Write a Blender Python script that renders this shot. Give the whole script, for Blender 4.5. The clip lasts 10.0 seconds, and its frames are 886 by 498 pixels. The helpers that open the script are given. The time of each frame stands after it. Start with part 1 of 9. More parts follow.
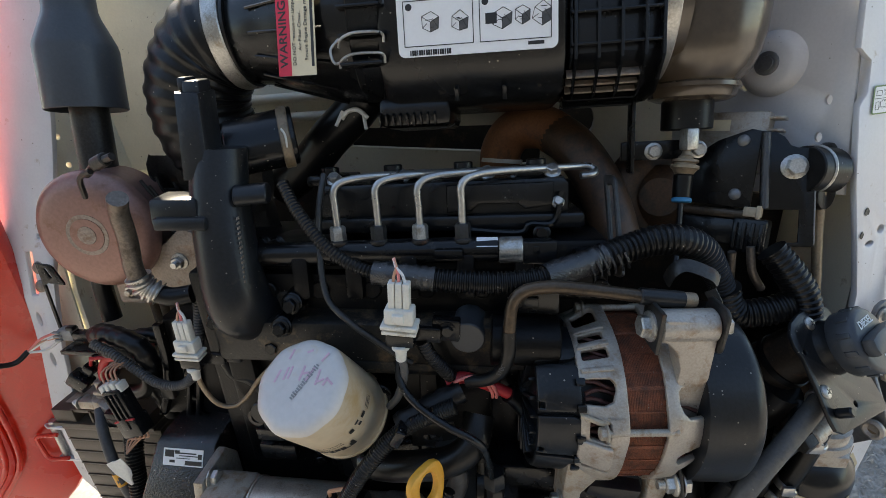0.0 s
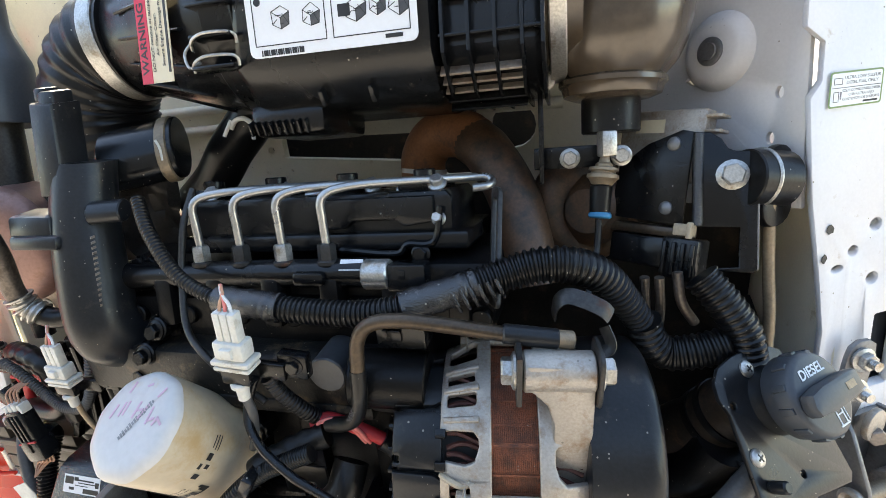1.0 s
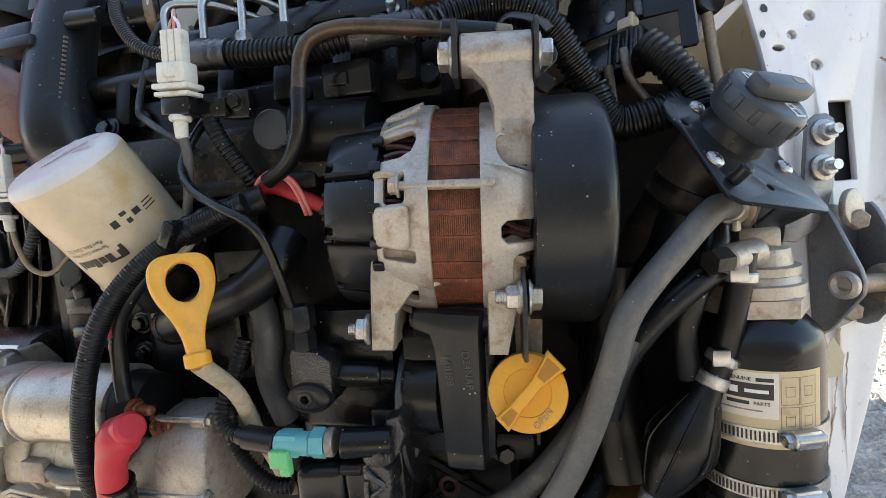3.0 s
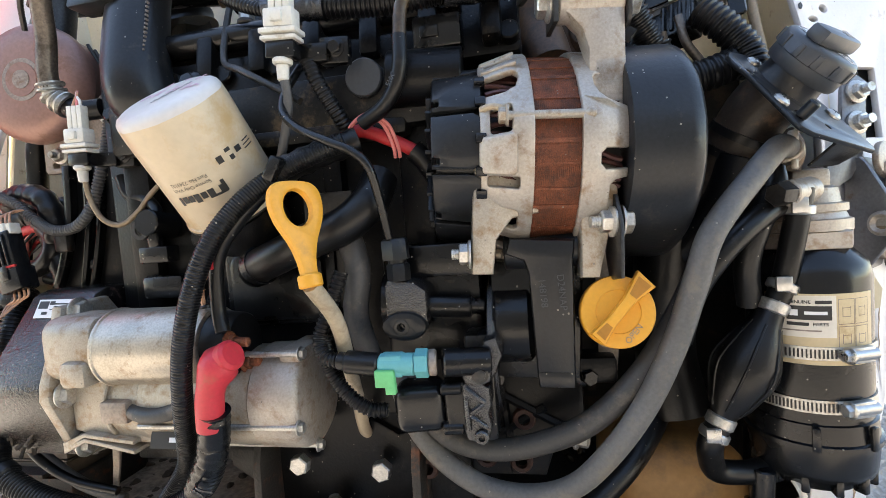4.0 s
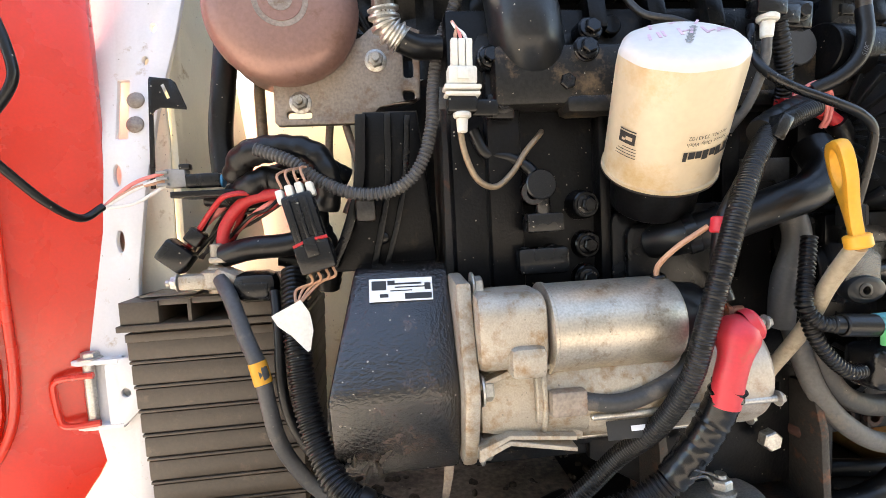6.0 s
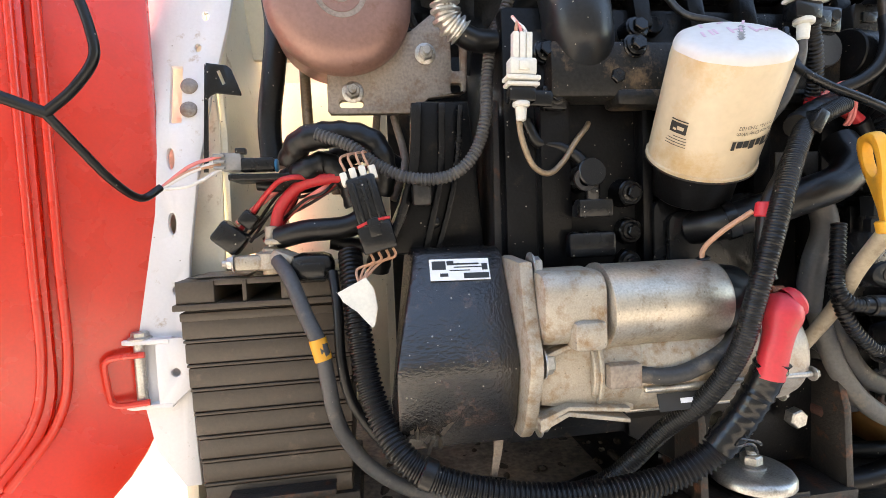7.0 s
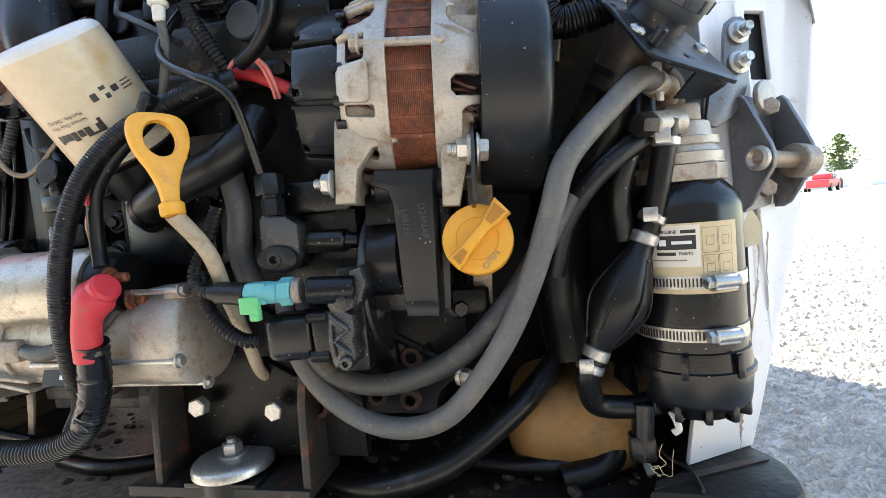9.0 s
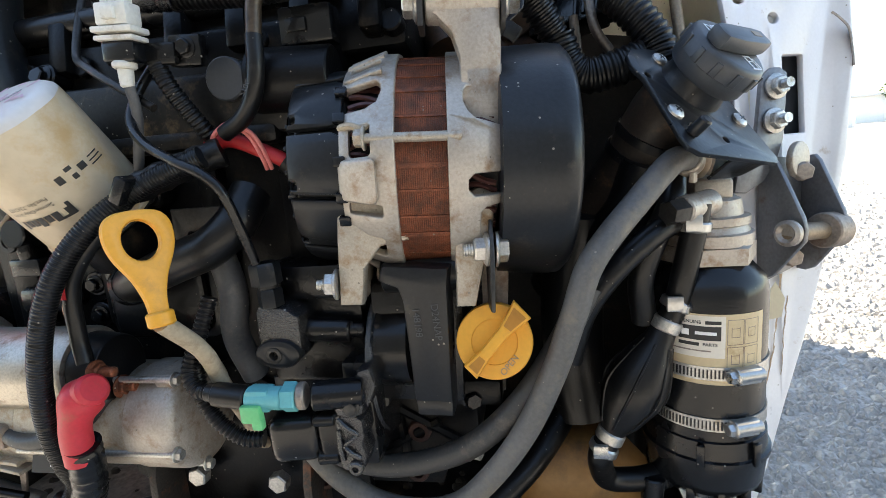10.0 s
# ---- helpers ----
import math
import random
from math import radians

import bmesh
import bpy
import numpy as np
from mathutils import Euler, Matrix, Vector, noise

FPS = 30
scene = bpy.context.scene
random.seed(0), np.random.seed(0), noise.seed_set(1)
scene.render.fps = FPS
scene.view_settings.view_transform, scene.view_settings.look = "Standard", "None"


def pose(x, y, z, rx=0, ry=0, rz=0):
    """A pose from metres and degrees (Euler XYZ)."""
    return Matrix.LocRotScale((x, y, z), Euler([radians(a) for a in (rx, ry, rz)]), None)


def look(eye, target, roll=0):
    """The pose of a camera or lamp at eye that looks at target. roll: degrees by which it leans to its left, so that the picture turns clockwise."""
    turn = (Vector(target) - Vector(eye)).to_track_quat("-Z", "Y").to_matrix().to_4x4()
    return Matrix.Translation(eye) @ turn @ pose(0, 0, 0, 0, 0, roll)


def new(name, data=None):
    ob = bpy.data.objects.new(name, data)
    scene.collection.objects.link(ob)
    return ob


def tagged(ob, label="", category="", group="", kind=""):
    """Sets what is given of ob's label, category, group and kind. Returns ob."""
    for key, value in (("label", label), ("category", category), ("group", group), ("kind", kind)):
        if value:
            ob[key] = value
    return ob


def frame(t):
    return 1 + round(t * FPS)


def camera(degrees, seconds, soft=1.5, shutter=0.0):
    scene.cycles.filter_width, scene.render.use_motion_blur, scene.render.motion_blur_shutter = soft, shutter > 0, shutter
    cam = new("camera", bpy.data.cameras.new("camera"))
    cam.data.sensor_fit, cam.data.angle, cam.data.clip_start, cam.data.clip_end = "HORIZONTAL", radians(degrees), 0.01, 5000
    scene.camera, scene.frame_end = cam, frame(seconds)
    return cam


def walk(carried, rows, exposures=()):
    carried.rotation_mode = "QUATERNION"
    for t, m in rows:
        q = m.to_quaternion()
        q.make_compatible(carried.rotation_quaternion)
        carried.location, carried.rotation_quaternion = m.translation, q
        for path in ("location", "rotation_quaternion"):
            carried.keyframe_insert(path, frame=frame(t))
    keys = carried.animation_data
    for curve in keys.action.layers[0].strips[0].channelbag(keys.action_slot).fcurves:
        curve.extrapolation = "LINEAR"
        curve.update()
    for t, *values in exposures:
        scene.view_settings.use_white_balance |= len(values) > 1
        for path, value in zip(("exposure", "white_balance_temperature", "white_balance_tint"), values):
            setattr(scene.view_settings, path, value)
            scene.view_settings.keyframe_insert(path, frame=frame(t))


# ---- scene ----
cam = camera(84.0, 10.0, soft=0.75)
PATH = [
    (0, (0.112, -0.054, 1.224), (-0.184, 1.757, 0.428), -3.6),
    (0.5, (0.214, 0.004, 1.209), (-0.229, 1.797, 0.442), -5.5),
    (1, (0.26, 0.035, 1.199), (-0.244, 1.822, 0.454), -5.8),
    (1.5, (0.271, 0.049, 1.196), (-0.229, 1.841, 0.46), -5.7),
    (2, (0.315, 0.042, 1.157), (-0.256, 1.84, 0.495), -6.3),
    (2.5, (0.323, -0.003, 0.985), (-0.252, 1.884, 0.652), -5.4),
    (2.7, (0.309, -0.013, 0.935), (-0.232, 1.896, 0.684), -5.1),
    (3.8, (0.257, -0.059, 0.853), (-0.191, 1.884, 0.702), -4.4),
    (4, (0.206, -0.075, 0.839), (-0.186, 1.882, 0.706), -4.4),
    (4.5, (-0.008, -0.107, 0.856), (-0.08, 1.882, 0.66), -4.4),
    (5, (-0.156, -0.077, 0.848), (-0.081, 1.914, 0.683), -3.8),
    (5.5, (-0.253, -0.062, 0.832), (-0.068, 1.924, 0.684), -3.5),
    (6, (-0.293, -0.063, 0.838), (-0.079, 1.919, 0.68), -3.1),
    (7.3, (-0.368, -0.085, 0.799), (-0.066, 1.889, 0.698), -2.2),
    (7.5, (-0.335, -0.096, 0.783), (-0.064, 1.884, 0.702), -2.1),
    (8, (-0.144, -0.132, 0.789), (-0.051, 1.864, 0.688), -2.2),
    (8.5, (0.131, -0.123, 0.783), (-0.078, 1.862, 0.664), -3.6),
    (9, (0.31, -0.066, 0.777), (-0.1, 1.887, 0.645), -5.0),
    (9.5, (0.337, -0.042, 0.769), (-0.108, 1.904, 0.639), -5.4),
    (10, (0.29, -0.025, 0.893), (-0.072, 1.904, 0.51), -5.0),
]
EXPOSURE = [(0, 1.55, 7700, 8), (0.5, 2.12, 8000, 8), (1.0, 2.52, 8000, 8), (1.5, 2.62, 8000, 8), (2.0, 2.52, 8000, 9), (2.5, 2.22, 8000, 9), (4.0, 2.67, 8000, 11), (4.5, 2.97, 8150, 12), (5.5, 3.12, 8400, 12), (6.0, 3.12, 8400, 12), (7.5, 2.82, 8300, 11), (8.0, 2.77, 8000, 10), (8.5, 3.02, 7800, 9), (9.0, 2.67, 7600, 8), (9.5, 2.27, 7600, 8), (10.0, 2.37, 7600, 8)]
walk(cam, [(t, look(eye, target, roll)) for t, eye, target, roll in PATH], EXPOSURE)

# ---- world and sun ----
world = bpy.data.worlds.new("world")
scene.world = world
world.use_nodes = True
wn = world.node_tree
sky = wn.nodes.new("ShaderNodeTexSky")
sky.sky_type, sky.sun_disc = "NISHITA", False
sky.dust_density, sky.ozone_density = 0.3, 2.0
sky.sun_elevation, sky.sun_rotation = radians(44.6), radians(-39.3)
wn.links.new(sky.outputs[0], wn.nodes["Background"].inputs[0])
wn.nodes["Background"].inputs[1].default_value = 0.13
sun = new("sun", bpy.data.lights.new("sun", "SUN"))
sun.data.energy, sun.data.angle, sun.data.color = 4.0, radians(0.6), (1.0, 0.95, 0.86)
sun.matrix_world = look((-0.45, 0.55, 0.70), (0, 0, 0))


# ---- materials ----
def mat(name, col, rough=0.6, metal=0.0, var=0.25, scale=60.0, bump=0.15, dirt=None, dirt_amt=0.0, spec=0.5, coat=0.0, specks=0.0):
    """Noise-varied surface: grain at two scales, bump, dirt patches of another colour and fine dust specks."""
    m = bpy.data.materials.new(name)
    m.use_nodes = True
    nt = m.node_tree
    b = nt.nodes["Principled BSDF"]
    co = nt.nodes.new("ShaderNodeTexCoord")
    fine, big = nt.nodes.new("ShaderNodeTexNoise"), nt.nodes.new("ShaderNodeTexNoise")
    for n, s, d in ((fine, scale * 6, 6), (big, scale * 0.4, 5)):
        n.inputs["Scale"].default_value, n.inputs["Detail"].default_value = s, d
        nt.links.new(co.outputs["Object"], n.inputs["Vector"])
    mix = nt.nodes.new("ShaderNodeMath")
    mix.operation = "ADD"
    nt.links.new(fine.outputs["Fac"], mix.inputs[0])
    nt.links.new(big.outputs["Fac"], mix.inputs[1])
    ramp = nt.nodes.new("ShaderNodeMapRange")
    ramp.inputs[1].default_value, ramp.inputs[2].default_value = 0.75, 1.25
    ramp.inputs[3].default_value, ramp.inputs[4].default_value = 1 - var, 1 + var
    nt.links.new(mix.outputs[0], ramp.inputs[0])
    mul = nt.nodes.new("ShaderNodeVectorMath")
    mul.operation = "SCALE"
    mul.inputs[0].default_value = col
    nt.links.new(ramp.outputs[0], mul.inputs["Scale"])
    out = mul.outputs[0]
    if dirt:
        dn = nt.nodes.new("ShaderNodeTexNoise")
        dn.inputs["Scale"].default_value, dn.inputs["Detail"].default_value, dn.inputs["Roughness"].default_value = scale * 0.7, 8, 0.7
        nt.links.new(co.outputs["Object"], dn.inputs["Vector"])
        dr = nt.nodes.new("ShaderNodeMapRange")
        dr.inputs[1].default_value, dr.inputs[2].default_value = 0.62 - 0.3 * dirt_amt, 0.75 - 0.2 * dirt_amt
        nt.links.new(dn.outputs["Fac"], dr.inputs[0])
        mx = nt.nodes.new("ShaderNodeMix")
        mx.data_type = "RGBA"
        nt.links.new(dr.outputs[0], mx.inputs["Factor"])
        nt.links.new(out, mx.inputs[6])
        mx.inputs[7].default_value = (*dirt, 1)
        out = mx.outputs[2]
    if specks:
        vo = nt.nodes.new("ShaderNodeTexVoronoi")
        vo.inputs["Scale"].default_value = 260
        nt.links.new(co.outputs["Object"], vo.inputs["Vector"])
        sx = nt.nodes.new("ShaderNodeSeparateColor")
        nt.links.new(vo.outputs["Color"], sx.inputs[0])
        size = nt.nodes.new("ShaderNodeMapRange")
        size.inputs[1].default_value, size.inputs[2].default_value, size.inputs[4].default_value = 1 - specks, 1.0, 0.22
        nt.links.new(sx.outputs[0], size.inputs[0])
        less = nt.nodes.new("ShaderNodeMath")
        less.operation = "LESS_THAN"
        nt.links.new(vo.outputs["Distance"], less.inputs[0])
        nt.links.new(size.outputs[0], less.inputs[1])
        ms = nt.nodes.new("ShaderNodeMix")
        ms.data_type = "RGBA"
        nt.links.new(less.outputs[0], ms.inputs["Factor"])
        nt.links.new(out, ms.inputs[6])
        ms.inputs[7].default_value = (0.24, 0.215, 0.18, 1)
        out = ms.outputs[2]
    nt.links.new(out, b.inputs["Base Color"])
    rr = nt.nodes.new("ShaderNodeMapRange")
    rr.inputs[3].default_value, rr.inputs[4].default_value = max(0.05, rough - 0.12), min(1, rough + 0.12)
    nt.links.new(big.outputs["Fac"], rr.inputs[0])
    nt.links.new(rr.outputs[0], b.inputs["Roughness"])
    b.inputs["Metallic"].default_value = metal
    b.inputs["Specular IOR Level"].default_value = spec
    b.inputs["Coat Weight"].default_value = coat
    b.inputs["Coat Roughness"].default_value = 0.25
    if bump:
        bp = nt.nodes.new("ShaderNodeBump")
        bp.inputs["Strength"].default_value, bp.inputs["Distance"].default_value = bump, 0.0015
        nt.links.new(fine.outputs["Fac"], bp.inputs["Height"])
        nt.links.new(bp.outputs[0], b.inputs["Normal"])
    return m


DUST = (0.16, 0.125, 0.09)
RUST = (0.14, 0.045, 0.018)
M = dict(
    white=mat("white_paint", (0.73, 0.715, 0.72), 0.32, var=0.03, bump=0.02, dirt=(0.42, 0.32, 0.22), dirt_amt=0.0, specks=0.03),
    cream=mat("cream_paint", (0.80, 0.745, 0.60), 0.38, var=0.04, bump=0.03, dirt=(0.45, 0.34, 0.19), dirt_amt=0.02, specks=0.07),
    grey_paint=mat("pale_grey_paint", (0.60, 0.585, 0.58), 0.38, var=0.04, bump=0.02, specks=0.06),
    red=mat("red_paint", (0.68, 0.030, 0.013), 0.28, var=0.06, bump=0.02, coat=0.5),
    black_metal=mat("black_painted_iron", (0.0045, 0.0045, 0.005), 0.26, var=0.4, bump=0.14, dirt=(0.035, 0.03, 0.024), dirt_amt=0.06, spec=0.35, specks=0.12),
    black_gloss=mat("black_gloss_paint", (0.009, 0.009, 0.0105), 0.17, var=0.3, bump=0.7, scale=110, dirt=(0.055, 0.052, 0.05), dirt_amt=0.12, spec=1.0, specks=0.12),
    cover_gloss=mat("orange_peel_black", (0.0075, 0.0065, 0.0062), 0.22, var=0.5, bump=0.75, scale=62, dirt=(0.060, 0.038, 0.030), dirt_amt=0.30, spec=0.8, specks=0.16),
    cast_black=mat("black_cast_iron", (0.004, 0.004, 0.0045), 0.34, var=0.5, bump=0.2, dirt=(0.03, 0.022, 0.014), dirt_amt=0.14, spec=0.2, specks=0.12),
    dusty_iron=mat("dusty_black_iron", (0.010, 0.0095, 0.009), 0.42, var=0.5, bump=0.25, dirt=(0.13, 0.088, 0.052), dirt_amt=0.32, spec=0.3, specks=0.15),
    rubber=mat("black_rubber", (0.0055, 0.0055, 0.006), 0.34, var=0.3, bump=0.12, dirt=(0.03, 0.028, 0.026), dirt_amt=0.08, spec=0.35, specks=0.12),
    rubber_grey=mat("dusty_rubber_hose", (0.065, 0.065, 0.067), 0.5, var=0.15, bump=0.12, dirt=(0.14, 0.125, 0.105), dirt_amt=0.25, specks=0.12),
    rubber_dusty=mat("pale_dusty_rubber", (0.105, 0.102, 0.098), 0.55, var=0.18, bump=0.14, dirt=(0.17, 0.145, 0.115), dirt_amt=0.35, specks=0.1),
    rubber_inner=mat("dark_dusty_rubber", (0.040, 0.039, 0.038), 0.5, var=0.2, bump=0.12, dirt=(0.12, 0.10, 0.08), dirt_amt=0.22, specks=0.14),
    # tan puts sunlight on the dusty drain hose into its colour
    hose_brown=mat("sunlit_tan_dusty_hose", (0.27, 0.175, 0.11), 0.55, var=0.2, bump=0.08, dirt=(0.15, 0.11, 0.08), dirt_amt=0.3),
    # brown covers dust and the sun's highlights on black rubber
    hose_filler=mat("dusty_sunlit_brown_rubber", (0.030, 0.021, 0.015), 0.45, var=0.4, bump=0.1, dirt=(0.12, 0.07, 0.04), dirt_amt=0.2, specks=0.14),
    plastic=mat("black_plastic", (0.006, 0.0065, 0.0075), 0.25, var=0.25, bump=0.08, dirt=(0.03, 0.027, 0.024), dirt_amt=0.06, spec=0.4, specks=0.12),
    plastic_grey=mat("dark_grey_plastic", (0.011, 0.0122, 0.0142), 0.32, var=0.25, bump=0.08, dirt=(0.05, 0.042, 0.034), dirt_amt=0.1, spec=0.35, specks=0.14),
    plastic_lite=mat("slate_plastic", (0.042, 0.047, 0.054), 0.4, var=0.12, bump=0.05, dirt=(0.08, 0.072, 0.064), dirt_amt=0.08),
    plug_grey=mat("light_grey_plastic", (0.26, 0.255, 0.25), 0.45, var=0.1, bump=0.05, dirt=(0.15, 0.12, 0.09), dirt_amt=0.15),
    bat=mat("battery_case", (0.062, 0.046, 0.033), 0.42, var=0.15, bump=0.08, dirt=(0.14, 0.10, 0.07), dirt_amt=0.12),
    alu=mat("cast_aluminium", (0.43, 0.385, 0.335), 0.45, 0.55, var=0.14, bump=0.3, scale=80, dirt=(0.28, 0.195, 0.13), dirt_amt=0.34, specks=0.1),
    alu_dirty=mat("dusty_aluminium", (0.40, 0.355, 0.295), 0.46, 0.45, var=0.16, bump=0.25, scale=110, dirt=(0.27, 0.18, 0.105), dirt_amt=0.42, specks=0.2),
    zinc=mat("zinc_plated_steel", (0.50, 0.485, 0.455), 0.35, 0.8, var=0.25, scale=90, bump=0.12, dirt=(0.26, 0.21, 0.15), dirt_amt=0.3),
    zinc_gold=mat("yellowed_zinc", (0.48, 0.43, 0.36), 0.36, 0.7, var=0.2, scale=90, bump=0.12, dirt=(0.25, 0.17, 0.11), dirt_amt=0.26, specks=0.08),
    steel=mat("bright_steel_pipe", (0.46, 0.455, 0.44), 0.3, 0.85, var=0.12, bump=0.05),
    steel_dark=mat("blackened_steel", (0.045, 0.043, 0.041), 0.4, 0.6, var=0.3, bump=0.12, dirt=(0.07, 0.03, 0.016), dirt_amt=0.1),
    steel_tan=mat("tan_steel_tube", (0.28, 0.21, 0.14), 0.45, 0.4, var=0.2, bump=0.1, dirt=(0.1, 0.08, 0.06), dirt_amt=0.2),
    rusty=mat("rusty_steel", (0.022, 0.019, 0.017), 0.5, 0.2, var=0.3, bump=0.4, dirt=RUST, dirt_amt=0.25),
    pipe_worn=mat("worn_brown_steel", (0.14, 0.115, 0.095), 0.38, 0.6, var=0.35, bump=0.15, dirt=(0.045, 0.035, 0.028), dirt_amt=0.3, specks=0.1),
    rust_ring=mat("rusted_boss_face", (0.050, 0.020, 0.014), 0.6, 0.1, var=0.35, bump=0.3, dirt=(0.03, 0.02, 0.016), dirt_amt=0.3),
    rust_run=mat("tan_rust_run", (0.40, 0.27, 0.17), 0.7, var=0.3, bump=0.1, dirt=(0.62, 0.56, 0.50), dirt_amt=0.45),
    copper_rust=mat("red_brown_lamination", (0.19, 0.058, 0.027), 0.6, 0.3, var=0.5, bump=0.4, scale=150, dirt=(0.075, 0.028, 0.016), dirt_amt=0.5, specks=0.2),
    winding=mat("enamelled_winding", (0.09, 0.035, 0.03), 0.35, 0.3, var=0.3, bump=0.05),
    can_red=mat("heat_tinted_steel", (0.30, 0.17, 0.14), 0.42, 0.45, var=0.12, bump=0.08, scale=40, dirt=(0.2, 0.1, 0.06), dirt_amt=0.2),
    stain=mat("stained_bracket_steel", (0.30, 0.25, 0.21), 0.5, 0.45, var=0.25, bump=0.15, dirt=(0.2, 0.12, 0.08), dirt_amt=0.35),
    # side tan mixes stain with warm bounced light; top is coloured as lit from above
    filt=mat("stained_warm_lit_enamel", (0.58, 0.475, 0.335), 0.34, var=0.06, bump=0.03, scale=25, dirt=(0.50, 0.34, 0.17), dirt_amt=0.35),
    filt_top=mat("top_lit_white_enamel", (0.60, 0.565, 0.53), 0.42, var=0.05, bump=0.03, scale=30, dirt=(0.60, 0.50, 0.36), dirt_amt=0.1),
    ivory=mat("white_nylon", (0.66, 0.64, 0.58), 0.5, var=0.08, bump=0.03, dirt=(0.4, 0.33, 0.24), dirt_amt=0.1),
    yellow=mat("yellow_plastic", (0.74, 0.34, 0.035), 0.45, var=0.06, bump=0.04, dirt=(0.55, 0.26, 0.04), dirt_amt=0.12),
    boot=mat("red_rubber_boot", (0.56, 0.030, 0.045), 0.45, var=0.08, bump=0.05, dirt=(0.4, 0.08, 0.05), dirt_amt=0.1),
    red_wire=mat("red_cable", (0.45, 0.02, 0.025), 0.5, var=0.15, bump=0.05),
    pink=mat("pink_wire", (0.75, 0.22, 0.2), 0.5, var=0.08, bump=0.0),
    wire_w=mat("white_wire", (0.7, 0.68, 0.66), 0.5, var=0.06, bump=0.0),
    orange_w=mat("orange_wire", (0.50, 0.27, 0.17), 0.5, var=0.1, bump=0.0),
    teal=mat("teal_connector", (0.10, 0.38, 0.40), 0.45, var=0.06, bump=0.03),
    green=mat("green_clip", (0.12, 0.50, 0.20), 0.45, var=0.06, bump=0.03),
    blue=mat("blue_seal", (0.03, 0.22, 0.42), 0.5, var=0.05, bump=0.0),
    brown=mat("brown_plastic_duct", (0.09, 0.048, 0.026), 0.5, var=0.3, bump=0.06, dirt=(0.03, 0.024, 0.018), dirt_amt=0.45),
    orange_rubber=mat("dusty_orange_rubber", (0.30, 0.125, 0.055), 0.55, var=0.2, bump=0.06, dirt=(0.12, 0.07, 0.045), dirt_amt=0.2),
    duct=mat("smoky_tan_duct", (0.082, 0.061, 0.043), 0.2, 0.2, var=0.2, bump=0.02, scale=14, dirt=(0.055, 0.042, 0.032), dirt_amt=0.35, coat=0.5),
    tank=mat("amber_fuel_tank", (0.30, 0.16, 0.055), 0.5, var=0.15, bump=0.05, scale=20, dirt=(0.15, 0.09, 0.045), dirt_amt=0.3),
    label=mat("white_label", (0.80, 0.80, 0.80), 0.4, var=0.02, bump=0.0),
    label_cream=mat("cream_label", (0.72, 0.63, 0.44), 0.45, var=0.04, bump=0.0),
    pipe_brown=mat("oily_brown_steel", (0.075, 0.052, 0.034), 0.35, 0.5, var=0.3, bump=0.08, dirt=(0.02, 0.017, 0.014), dirt_amt=0.3),
    tube_dirty=mat("dirty_nylon_tube", (0.42, 0.34, 0.24), 0.5, var=0.12, bump=0.05, dirt=(0.22, 0.16, 0.1), dirt_amt=0.3),
    # darker copy of the yellow, for painting shade in the grip's pockets
    orange_dark=mat("shaded_orange_plastic", (0.42, 0.17, 0.02), 0.5, var=0.1, bump=0.04),
    lug_steel=mat("dull_grey_steel", (0.20, 0.20, 0.205), 0.42, 0.7, var=0.15, bump=0.1, dirt=(0.14, 0.09, 0.06), dirt_amt=0.12),
    label_tan=mat("tan_paper_label", (0.60, 0.47, 0.28), 0.45, var=0.05, bump=0.0, dirt=(0.4, 0.27, 0.13), dirt_amt=0.15),
    label_pale=mat("pale_paper_label", (0.72, 0.66, 0.56), 0.45, var=0.04, bump=0.0, dirt=(0.5, 0.38, 0.22), dirt_amt=0.1),
    block=mat("sky_block_wall", (0.05, 0.055, 0.062), 0.85, var=0.2, scale=3, bump=0.3),
    ink=mat("black_ink", (0.02, 0.02, 0.02), 0.5, var=0.05, bump=0.0),
    ink_red=mat("red_ink", (0.65, 0.02, 0.06), 0.45, var=0.05, bump=0.0),
    ink_pink=mat("faded_pink_marker", (0.64, 0.42, 0.50), 0.5, var=0.1, bump=0.0),
    ink_white=mat("white_ink", (0.75, 0.77, 0.8), 0.5, var=0.03, bump=0.0),
    ink_green=mat("green_ink", (0.18, 0.27, 0.1), 0.5, var=0.05, bump=0.0),
    gravel=mat("grey_gravel", (0.36, 0.338, 0.31), 0.9, var=0.3, scale=14, bump=0.4, dirt=(0.27, 0.25, 0.225), dirt_amt=0.4),
    mud=mat("dry_mud", (0.05, 0.037, 0.026), 0.9, var=0.4, bump=0.8),
    # grime on the floor; on the wall sheets this black stands in for shade
    floor_black=mat("grimy_floor_and_shade_black", (0.009, 0.008, 0.007), 0.6, var=0.5, bump=0.5, scale=30, dirt=(0.07, 0.045, 0.028), dirt_amt=0.25, spec=0.3),
    floor_dust=mat("dusty_brown_floor", (0.19, 0.155, 0.125), 0.7, var=0.45, bump=0.5, scale=26, dirt=(0.06, 0.048, 0.038), dirt_amt=0.28, spec=0.3, specks=0.1),
    leaf=mat("foliage", (0.07, 0.11, 0.03), 0.7, var=0.4, scale=2, bump=0.0),
    bark=mat("bark", (0.1, 0.07, 0.05), 0.9, var=0.3, scale=4, bump=0.3),
    truck_red=mat("faded_red_paint", (0.45, 0.04, 0.05), 0.35, var=0.05, scale=2, bump=0.0),
    glass_dark=mat("dark_window", (0.02, 0.025, 0.03), 0.1, var=0.05, scale=2, bump=0.0),
    shed=mat("white_sheet_metal", (0.75, 0.75, 0.74), 0.5, var=0.05, scale=2, bump=0.0),
)


# ---- mesh helpers ----
V = Vector


def bmn():
    return bmesh.new()


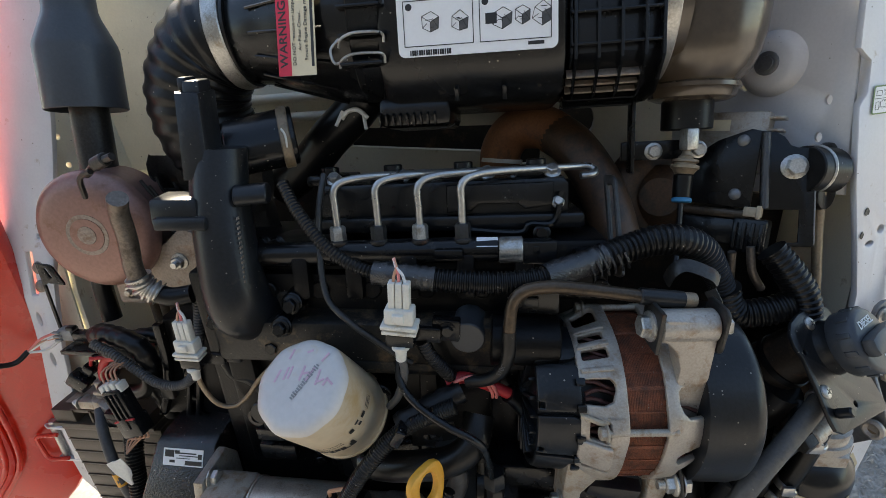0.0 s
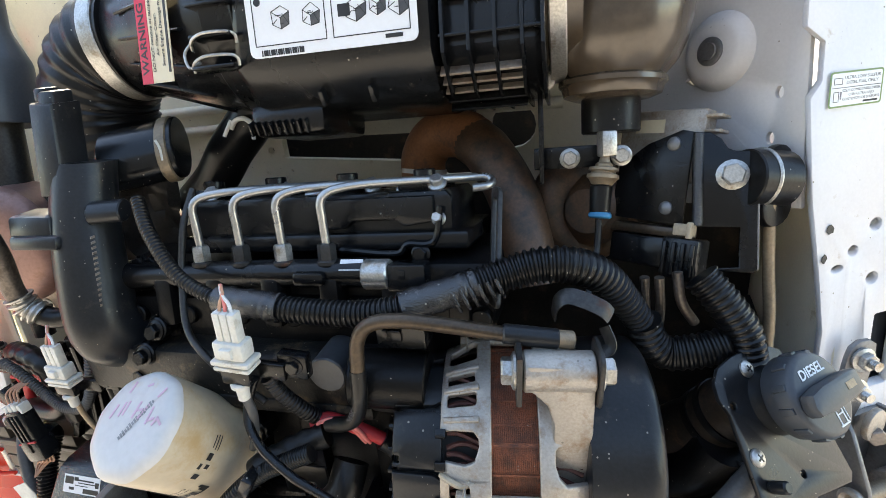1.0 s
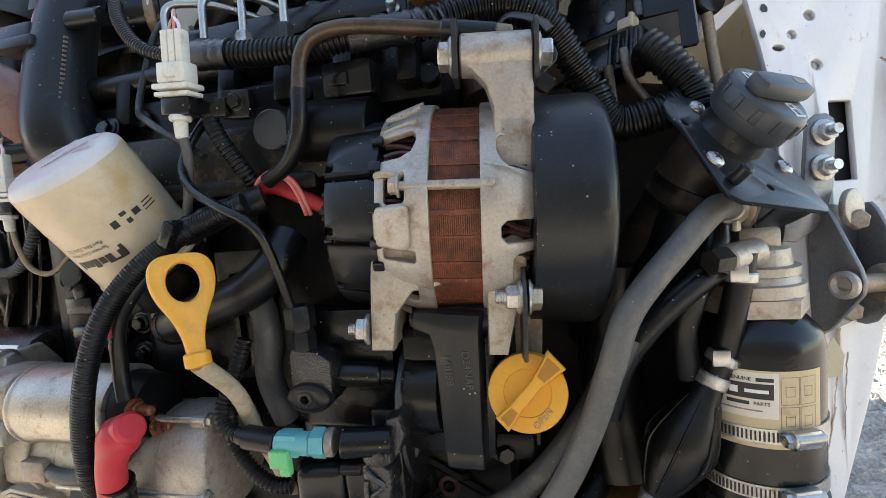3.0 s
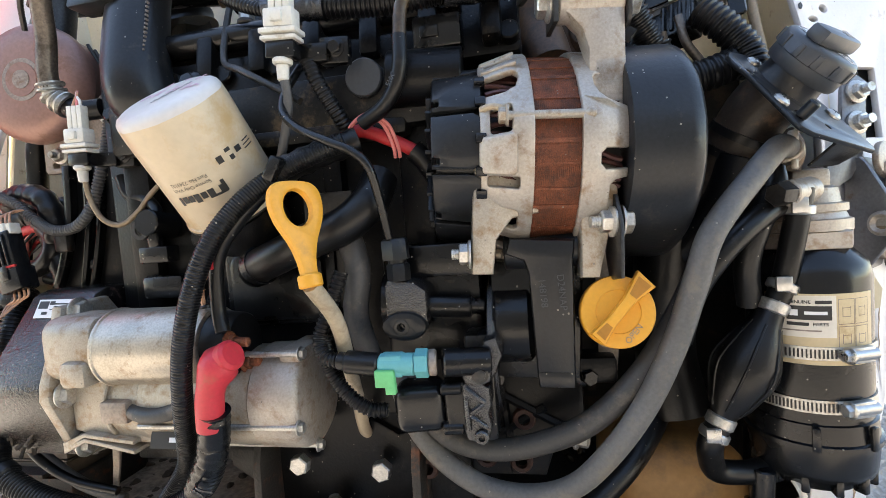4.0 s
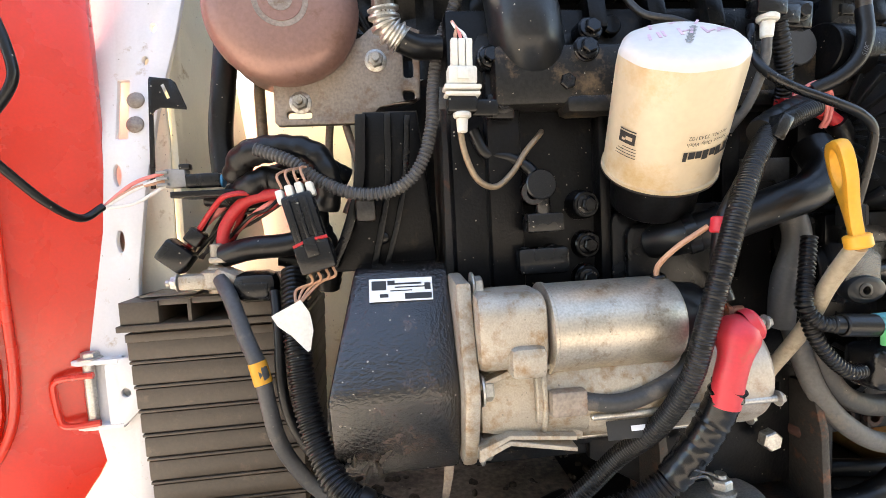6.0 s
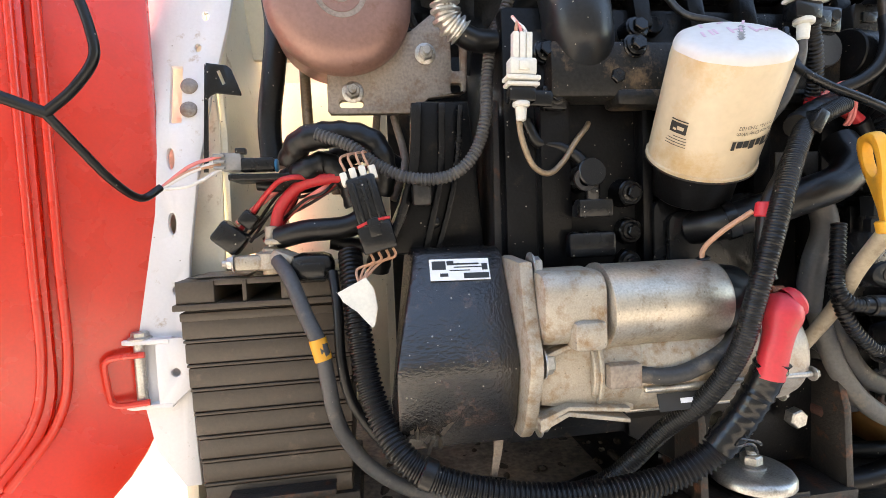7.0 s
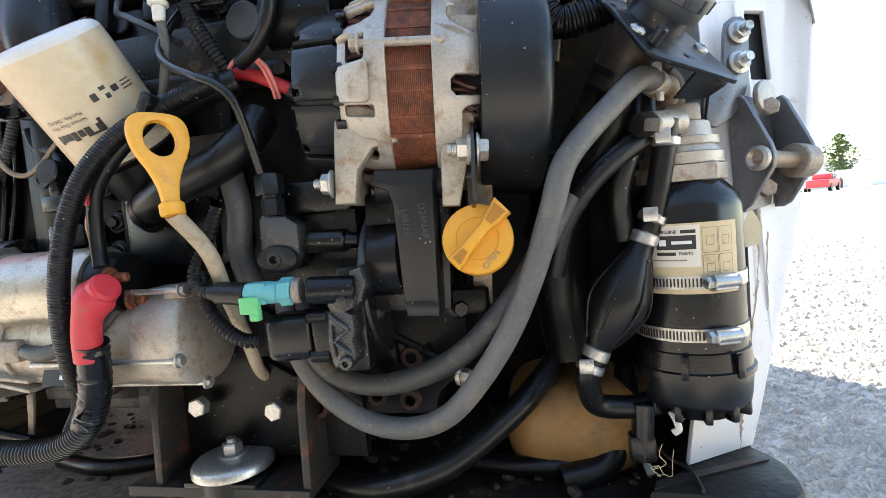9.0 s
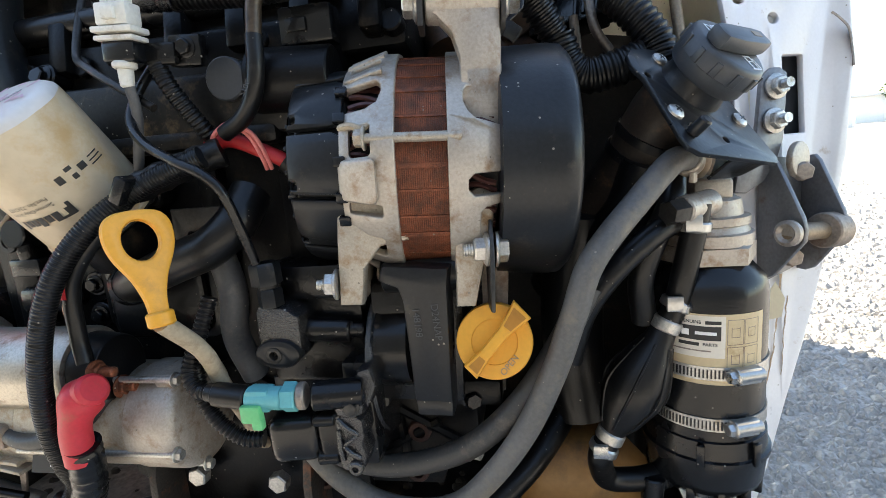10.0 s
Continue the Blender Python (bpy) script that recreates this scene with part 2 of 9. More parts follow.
def basis(axis, up=(0, 0, 1)):
    n = V(axis).normalized()
    u = V(up)
    if abs(n.dot(u.normalized())) > 0.97:
        u = V((0, 1, 0))
    a = u.cross(n).normalized()
    return a, n.cross(a), n


def box(bm, c, s, bev=0.0015, rot=(0, 0, 0), seg=2):
    """A bevelled box about c, of size s, turned by rot degrees."""
    t = bmesh.new()
    bmesh.ops.create_cube(t, size=1, matrix=Matrix.Diagonal((*s, 1)))
    if bev:
        bmesh.ops.bevel(t, geom=t.edges[:], offset=min(bev, min(s) * 0.45), segments=seg, affect="EDGES", profile=0.5)
    put(bm, t, pose(*c, *rot))


def put(bm, t, m=None):
    """Adds the mesh t to bm."""
    if m is not None:
        bmesh.ops.transform(t, matrix=m, verts=t.verts[:])
    me = bpy.data.meshes.new("temporary")
    t.to_mesh(me)
    t.free()
    bm.from_mesh(me)
    bpy.data.meshes.remove(me)


def lathe(bm, p, axis, prof, segs=32, up=(0, 0, 1), close=True):
    """Turns a profile of (along the axis, radius) round the axis through p."""
    a, b, n = basis(axis, up)
    p = V(p)
    rings = []
    for h, r in prof:
        ring = []
        for i in range(segs):
            w = 2 * math.pi * i / segs
            ring.append(bm.verts.new(p + n * h + (a * math.cos(w) + b * math.sin(w)) * max(r, 1e-5)))
        rings.append(ring)
    for r0, r1 in zip(rings, rings[1:]):
        for i in range(segs):
            j = (i + 1) % segs
            bm.faces.new((r0[i], r0[j], r1[j], r1[i]))
    if close:
        bm.faces.new(rings[0][::-1])
        bm.faces.new(rings[-1])


def cyl(bm, p0, p1, r, r1=None, bev=0.0012, segs=28):
    p0, p1 = V(p0), V(p1)
    d = (p1 - p0).length
    r1 = r if r1 is None else r1
    e = min(bev, d * 0.4, r * 0.5)
    lathe(bm, p0, p1 - p0, [(0, r - e), (e, r), (d - e, r1), (d, r1 - e)], segs)


def spline(pts, res=8):
    """Catmull-Rom through the points."""
    P = [V(p) for p in pts]
    if len(P) == 2:
        return [P[0].lerp(P[1], i / res) for i in range(res + 1)]
    P = [P[0] * 2 - P[1]] + P + [P[-1] * 2 - P[-2]]
    out = []
    for i in range(1, len(P) - 2):
        a, b, c, d = P[i - 1:i + 3]
        for k in range(res):
            t = k / res
            out.append(0.5 * ((2 * b) + (c - a) * t + (2 * a - 5 * b + 4 * c - d) * t * t + (3 * b - a - 3 * c + d) * t ** 3))
    out.append(P[-2].copy())
    return out


def tube(bm, pts, r, segs=14, res=8, pitch=0.0, depth=0.0, flat=1.0, smooth=True):
    """A hose or wire along the points; pitch and depth give it corrugations; r may be a function of 0..1."""
    C = spline(pts, res) if smooth else [V(p) for p in pts]
    L = [0.0]
    for a, b in zip(C, C[1:]):
        L.append(L[-1] + (b - a).length)
    if pitch:
        total = L[-1]
        n = max(4, int(total / pitch) * 4)
        D, k = [], 0
        for i in range(n + 1):
            s = total * i / n
            while k < len(L) - 2 and L[k + 1] < s:
                k += 1
            D.append(C[k].lerp(C[k + 1], (s - L[k]) / max(1e-9, L[k + 1] - L[k])))
        C, L = D, [total * i / n for i in range(n + 1)]
    prev = None
    rings = []
    for i, p in enumerate(C):
        tg = (C[min(i + 1, len(C) - 1)] - C[max(i - 1, 0)]).normalized()
        if prev is None:
            a = basis(tg)[0]
        else:
            a = (prev - tg * prev.dot(tg)).normalized()
        prev = a
        b = tg.cross(a)
        rad = r(L[i] / L[-1]) if callable(r) else r
        if pitch:
            rad -= depth * (1 if i % 4 in (2, 3) else 0)
        rings.append([bm.verts.new(p + (a * math.cos(w) + b * math.sin(w) * flat) * rad) for w in (2 * math.pi * k / segs for k in range(segs))])
    for r0, r1 in zip(rings, rings[1:]):
        for i in range(segs):
            j = (i + 1) % segs
            bm.faces.new((r0[i], r0[j], r1[j], r1[i]))
    bm.faces.new(rings[0][::-1])
    bm.faces.new(rings[-1])


def prism(bm, poly, o, u, v, depth, bev=0.0012, holes=()):
    """A plate: outline in the plane of u and v from o, as thick as depth along u x v, with polygon holes through it."""
    u, v, o = V(u).normalized(), V(v).normalized(), V(o)
    n = u.cross(v).normalized()
    t = bmesh.new()
    loops = [poly, *holes]
    edges = []
    for lp in loops:
        vs = [t.verts.new(o + u * a + v * b) for a, b in lp]
        edges += [t.edges.new((vs[i], vs[(i + 1) % len(vs)])) for i in range(len(vs))]
    if holes:
        res = bmesh.ops.triangle_fill(t, use_beauty=True, use_dissolve=True, edges=edges, normal=n)
    else:
        t.faces.new(t.verts[:])
    fs = t.faces[:]
    bmesh.ops.recalc_face_normals(t, faces=fs)
    ext = bmesh.ops.extrude_face_region(t, geom=fs)
    bmesh.ops.translate(t, verts=[g for g in ext["geom"] if isinstance(g, bmesh.types.BMVert)], vec=n * depth)
    bmesh.ops.recalc_face_normals(t, faces=t.faces[:])
    if bev:
        sharp = [e for e in t.edges if len(e.link_faces) == 2 and e.calc_face_angle() > 0.9 and abs((e.verts[0].co - e.verts[1].co).normalized().dot(n)) < 0.1]
        if sharp:
            bmesh.ops.bevel(t, geom=sharp, offset=bev, segments=2, affect="EDGES", profile=0.5)
    put(bm, t)


def ngon(n, r, cx=0.0, cy=0.0, sx=1.0, sy=1.0, a0=0.0):
    return [(cx + r * sx * math.cos(a0 + 2 * math.pi * i / n), cy + r * sy * math.sin(a0 + 2 * math.pi * i / n)) for i in range(n)]


def rrect(w, h, r, cx=0.0, cy=0.0, n=4):
    out = []
    for sx, sy, a in ((1, 1, 0), (-1, 1, 90), (-1, -1, 180), (1, -1, 270)):
        for k in range(n + 1):
            w_ = radians(a + 90 * k / n)
            out.append((cx + sx * (w / 2 - r) + r * math.cos(w_), cy + sy * (h / 2 - r) + r * math.sin(w_)))
    return out


def hexbolt(bm, p, axis, af=0.013, h=0.007, flange=True, stud=0.0, turn=0.3):
    """A flanged hexagon head or nut on p, with a threaded stud through it where asked."""
    a, b, n = basis(axis)
    p = V(p)
    z = 0.0
    if flange:
        lathe(bm, p, n, [(0, af * 0.78), (h * 0.16, af * 0.78), (h * 0.3, af * 0.62)], 18)
        z = h * 0.25
    rr = af / 2 / math.cos(math.pi / 6)
    prev = None
    for hh, f in ((z, 1.0), (h * 0.88, 1.0), (h, 0.86)):
        ring = [bm.verts.new(p + n * hh + (a * math.cos(turn + math.pi / 3 * i) + b * math.sin(turn + math.pi / 3 * i)) * rr * f) for i in range(6)]
        if prev:
            for i in range(6):
                bm.faces.new((prev[i], prev[(i + 1) % 6], ring[(i + 1) % 6], ring[i]))
        prev = ring
    bm.faces.new(prev)
    if stud:
        prof, k = [(h * 0.5, af * 0.3)], 0
        while h + k * 0.0009 < h + stud:
            prof.append((h + k * 0.0009, af * (0.3 if k % 2 else 0.265)))
            k += 1
        lathe(bm, p, n, prof, 14)


def add(name, bm, material, parent=None, label="", angle=38):
    """Links a bmesh as one mesh object."""
    me = bpy.data.meshes.new(name)
    bm.to_mesh(me)
    bm.free()
    me.materials.append(M[material] if isinstance(material, str) else material)
    me.shade_smooth()
    me.set_sharp_from_angle(angle=radians(angle))
    ob = new(name, me)
    if parent is not None:
        ob.parent = parent
        ob.matrix_parent_inverse = full(parent).inverted()
    if label:
        ob["label"] = label
    return ob


def full(ob):
    m = ob.matrix_basis.copy()
    return full(ob.parent) @ ob.matrix_parent_inverse @ m if ob.parent else m


def part(name, bm, material, parent, label="", angle=38):
    return add(name, bm, material, parent, label, angle)


def thing(name, label, category, base, group="", kind=""):
    e = new(name)
    e.empty_display_size = 0.02
    e.matrix_basis = Matrix.Translation(base)
    return tagged(e, label, category, group, kind)


def single(name, bm, material, label, category, group="", kind="", angle=38):
    return tagged(add(name, bm, material, None, "", angle), label, category, group, kind)


def setting(name, bm, material, label, angle=38):
    return tagged(add(name, bm, material, None, "", angle), label, name.split("_")[0], kind="structure")


def text(body, size, m, material, parent, name="lettering", spread=1.0, bold=0.0):
    """Flat lettering in Blender's own font as a mesh, centred on m."""
    cu = bpy.data.curves.new(name, "FONT")
    cu.body, cu.size, cu.align_x, cu.align_y, cu.extrude, cu.space_character, cu.offset = body, size, "CENTER", "CENTER", 0.0001, spread, bold
    tmp = bpy.data.objects.new(name, cu)
    me = bpy.data.meshes.new_from_object(tmp)
    bpy.data.objects.remove(tmp)
    me.transform(m)
    me.materials.clear()
    me.materials.append(M[material])
    ob = new(name, me)
    ob.parent = parent
    ob.matrix_parent_inverse = full(parent).inverted()
    return ob


def facing(p, right, up):
    """A matrix whose x runs to right, y to up and z out of the surface, at p."""
    r = V(right).normalized()
    n = r.cross(V(up)).normalized()
    u = n.cross(r)
    return Matrix(((r.x, u.x, n.x, p[0]), (r.y, u.y, n.y, p[1]), (r.z, u.z, n.z, p[2]), (0, 0, 0, 1)))


def plate(bm, m, w, h, t=0.0005, r=0.0, cx=0.0, cy=0.0):
    """A thin sticker or bar on the plane of m."""
    x, y, z = m.to_3x3().transposed()
    w, h, cx, cy = w * x.length, h * y.length, cx * x.length, cy * y.length
    prism(bm, rrect(w, h, r, cx, cy) if r else [(cx - w / 2, cy - h / 2), (cx + w / 2, cy - h / 2), (cx + w / 2, cy + h / 2), (cx - w / 2, cy + h / 2)], m.translation, x, y, t, 0)


# ---- structure: ground, bay walls, posts ----
g = bmn()
bmesh.ops.create_grid(g, x_segments=2, y_segments=2, size=600)
setting("ground", g, "gravel", "pale grey gravel yard reaching the horizon")

g = bmn()
prism(g, [(-0.34, 0.52), (0.47, 0.52), (0.47, 1.45), (-0.57, 1.45), (-0.57, 1.09), (-0.34, 1.09)], (0, 0.66, -0.04), (1, 0, 0), (0, 0, 1), -0.012, 0,
      holes=[[(-0.135, 1.118), (0.07, 1.105), (0.10, 1.085), (0.145, 1.085), (0.145, 1.125), (0.075, 1.143), (-0.135, 1.145)], ngon(16, 0.028, 0.19, 1.145), ngon(10, 0.005, -0.155, 1.13)])
wb = setting("wall_back", g, "cream", "cream-painted sheet metal bulkhead behind the engine with a long slot")
for z_ in (1.168, 1.196):
    g = bmn()
    tube(g, [(-0.35, 0.652, z_ - 0.046), (-0.1, 0.652, z_ - 0.04), (0.25, 0.652, z_ - 0.038)], 0.007, 10)
    part("pressed_rib", g, "cream", wb)
# black panel gives the slot its depth of shade by colour
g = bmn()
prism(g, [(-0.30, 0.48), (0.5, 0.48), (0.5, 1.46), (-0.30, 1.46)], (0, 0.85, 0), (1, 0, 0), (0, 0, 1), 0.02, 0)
# unseen return added to keep sun from the left out
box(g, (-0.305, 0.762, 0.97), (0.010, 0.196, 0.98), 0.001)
setting("wall_rear", g, "floor_black", "panel far behind the bulkhead, black as shade, with an added sun-blocking return")
g = bmn()
prism(g, [(-0.575, 0.48), (-0.29, 0.48), (-0.29, 1.05), (-0.575, 1.05)], (0, 0.78, 0), (1, 0, 0), (0, 0, 1), -0.01, 0.001)
setting("wall_inner", g, "cream", "cream-painted sheet metal deep behind the battery in sunlight")
# unseen body walls close the place behind, added to shade bay and gravel
for x_, y_, n_ in ((-0.585, 1.20, "wall_outer_left"), (0.575, 0.87, "wall_outer_right")):
    g = bmn()
    prism(g, [(y_, 0.3), (3.1, 0.3), (3.1, 1.75), (2.7, 2.05), (1.3, 2.05), (y_, 1.5)], (x_, 0, 0), (0, 1, 0), (0, 0, 1), 0.01, 0.002)
    setting(n_, g, "white", "unseen white-painted side of the machine's body, added to cast shade")
# added wall, never in view: holds back frontal sky light for contrast
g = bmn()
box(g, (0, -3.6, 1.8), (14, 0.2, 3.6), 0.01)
setting("wall_yard", g, "block", "unseen dark wall added behind the camera to block low sky light")
# roof and cab wall are added out of view as well
g = bmn()
box(g, (0, 2.0, 2.06), (1.17, 1.46, 0.02), 0.004)
setting("roof", g, "white", "unseen plain white roof added over the machine's body")
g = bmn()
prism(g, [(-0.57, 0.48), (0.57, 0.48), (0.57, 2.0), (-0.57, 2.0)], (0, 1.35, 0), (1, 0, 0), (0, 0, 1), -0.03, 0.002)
setting("wall_cab", g, "cream", "unseen plain wall in the cab's place, added to keep sun out")
g = bmn()
prism(g, [(0.462, 0.48), (0.472, 0.62), (0.478, 0.79), (0.74, 0.79), (0.74, 0.48)], (-0.566, 0, 0), (0, 1, 0), (0, 0, 1), 0.012, 0.001)
up = bmn()
prism(up, [(0.478, 0.785), (0.485, 0.92), (0.545, 1.156), (0.62, 1.46), (0.72, 1.46), (0.72, 0.785)], (-0.516, 0, 0), (0, 1, 0), (0, 0, 1), 0.010, 0.001, holes=[ngon(12, 0.0045, 0.560, 1.125), ngon(12, 0.004, 0.558, 1.085), ngon(14, 0.014, 0.64, 1.27, 0.7, 1.2)])
for v_ in up.verts:
    v_.co.x -= 0.13 * max(0.0, v_.co.z - 0.92) - 0.12 * max(0.0, v_.co.y - 0.50)
put(g, up)
box(g, (-0.537, 0.61, 0.787), (0.06, 0.26, 0.006), 0.001)
setting("wall_left", g, "cream", "cream-painted inner side wall with specks of grime")
g = bmn()
prism(g, [(0.442, 0.515), (0.452, 0.62), (0.465, 0.92), (0.505, 1.065), (0.85, 1.065), (0.85, 0.515)], (0.472, 0, 0), (0, 1, 0), (0, 0, 1), 0.012, 0.001)
setting("wall_right", g, "cream", "cream-painted inner side wall of the engine bay")
g = bmn()
prism(g, [(0.002, 1.055), (0.20, 1.055), (0.20, 1.45), (0.002, 1.45)], (0.436, 0.434, 0), (-0.62, 0.79, 0), (0, 0, 1), -0.006, 0.001,
      holes=[ngon(12, 0.0042, 0.024, 1.151, 0.8, 1.2), ngon(12, 0.0042, 0.030, 1.114, 0.8, 1.2), ngon(12, 0.0042, 0.011, 1.074, 0.8, 1.2), ngon(3, 0.009, 0.108, 1.20, 1, 1.4, 1.57), ngon(4, 0.006, 0.108, 1.175, 1.3, 1)])
wu = setting("wall_upper", g, "grey_paint", "pale grey slanting inner panel with punched round holes")
# black sheet over the low cream bulkhead paints the deep shade there
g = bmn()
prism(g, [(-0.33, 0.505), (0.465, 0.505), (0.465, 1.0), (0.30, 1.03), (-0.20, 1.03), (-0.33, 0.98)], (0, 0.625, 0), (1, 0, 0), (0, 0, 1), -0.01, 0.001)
setting("wall_lower", g, "floor_black", "black sheet standing in for deep shade low behind the engine")
# same black on the low side wall, shade put in as colour
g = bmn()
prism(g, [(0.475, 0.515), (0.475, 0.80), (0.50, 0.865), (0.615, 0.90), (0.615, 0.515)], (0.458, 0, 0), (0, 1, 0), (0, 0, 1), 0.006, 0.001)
setting("wall_lining", g, "floor_black", "black sheet standing in for shade low on the inner side wall")
g = bmn()
box(g, (-0.048, 0.59, 0.494), (1.10, 0.56, 0.02), 0.003)
setting("floor", g, "floor_black", "grimy black belly pan caked with dirt and rust")
g = bmn()
prism(g, [(0.380, 0.352), (0.484, 0.345), (0.4978, 0.3592), (0.502, 0.3764), (0.5023, 0.402), (0.4965, 0.4208), (0.4876, 0.4339), (0.500, 0.75), (0.450, 0.75), (0.424, 0.402)], (0, 0, 0.504), (1, 0, 0), (0, 1, 0), 0.030, 0.003)
setting("floor_step", g, "floor_black", "rust-streaked black steel foot plate under the post")

g = bmn()
box(g, (-0.345, 0.56, 0.5055), (0.50, 0.48, 0.004), 0.001)
setting("floor_tray", g, "floor_dust", "dusty brown left part of the belly pan")

# right-hand post
g = bmn()
redge = [(0.482, 0.534), (0.491, 0.57), (0.504, 0.628), (0.520, 0.69), (0.5365, 0.77), (0.550, 0.86), (0.557, 0.95), (0.560, 1.1), (0.560, 1.46)]
prism(g, [(0.434, 1.46), (0.434, 1.19), (0.448, 1.178), (0.448, 1.150), (0.440, 1.138), (0.447, 1.06), (0.456, 1.0), (0.462, 0.95), (0.462, 0.86), (0.457, 0.75), (0.446, 0.66), (0.426, 0.534)] + redge,
      (0, 0.444, 0), (1, 0, 0), (0, 0, 1), 0.012, 0.0025,
      holes=[rrect(0.015, 0.069, 0.001, 0.5090, 0.9175), ngon(14, 0.0048, 0.496, 1.03, 0.8, 1), ngon(14, 0.0048, 0.4965, 0.985, 0.8, 1), ngon(14, 0.0040, 0.481, 1.012, 0.8, 1), ngon(14, 0.0034, 0.470, 1.0, 1.2, 0.8)])
pr = setting("post_right", g, "white", "white-painted steel door post with punched holes and a slot")
g = bmn()
for (x0, z0), (x1, z1) in zip(redge, redge[1:]):
    g.faces.new([g.verts.new(p) for p in ((x0 - 0.001, 0.446, z0), (x1 - 0.001, 0.446, z1), (x1 + 0.02, 0.80, z1), (x0 + 0.02, 0.80, z0))])
bmesh.ops.remove_doubles(g, verts=g.verts[:], dist=0.0001)
bmesh.ops.solidify(g, geom=g.faces[:], thickness=0.004)
setting("post_side", g, "white", "white-painted outer side of the machine body")
# added plate whose dark colour stands in for shade inside the slot
g = bmn()
box(g, (0.509, 0.4495, 0.9175), (0.034, 0.003, 0.09), 0.0005)
part("slot_backing", g, "plastic_lite", pr, "slate plate added behind the slot to colour in its shade")
g = bmn()
tube(g, [(0.541, 0.4305, 0.99), (0.546, 0.4302, 0.985), (0.553, 0.431, 0.975), (0.555, 0.432, 0.955), (0.5552, 0.4325, 0.94)], 0.0011, 6)
part("scratch", g, "stain", pr, "dark gouge in the paint at the post's edge")
for x_, z_, s_ in ((0.462, 1.035, 0.0025), (0.459, 1.012, 0.002)):
    g = bmn()
    prism(g, [(s_ * (0.7 + 0.5 * random.random()) * math.cos(i * 0.7), 1.8 * s_ * (0.6 + 0.6 * random.random()) * math.sin(i * 0.7)) for i in range(9)], (x_, 0.4315, z_), (1, 0, 0), (0, 0, 1), 0.0008, 0)
    part("rust_chip", g, "rusty", pr)
g = bmn()
lathe(g, (0.4735, 0.433, 0.5825), (0, -1, 0), [(0, 0.0095), (0.002, 0.0095), (0.003, 0.008), (0.0012, 0.0065), (0.0012, 0.0)], 24, close=False)
part("tapped_hole", g, "stain", pr, "rust-ringed plug low on the post")
rng = random.Random(5)
for k, (x0, z0, x1, z1, w_) in enumerate(((0.4990, 0.757, 0.4935, 0.685, 0.0030), (0.4940, 0.690, 0.4790, 0.605, 0.0018), (0.5045, 0.735, 0.5000, 0.660, 0.0012), (0.4745, 0.574, 0.4715, 0.545, 0.0035), (0.4720, 0.548, 0.4700, 0.528, 0.0010))):
    g = bmn()
    n_ = 14
    mid = [(x0 + (x1 - x0) * i / n_ + rng.uniform(-1, 1) * 0.0006, z0 + (z1 - z0) * i / n_) for i in range(n_ + 1)]
    wd = [w_ * (1.0 - 0.75 * i / n_) * rng.uniform(0.5, 1.2) / 2 for i in range(n_ + 1)]
    prism(g, [(x_ - h_, z_) for (x_, z_), h_ in zip(mid, wd)] + [(x_ + h_, z_) for (x_, z_), h_ in reversed(list(zip(mid, wd)))], (0, 0.4320, 0), (1, 0, 0), (0, 0, 1), 0.0004, 0)
    part("rust_streak", g, "rust_run", pr, "tan rust streak running down the post")

# left-hand post
g = bmn()
slots = [ngon(12, 0.0040, -0.522, 1.042, 0.8, 1.2), ngon(12, 0.0038, -0.529, 1.006, 0.8, 1.2), rrect(0.011, 0.060, 0.001, -0.549, 0.955), ngon(14, 0.006, -0.555, 0.889, 0.6, 1.8), ngon(14, 0.006, -0.556, 0.824, 0.6, 1.8), ngon(12, 0.0030, -0.556, 0.757, 0.8, 1.3)]
prism(g, [(-0.584, 1.46), (-0.588, 0.92), (-0.594, 0.80), (-0.60, 0.70), (-0.580, 0.60), (-0.555, 0.56), (-0.54, 0.56), (-0.546, 0.68), (-0.541, 0.79), (-0.530, 0.87), (-0.516, 0.95), (-0.500, 1.03), (-0.487, 1.12), (-0.478, 1.20), (-0.470, 1.30), (-0.468, 1.46)],
      (0, 0.463, 0), (1, 0, 0), (0, 0, 1), 0.008, 0.0015, holes=slots)
pl = setting("post_left", g, "white", "white-painted steel door post with oval slots and round bolts")
for z_ in (0.939, 0.964):
    g = bmn()
    lathe(g, (-0.5365, 0.455, z_), (0, -1, 0), [(0, 0.0085), (0.002, 0.008), (0.0035, 0.005), (0.004, 0.0)], 20, close=False)
    part("carriage_bolt", g, "stain", pl, "domed pinkish carriage bolt head")

g = bmn()
prism(g, [(-0.591, 0.70), (-0.512, 0.70), (-0.512, 0.93), (-0.528, 1.06), (-0.591, 1.06)], (0, 0.4770, 0), (1, 0, 0), (0, 0, 1), 0.003, 0.0005)
part("backing_plate", g, "cream", pl, "cream plate behind the slots")

# open red tailgate
tail = thing("tailgate", "glossy red-painted tailgate swung open beside the engine bay", "tailgate", (-0.62, 0.42, 0.52))
g = bmn()
DU, DN = V((-0.92, -0.392, 0)), V((0.392, -0.92, 0))
DO = V((-0.564, 0.457, 0))
corner = [(0.15 - 0.15 * math.cos(radians(a_)), 0.70 - 0.18 * math.sin(radians(a_))) for a_ in range(0, 91, 9)]
prism(g, [(0.0, 1.5)] + corner + [(0.6, 0.52), (0.6, 1.5)], DO, DU, (0, 0, 1), 0.03, 0.008)
part("door_panel", g, "red", tail)
g = bmn()
corner = [(0.20 - 0.105 * math.cos(radians(a_)), 0.69 - 0.12 * math.sin(radians(a_))) for a_ in range(0, 91, 9)]
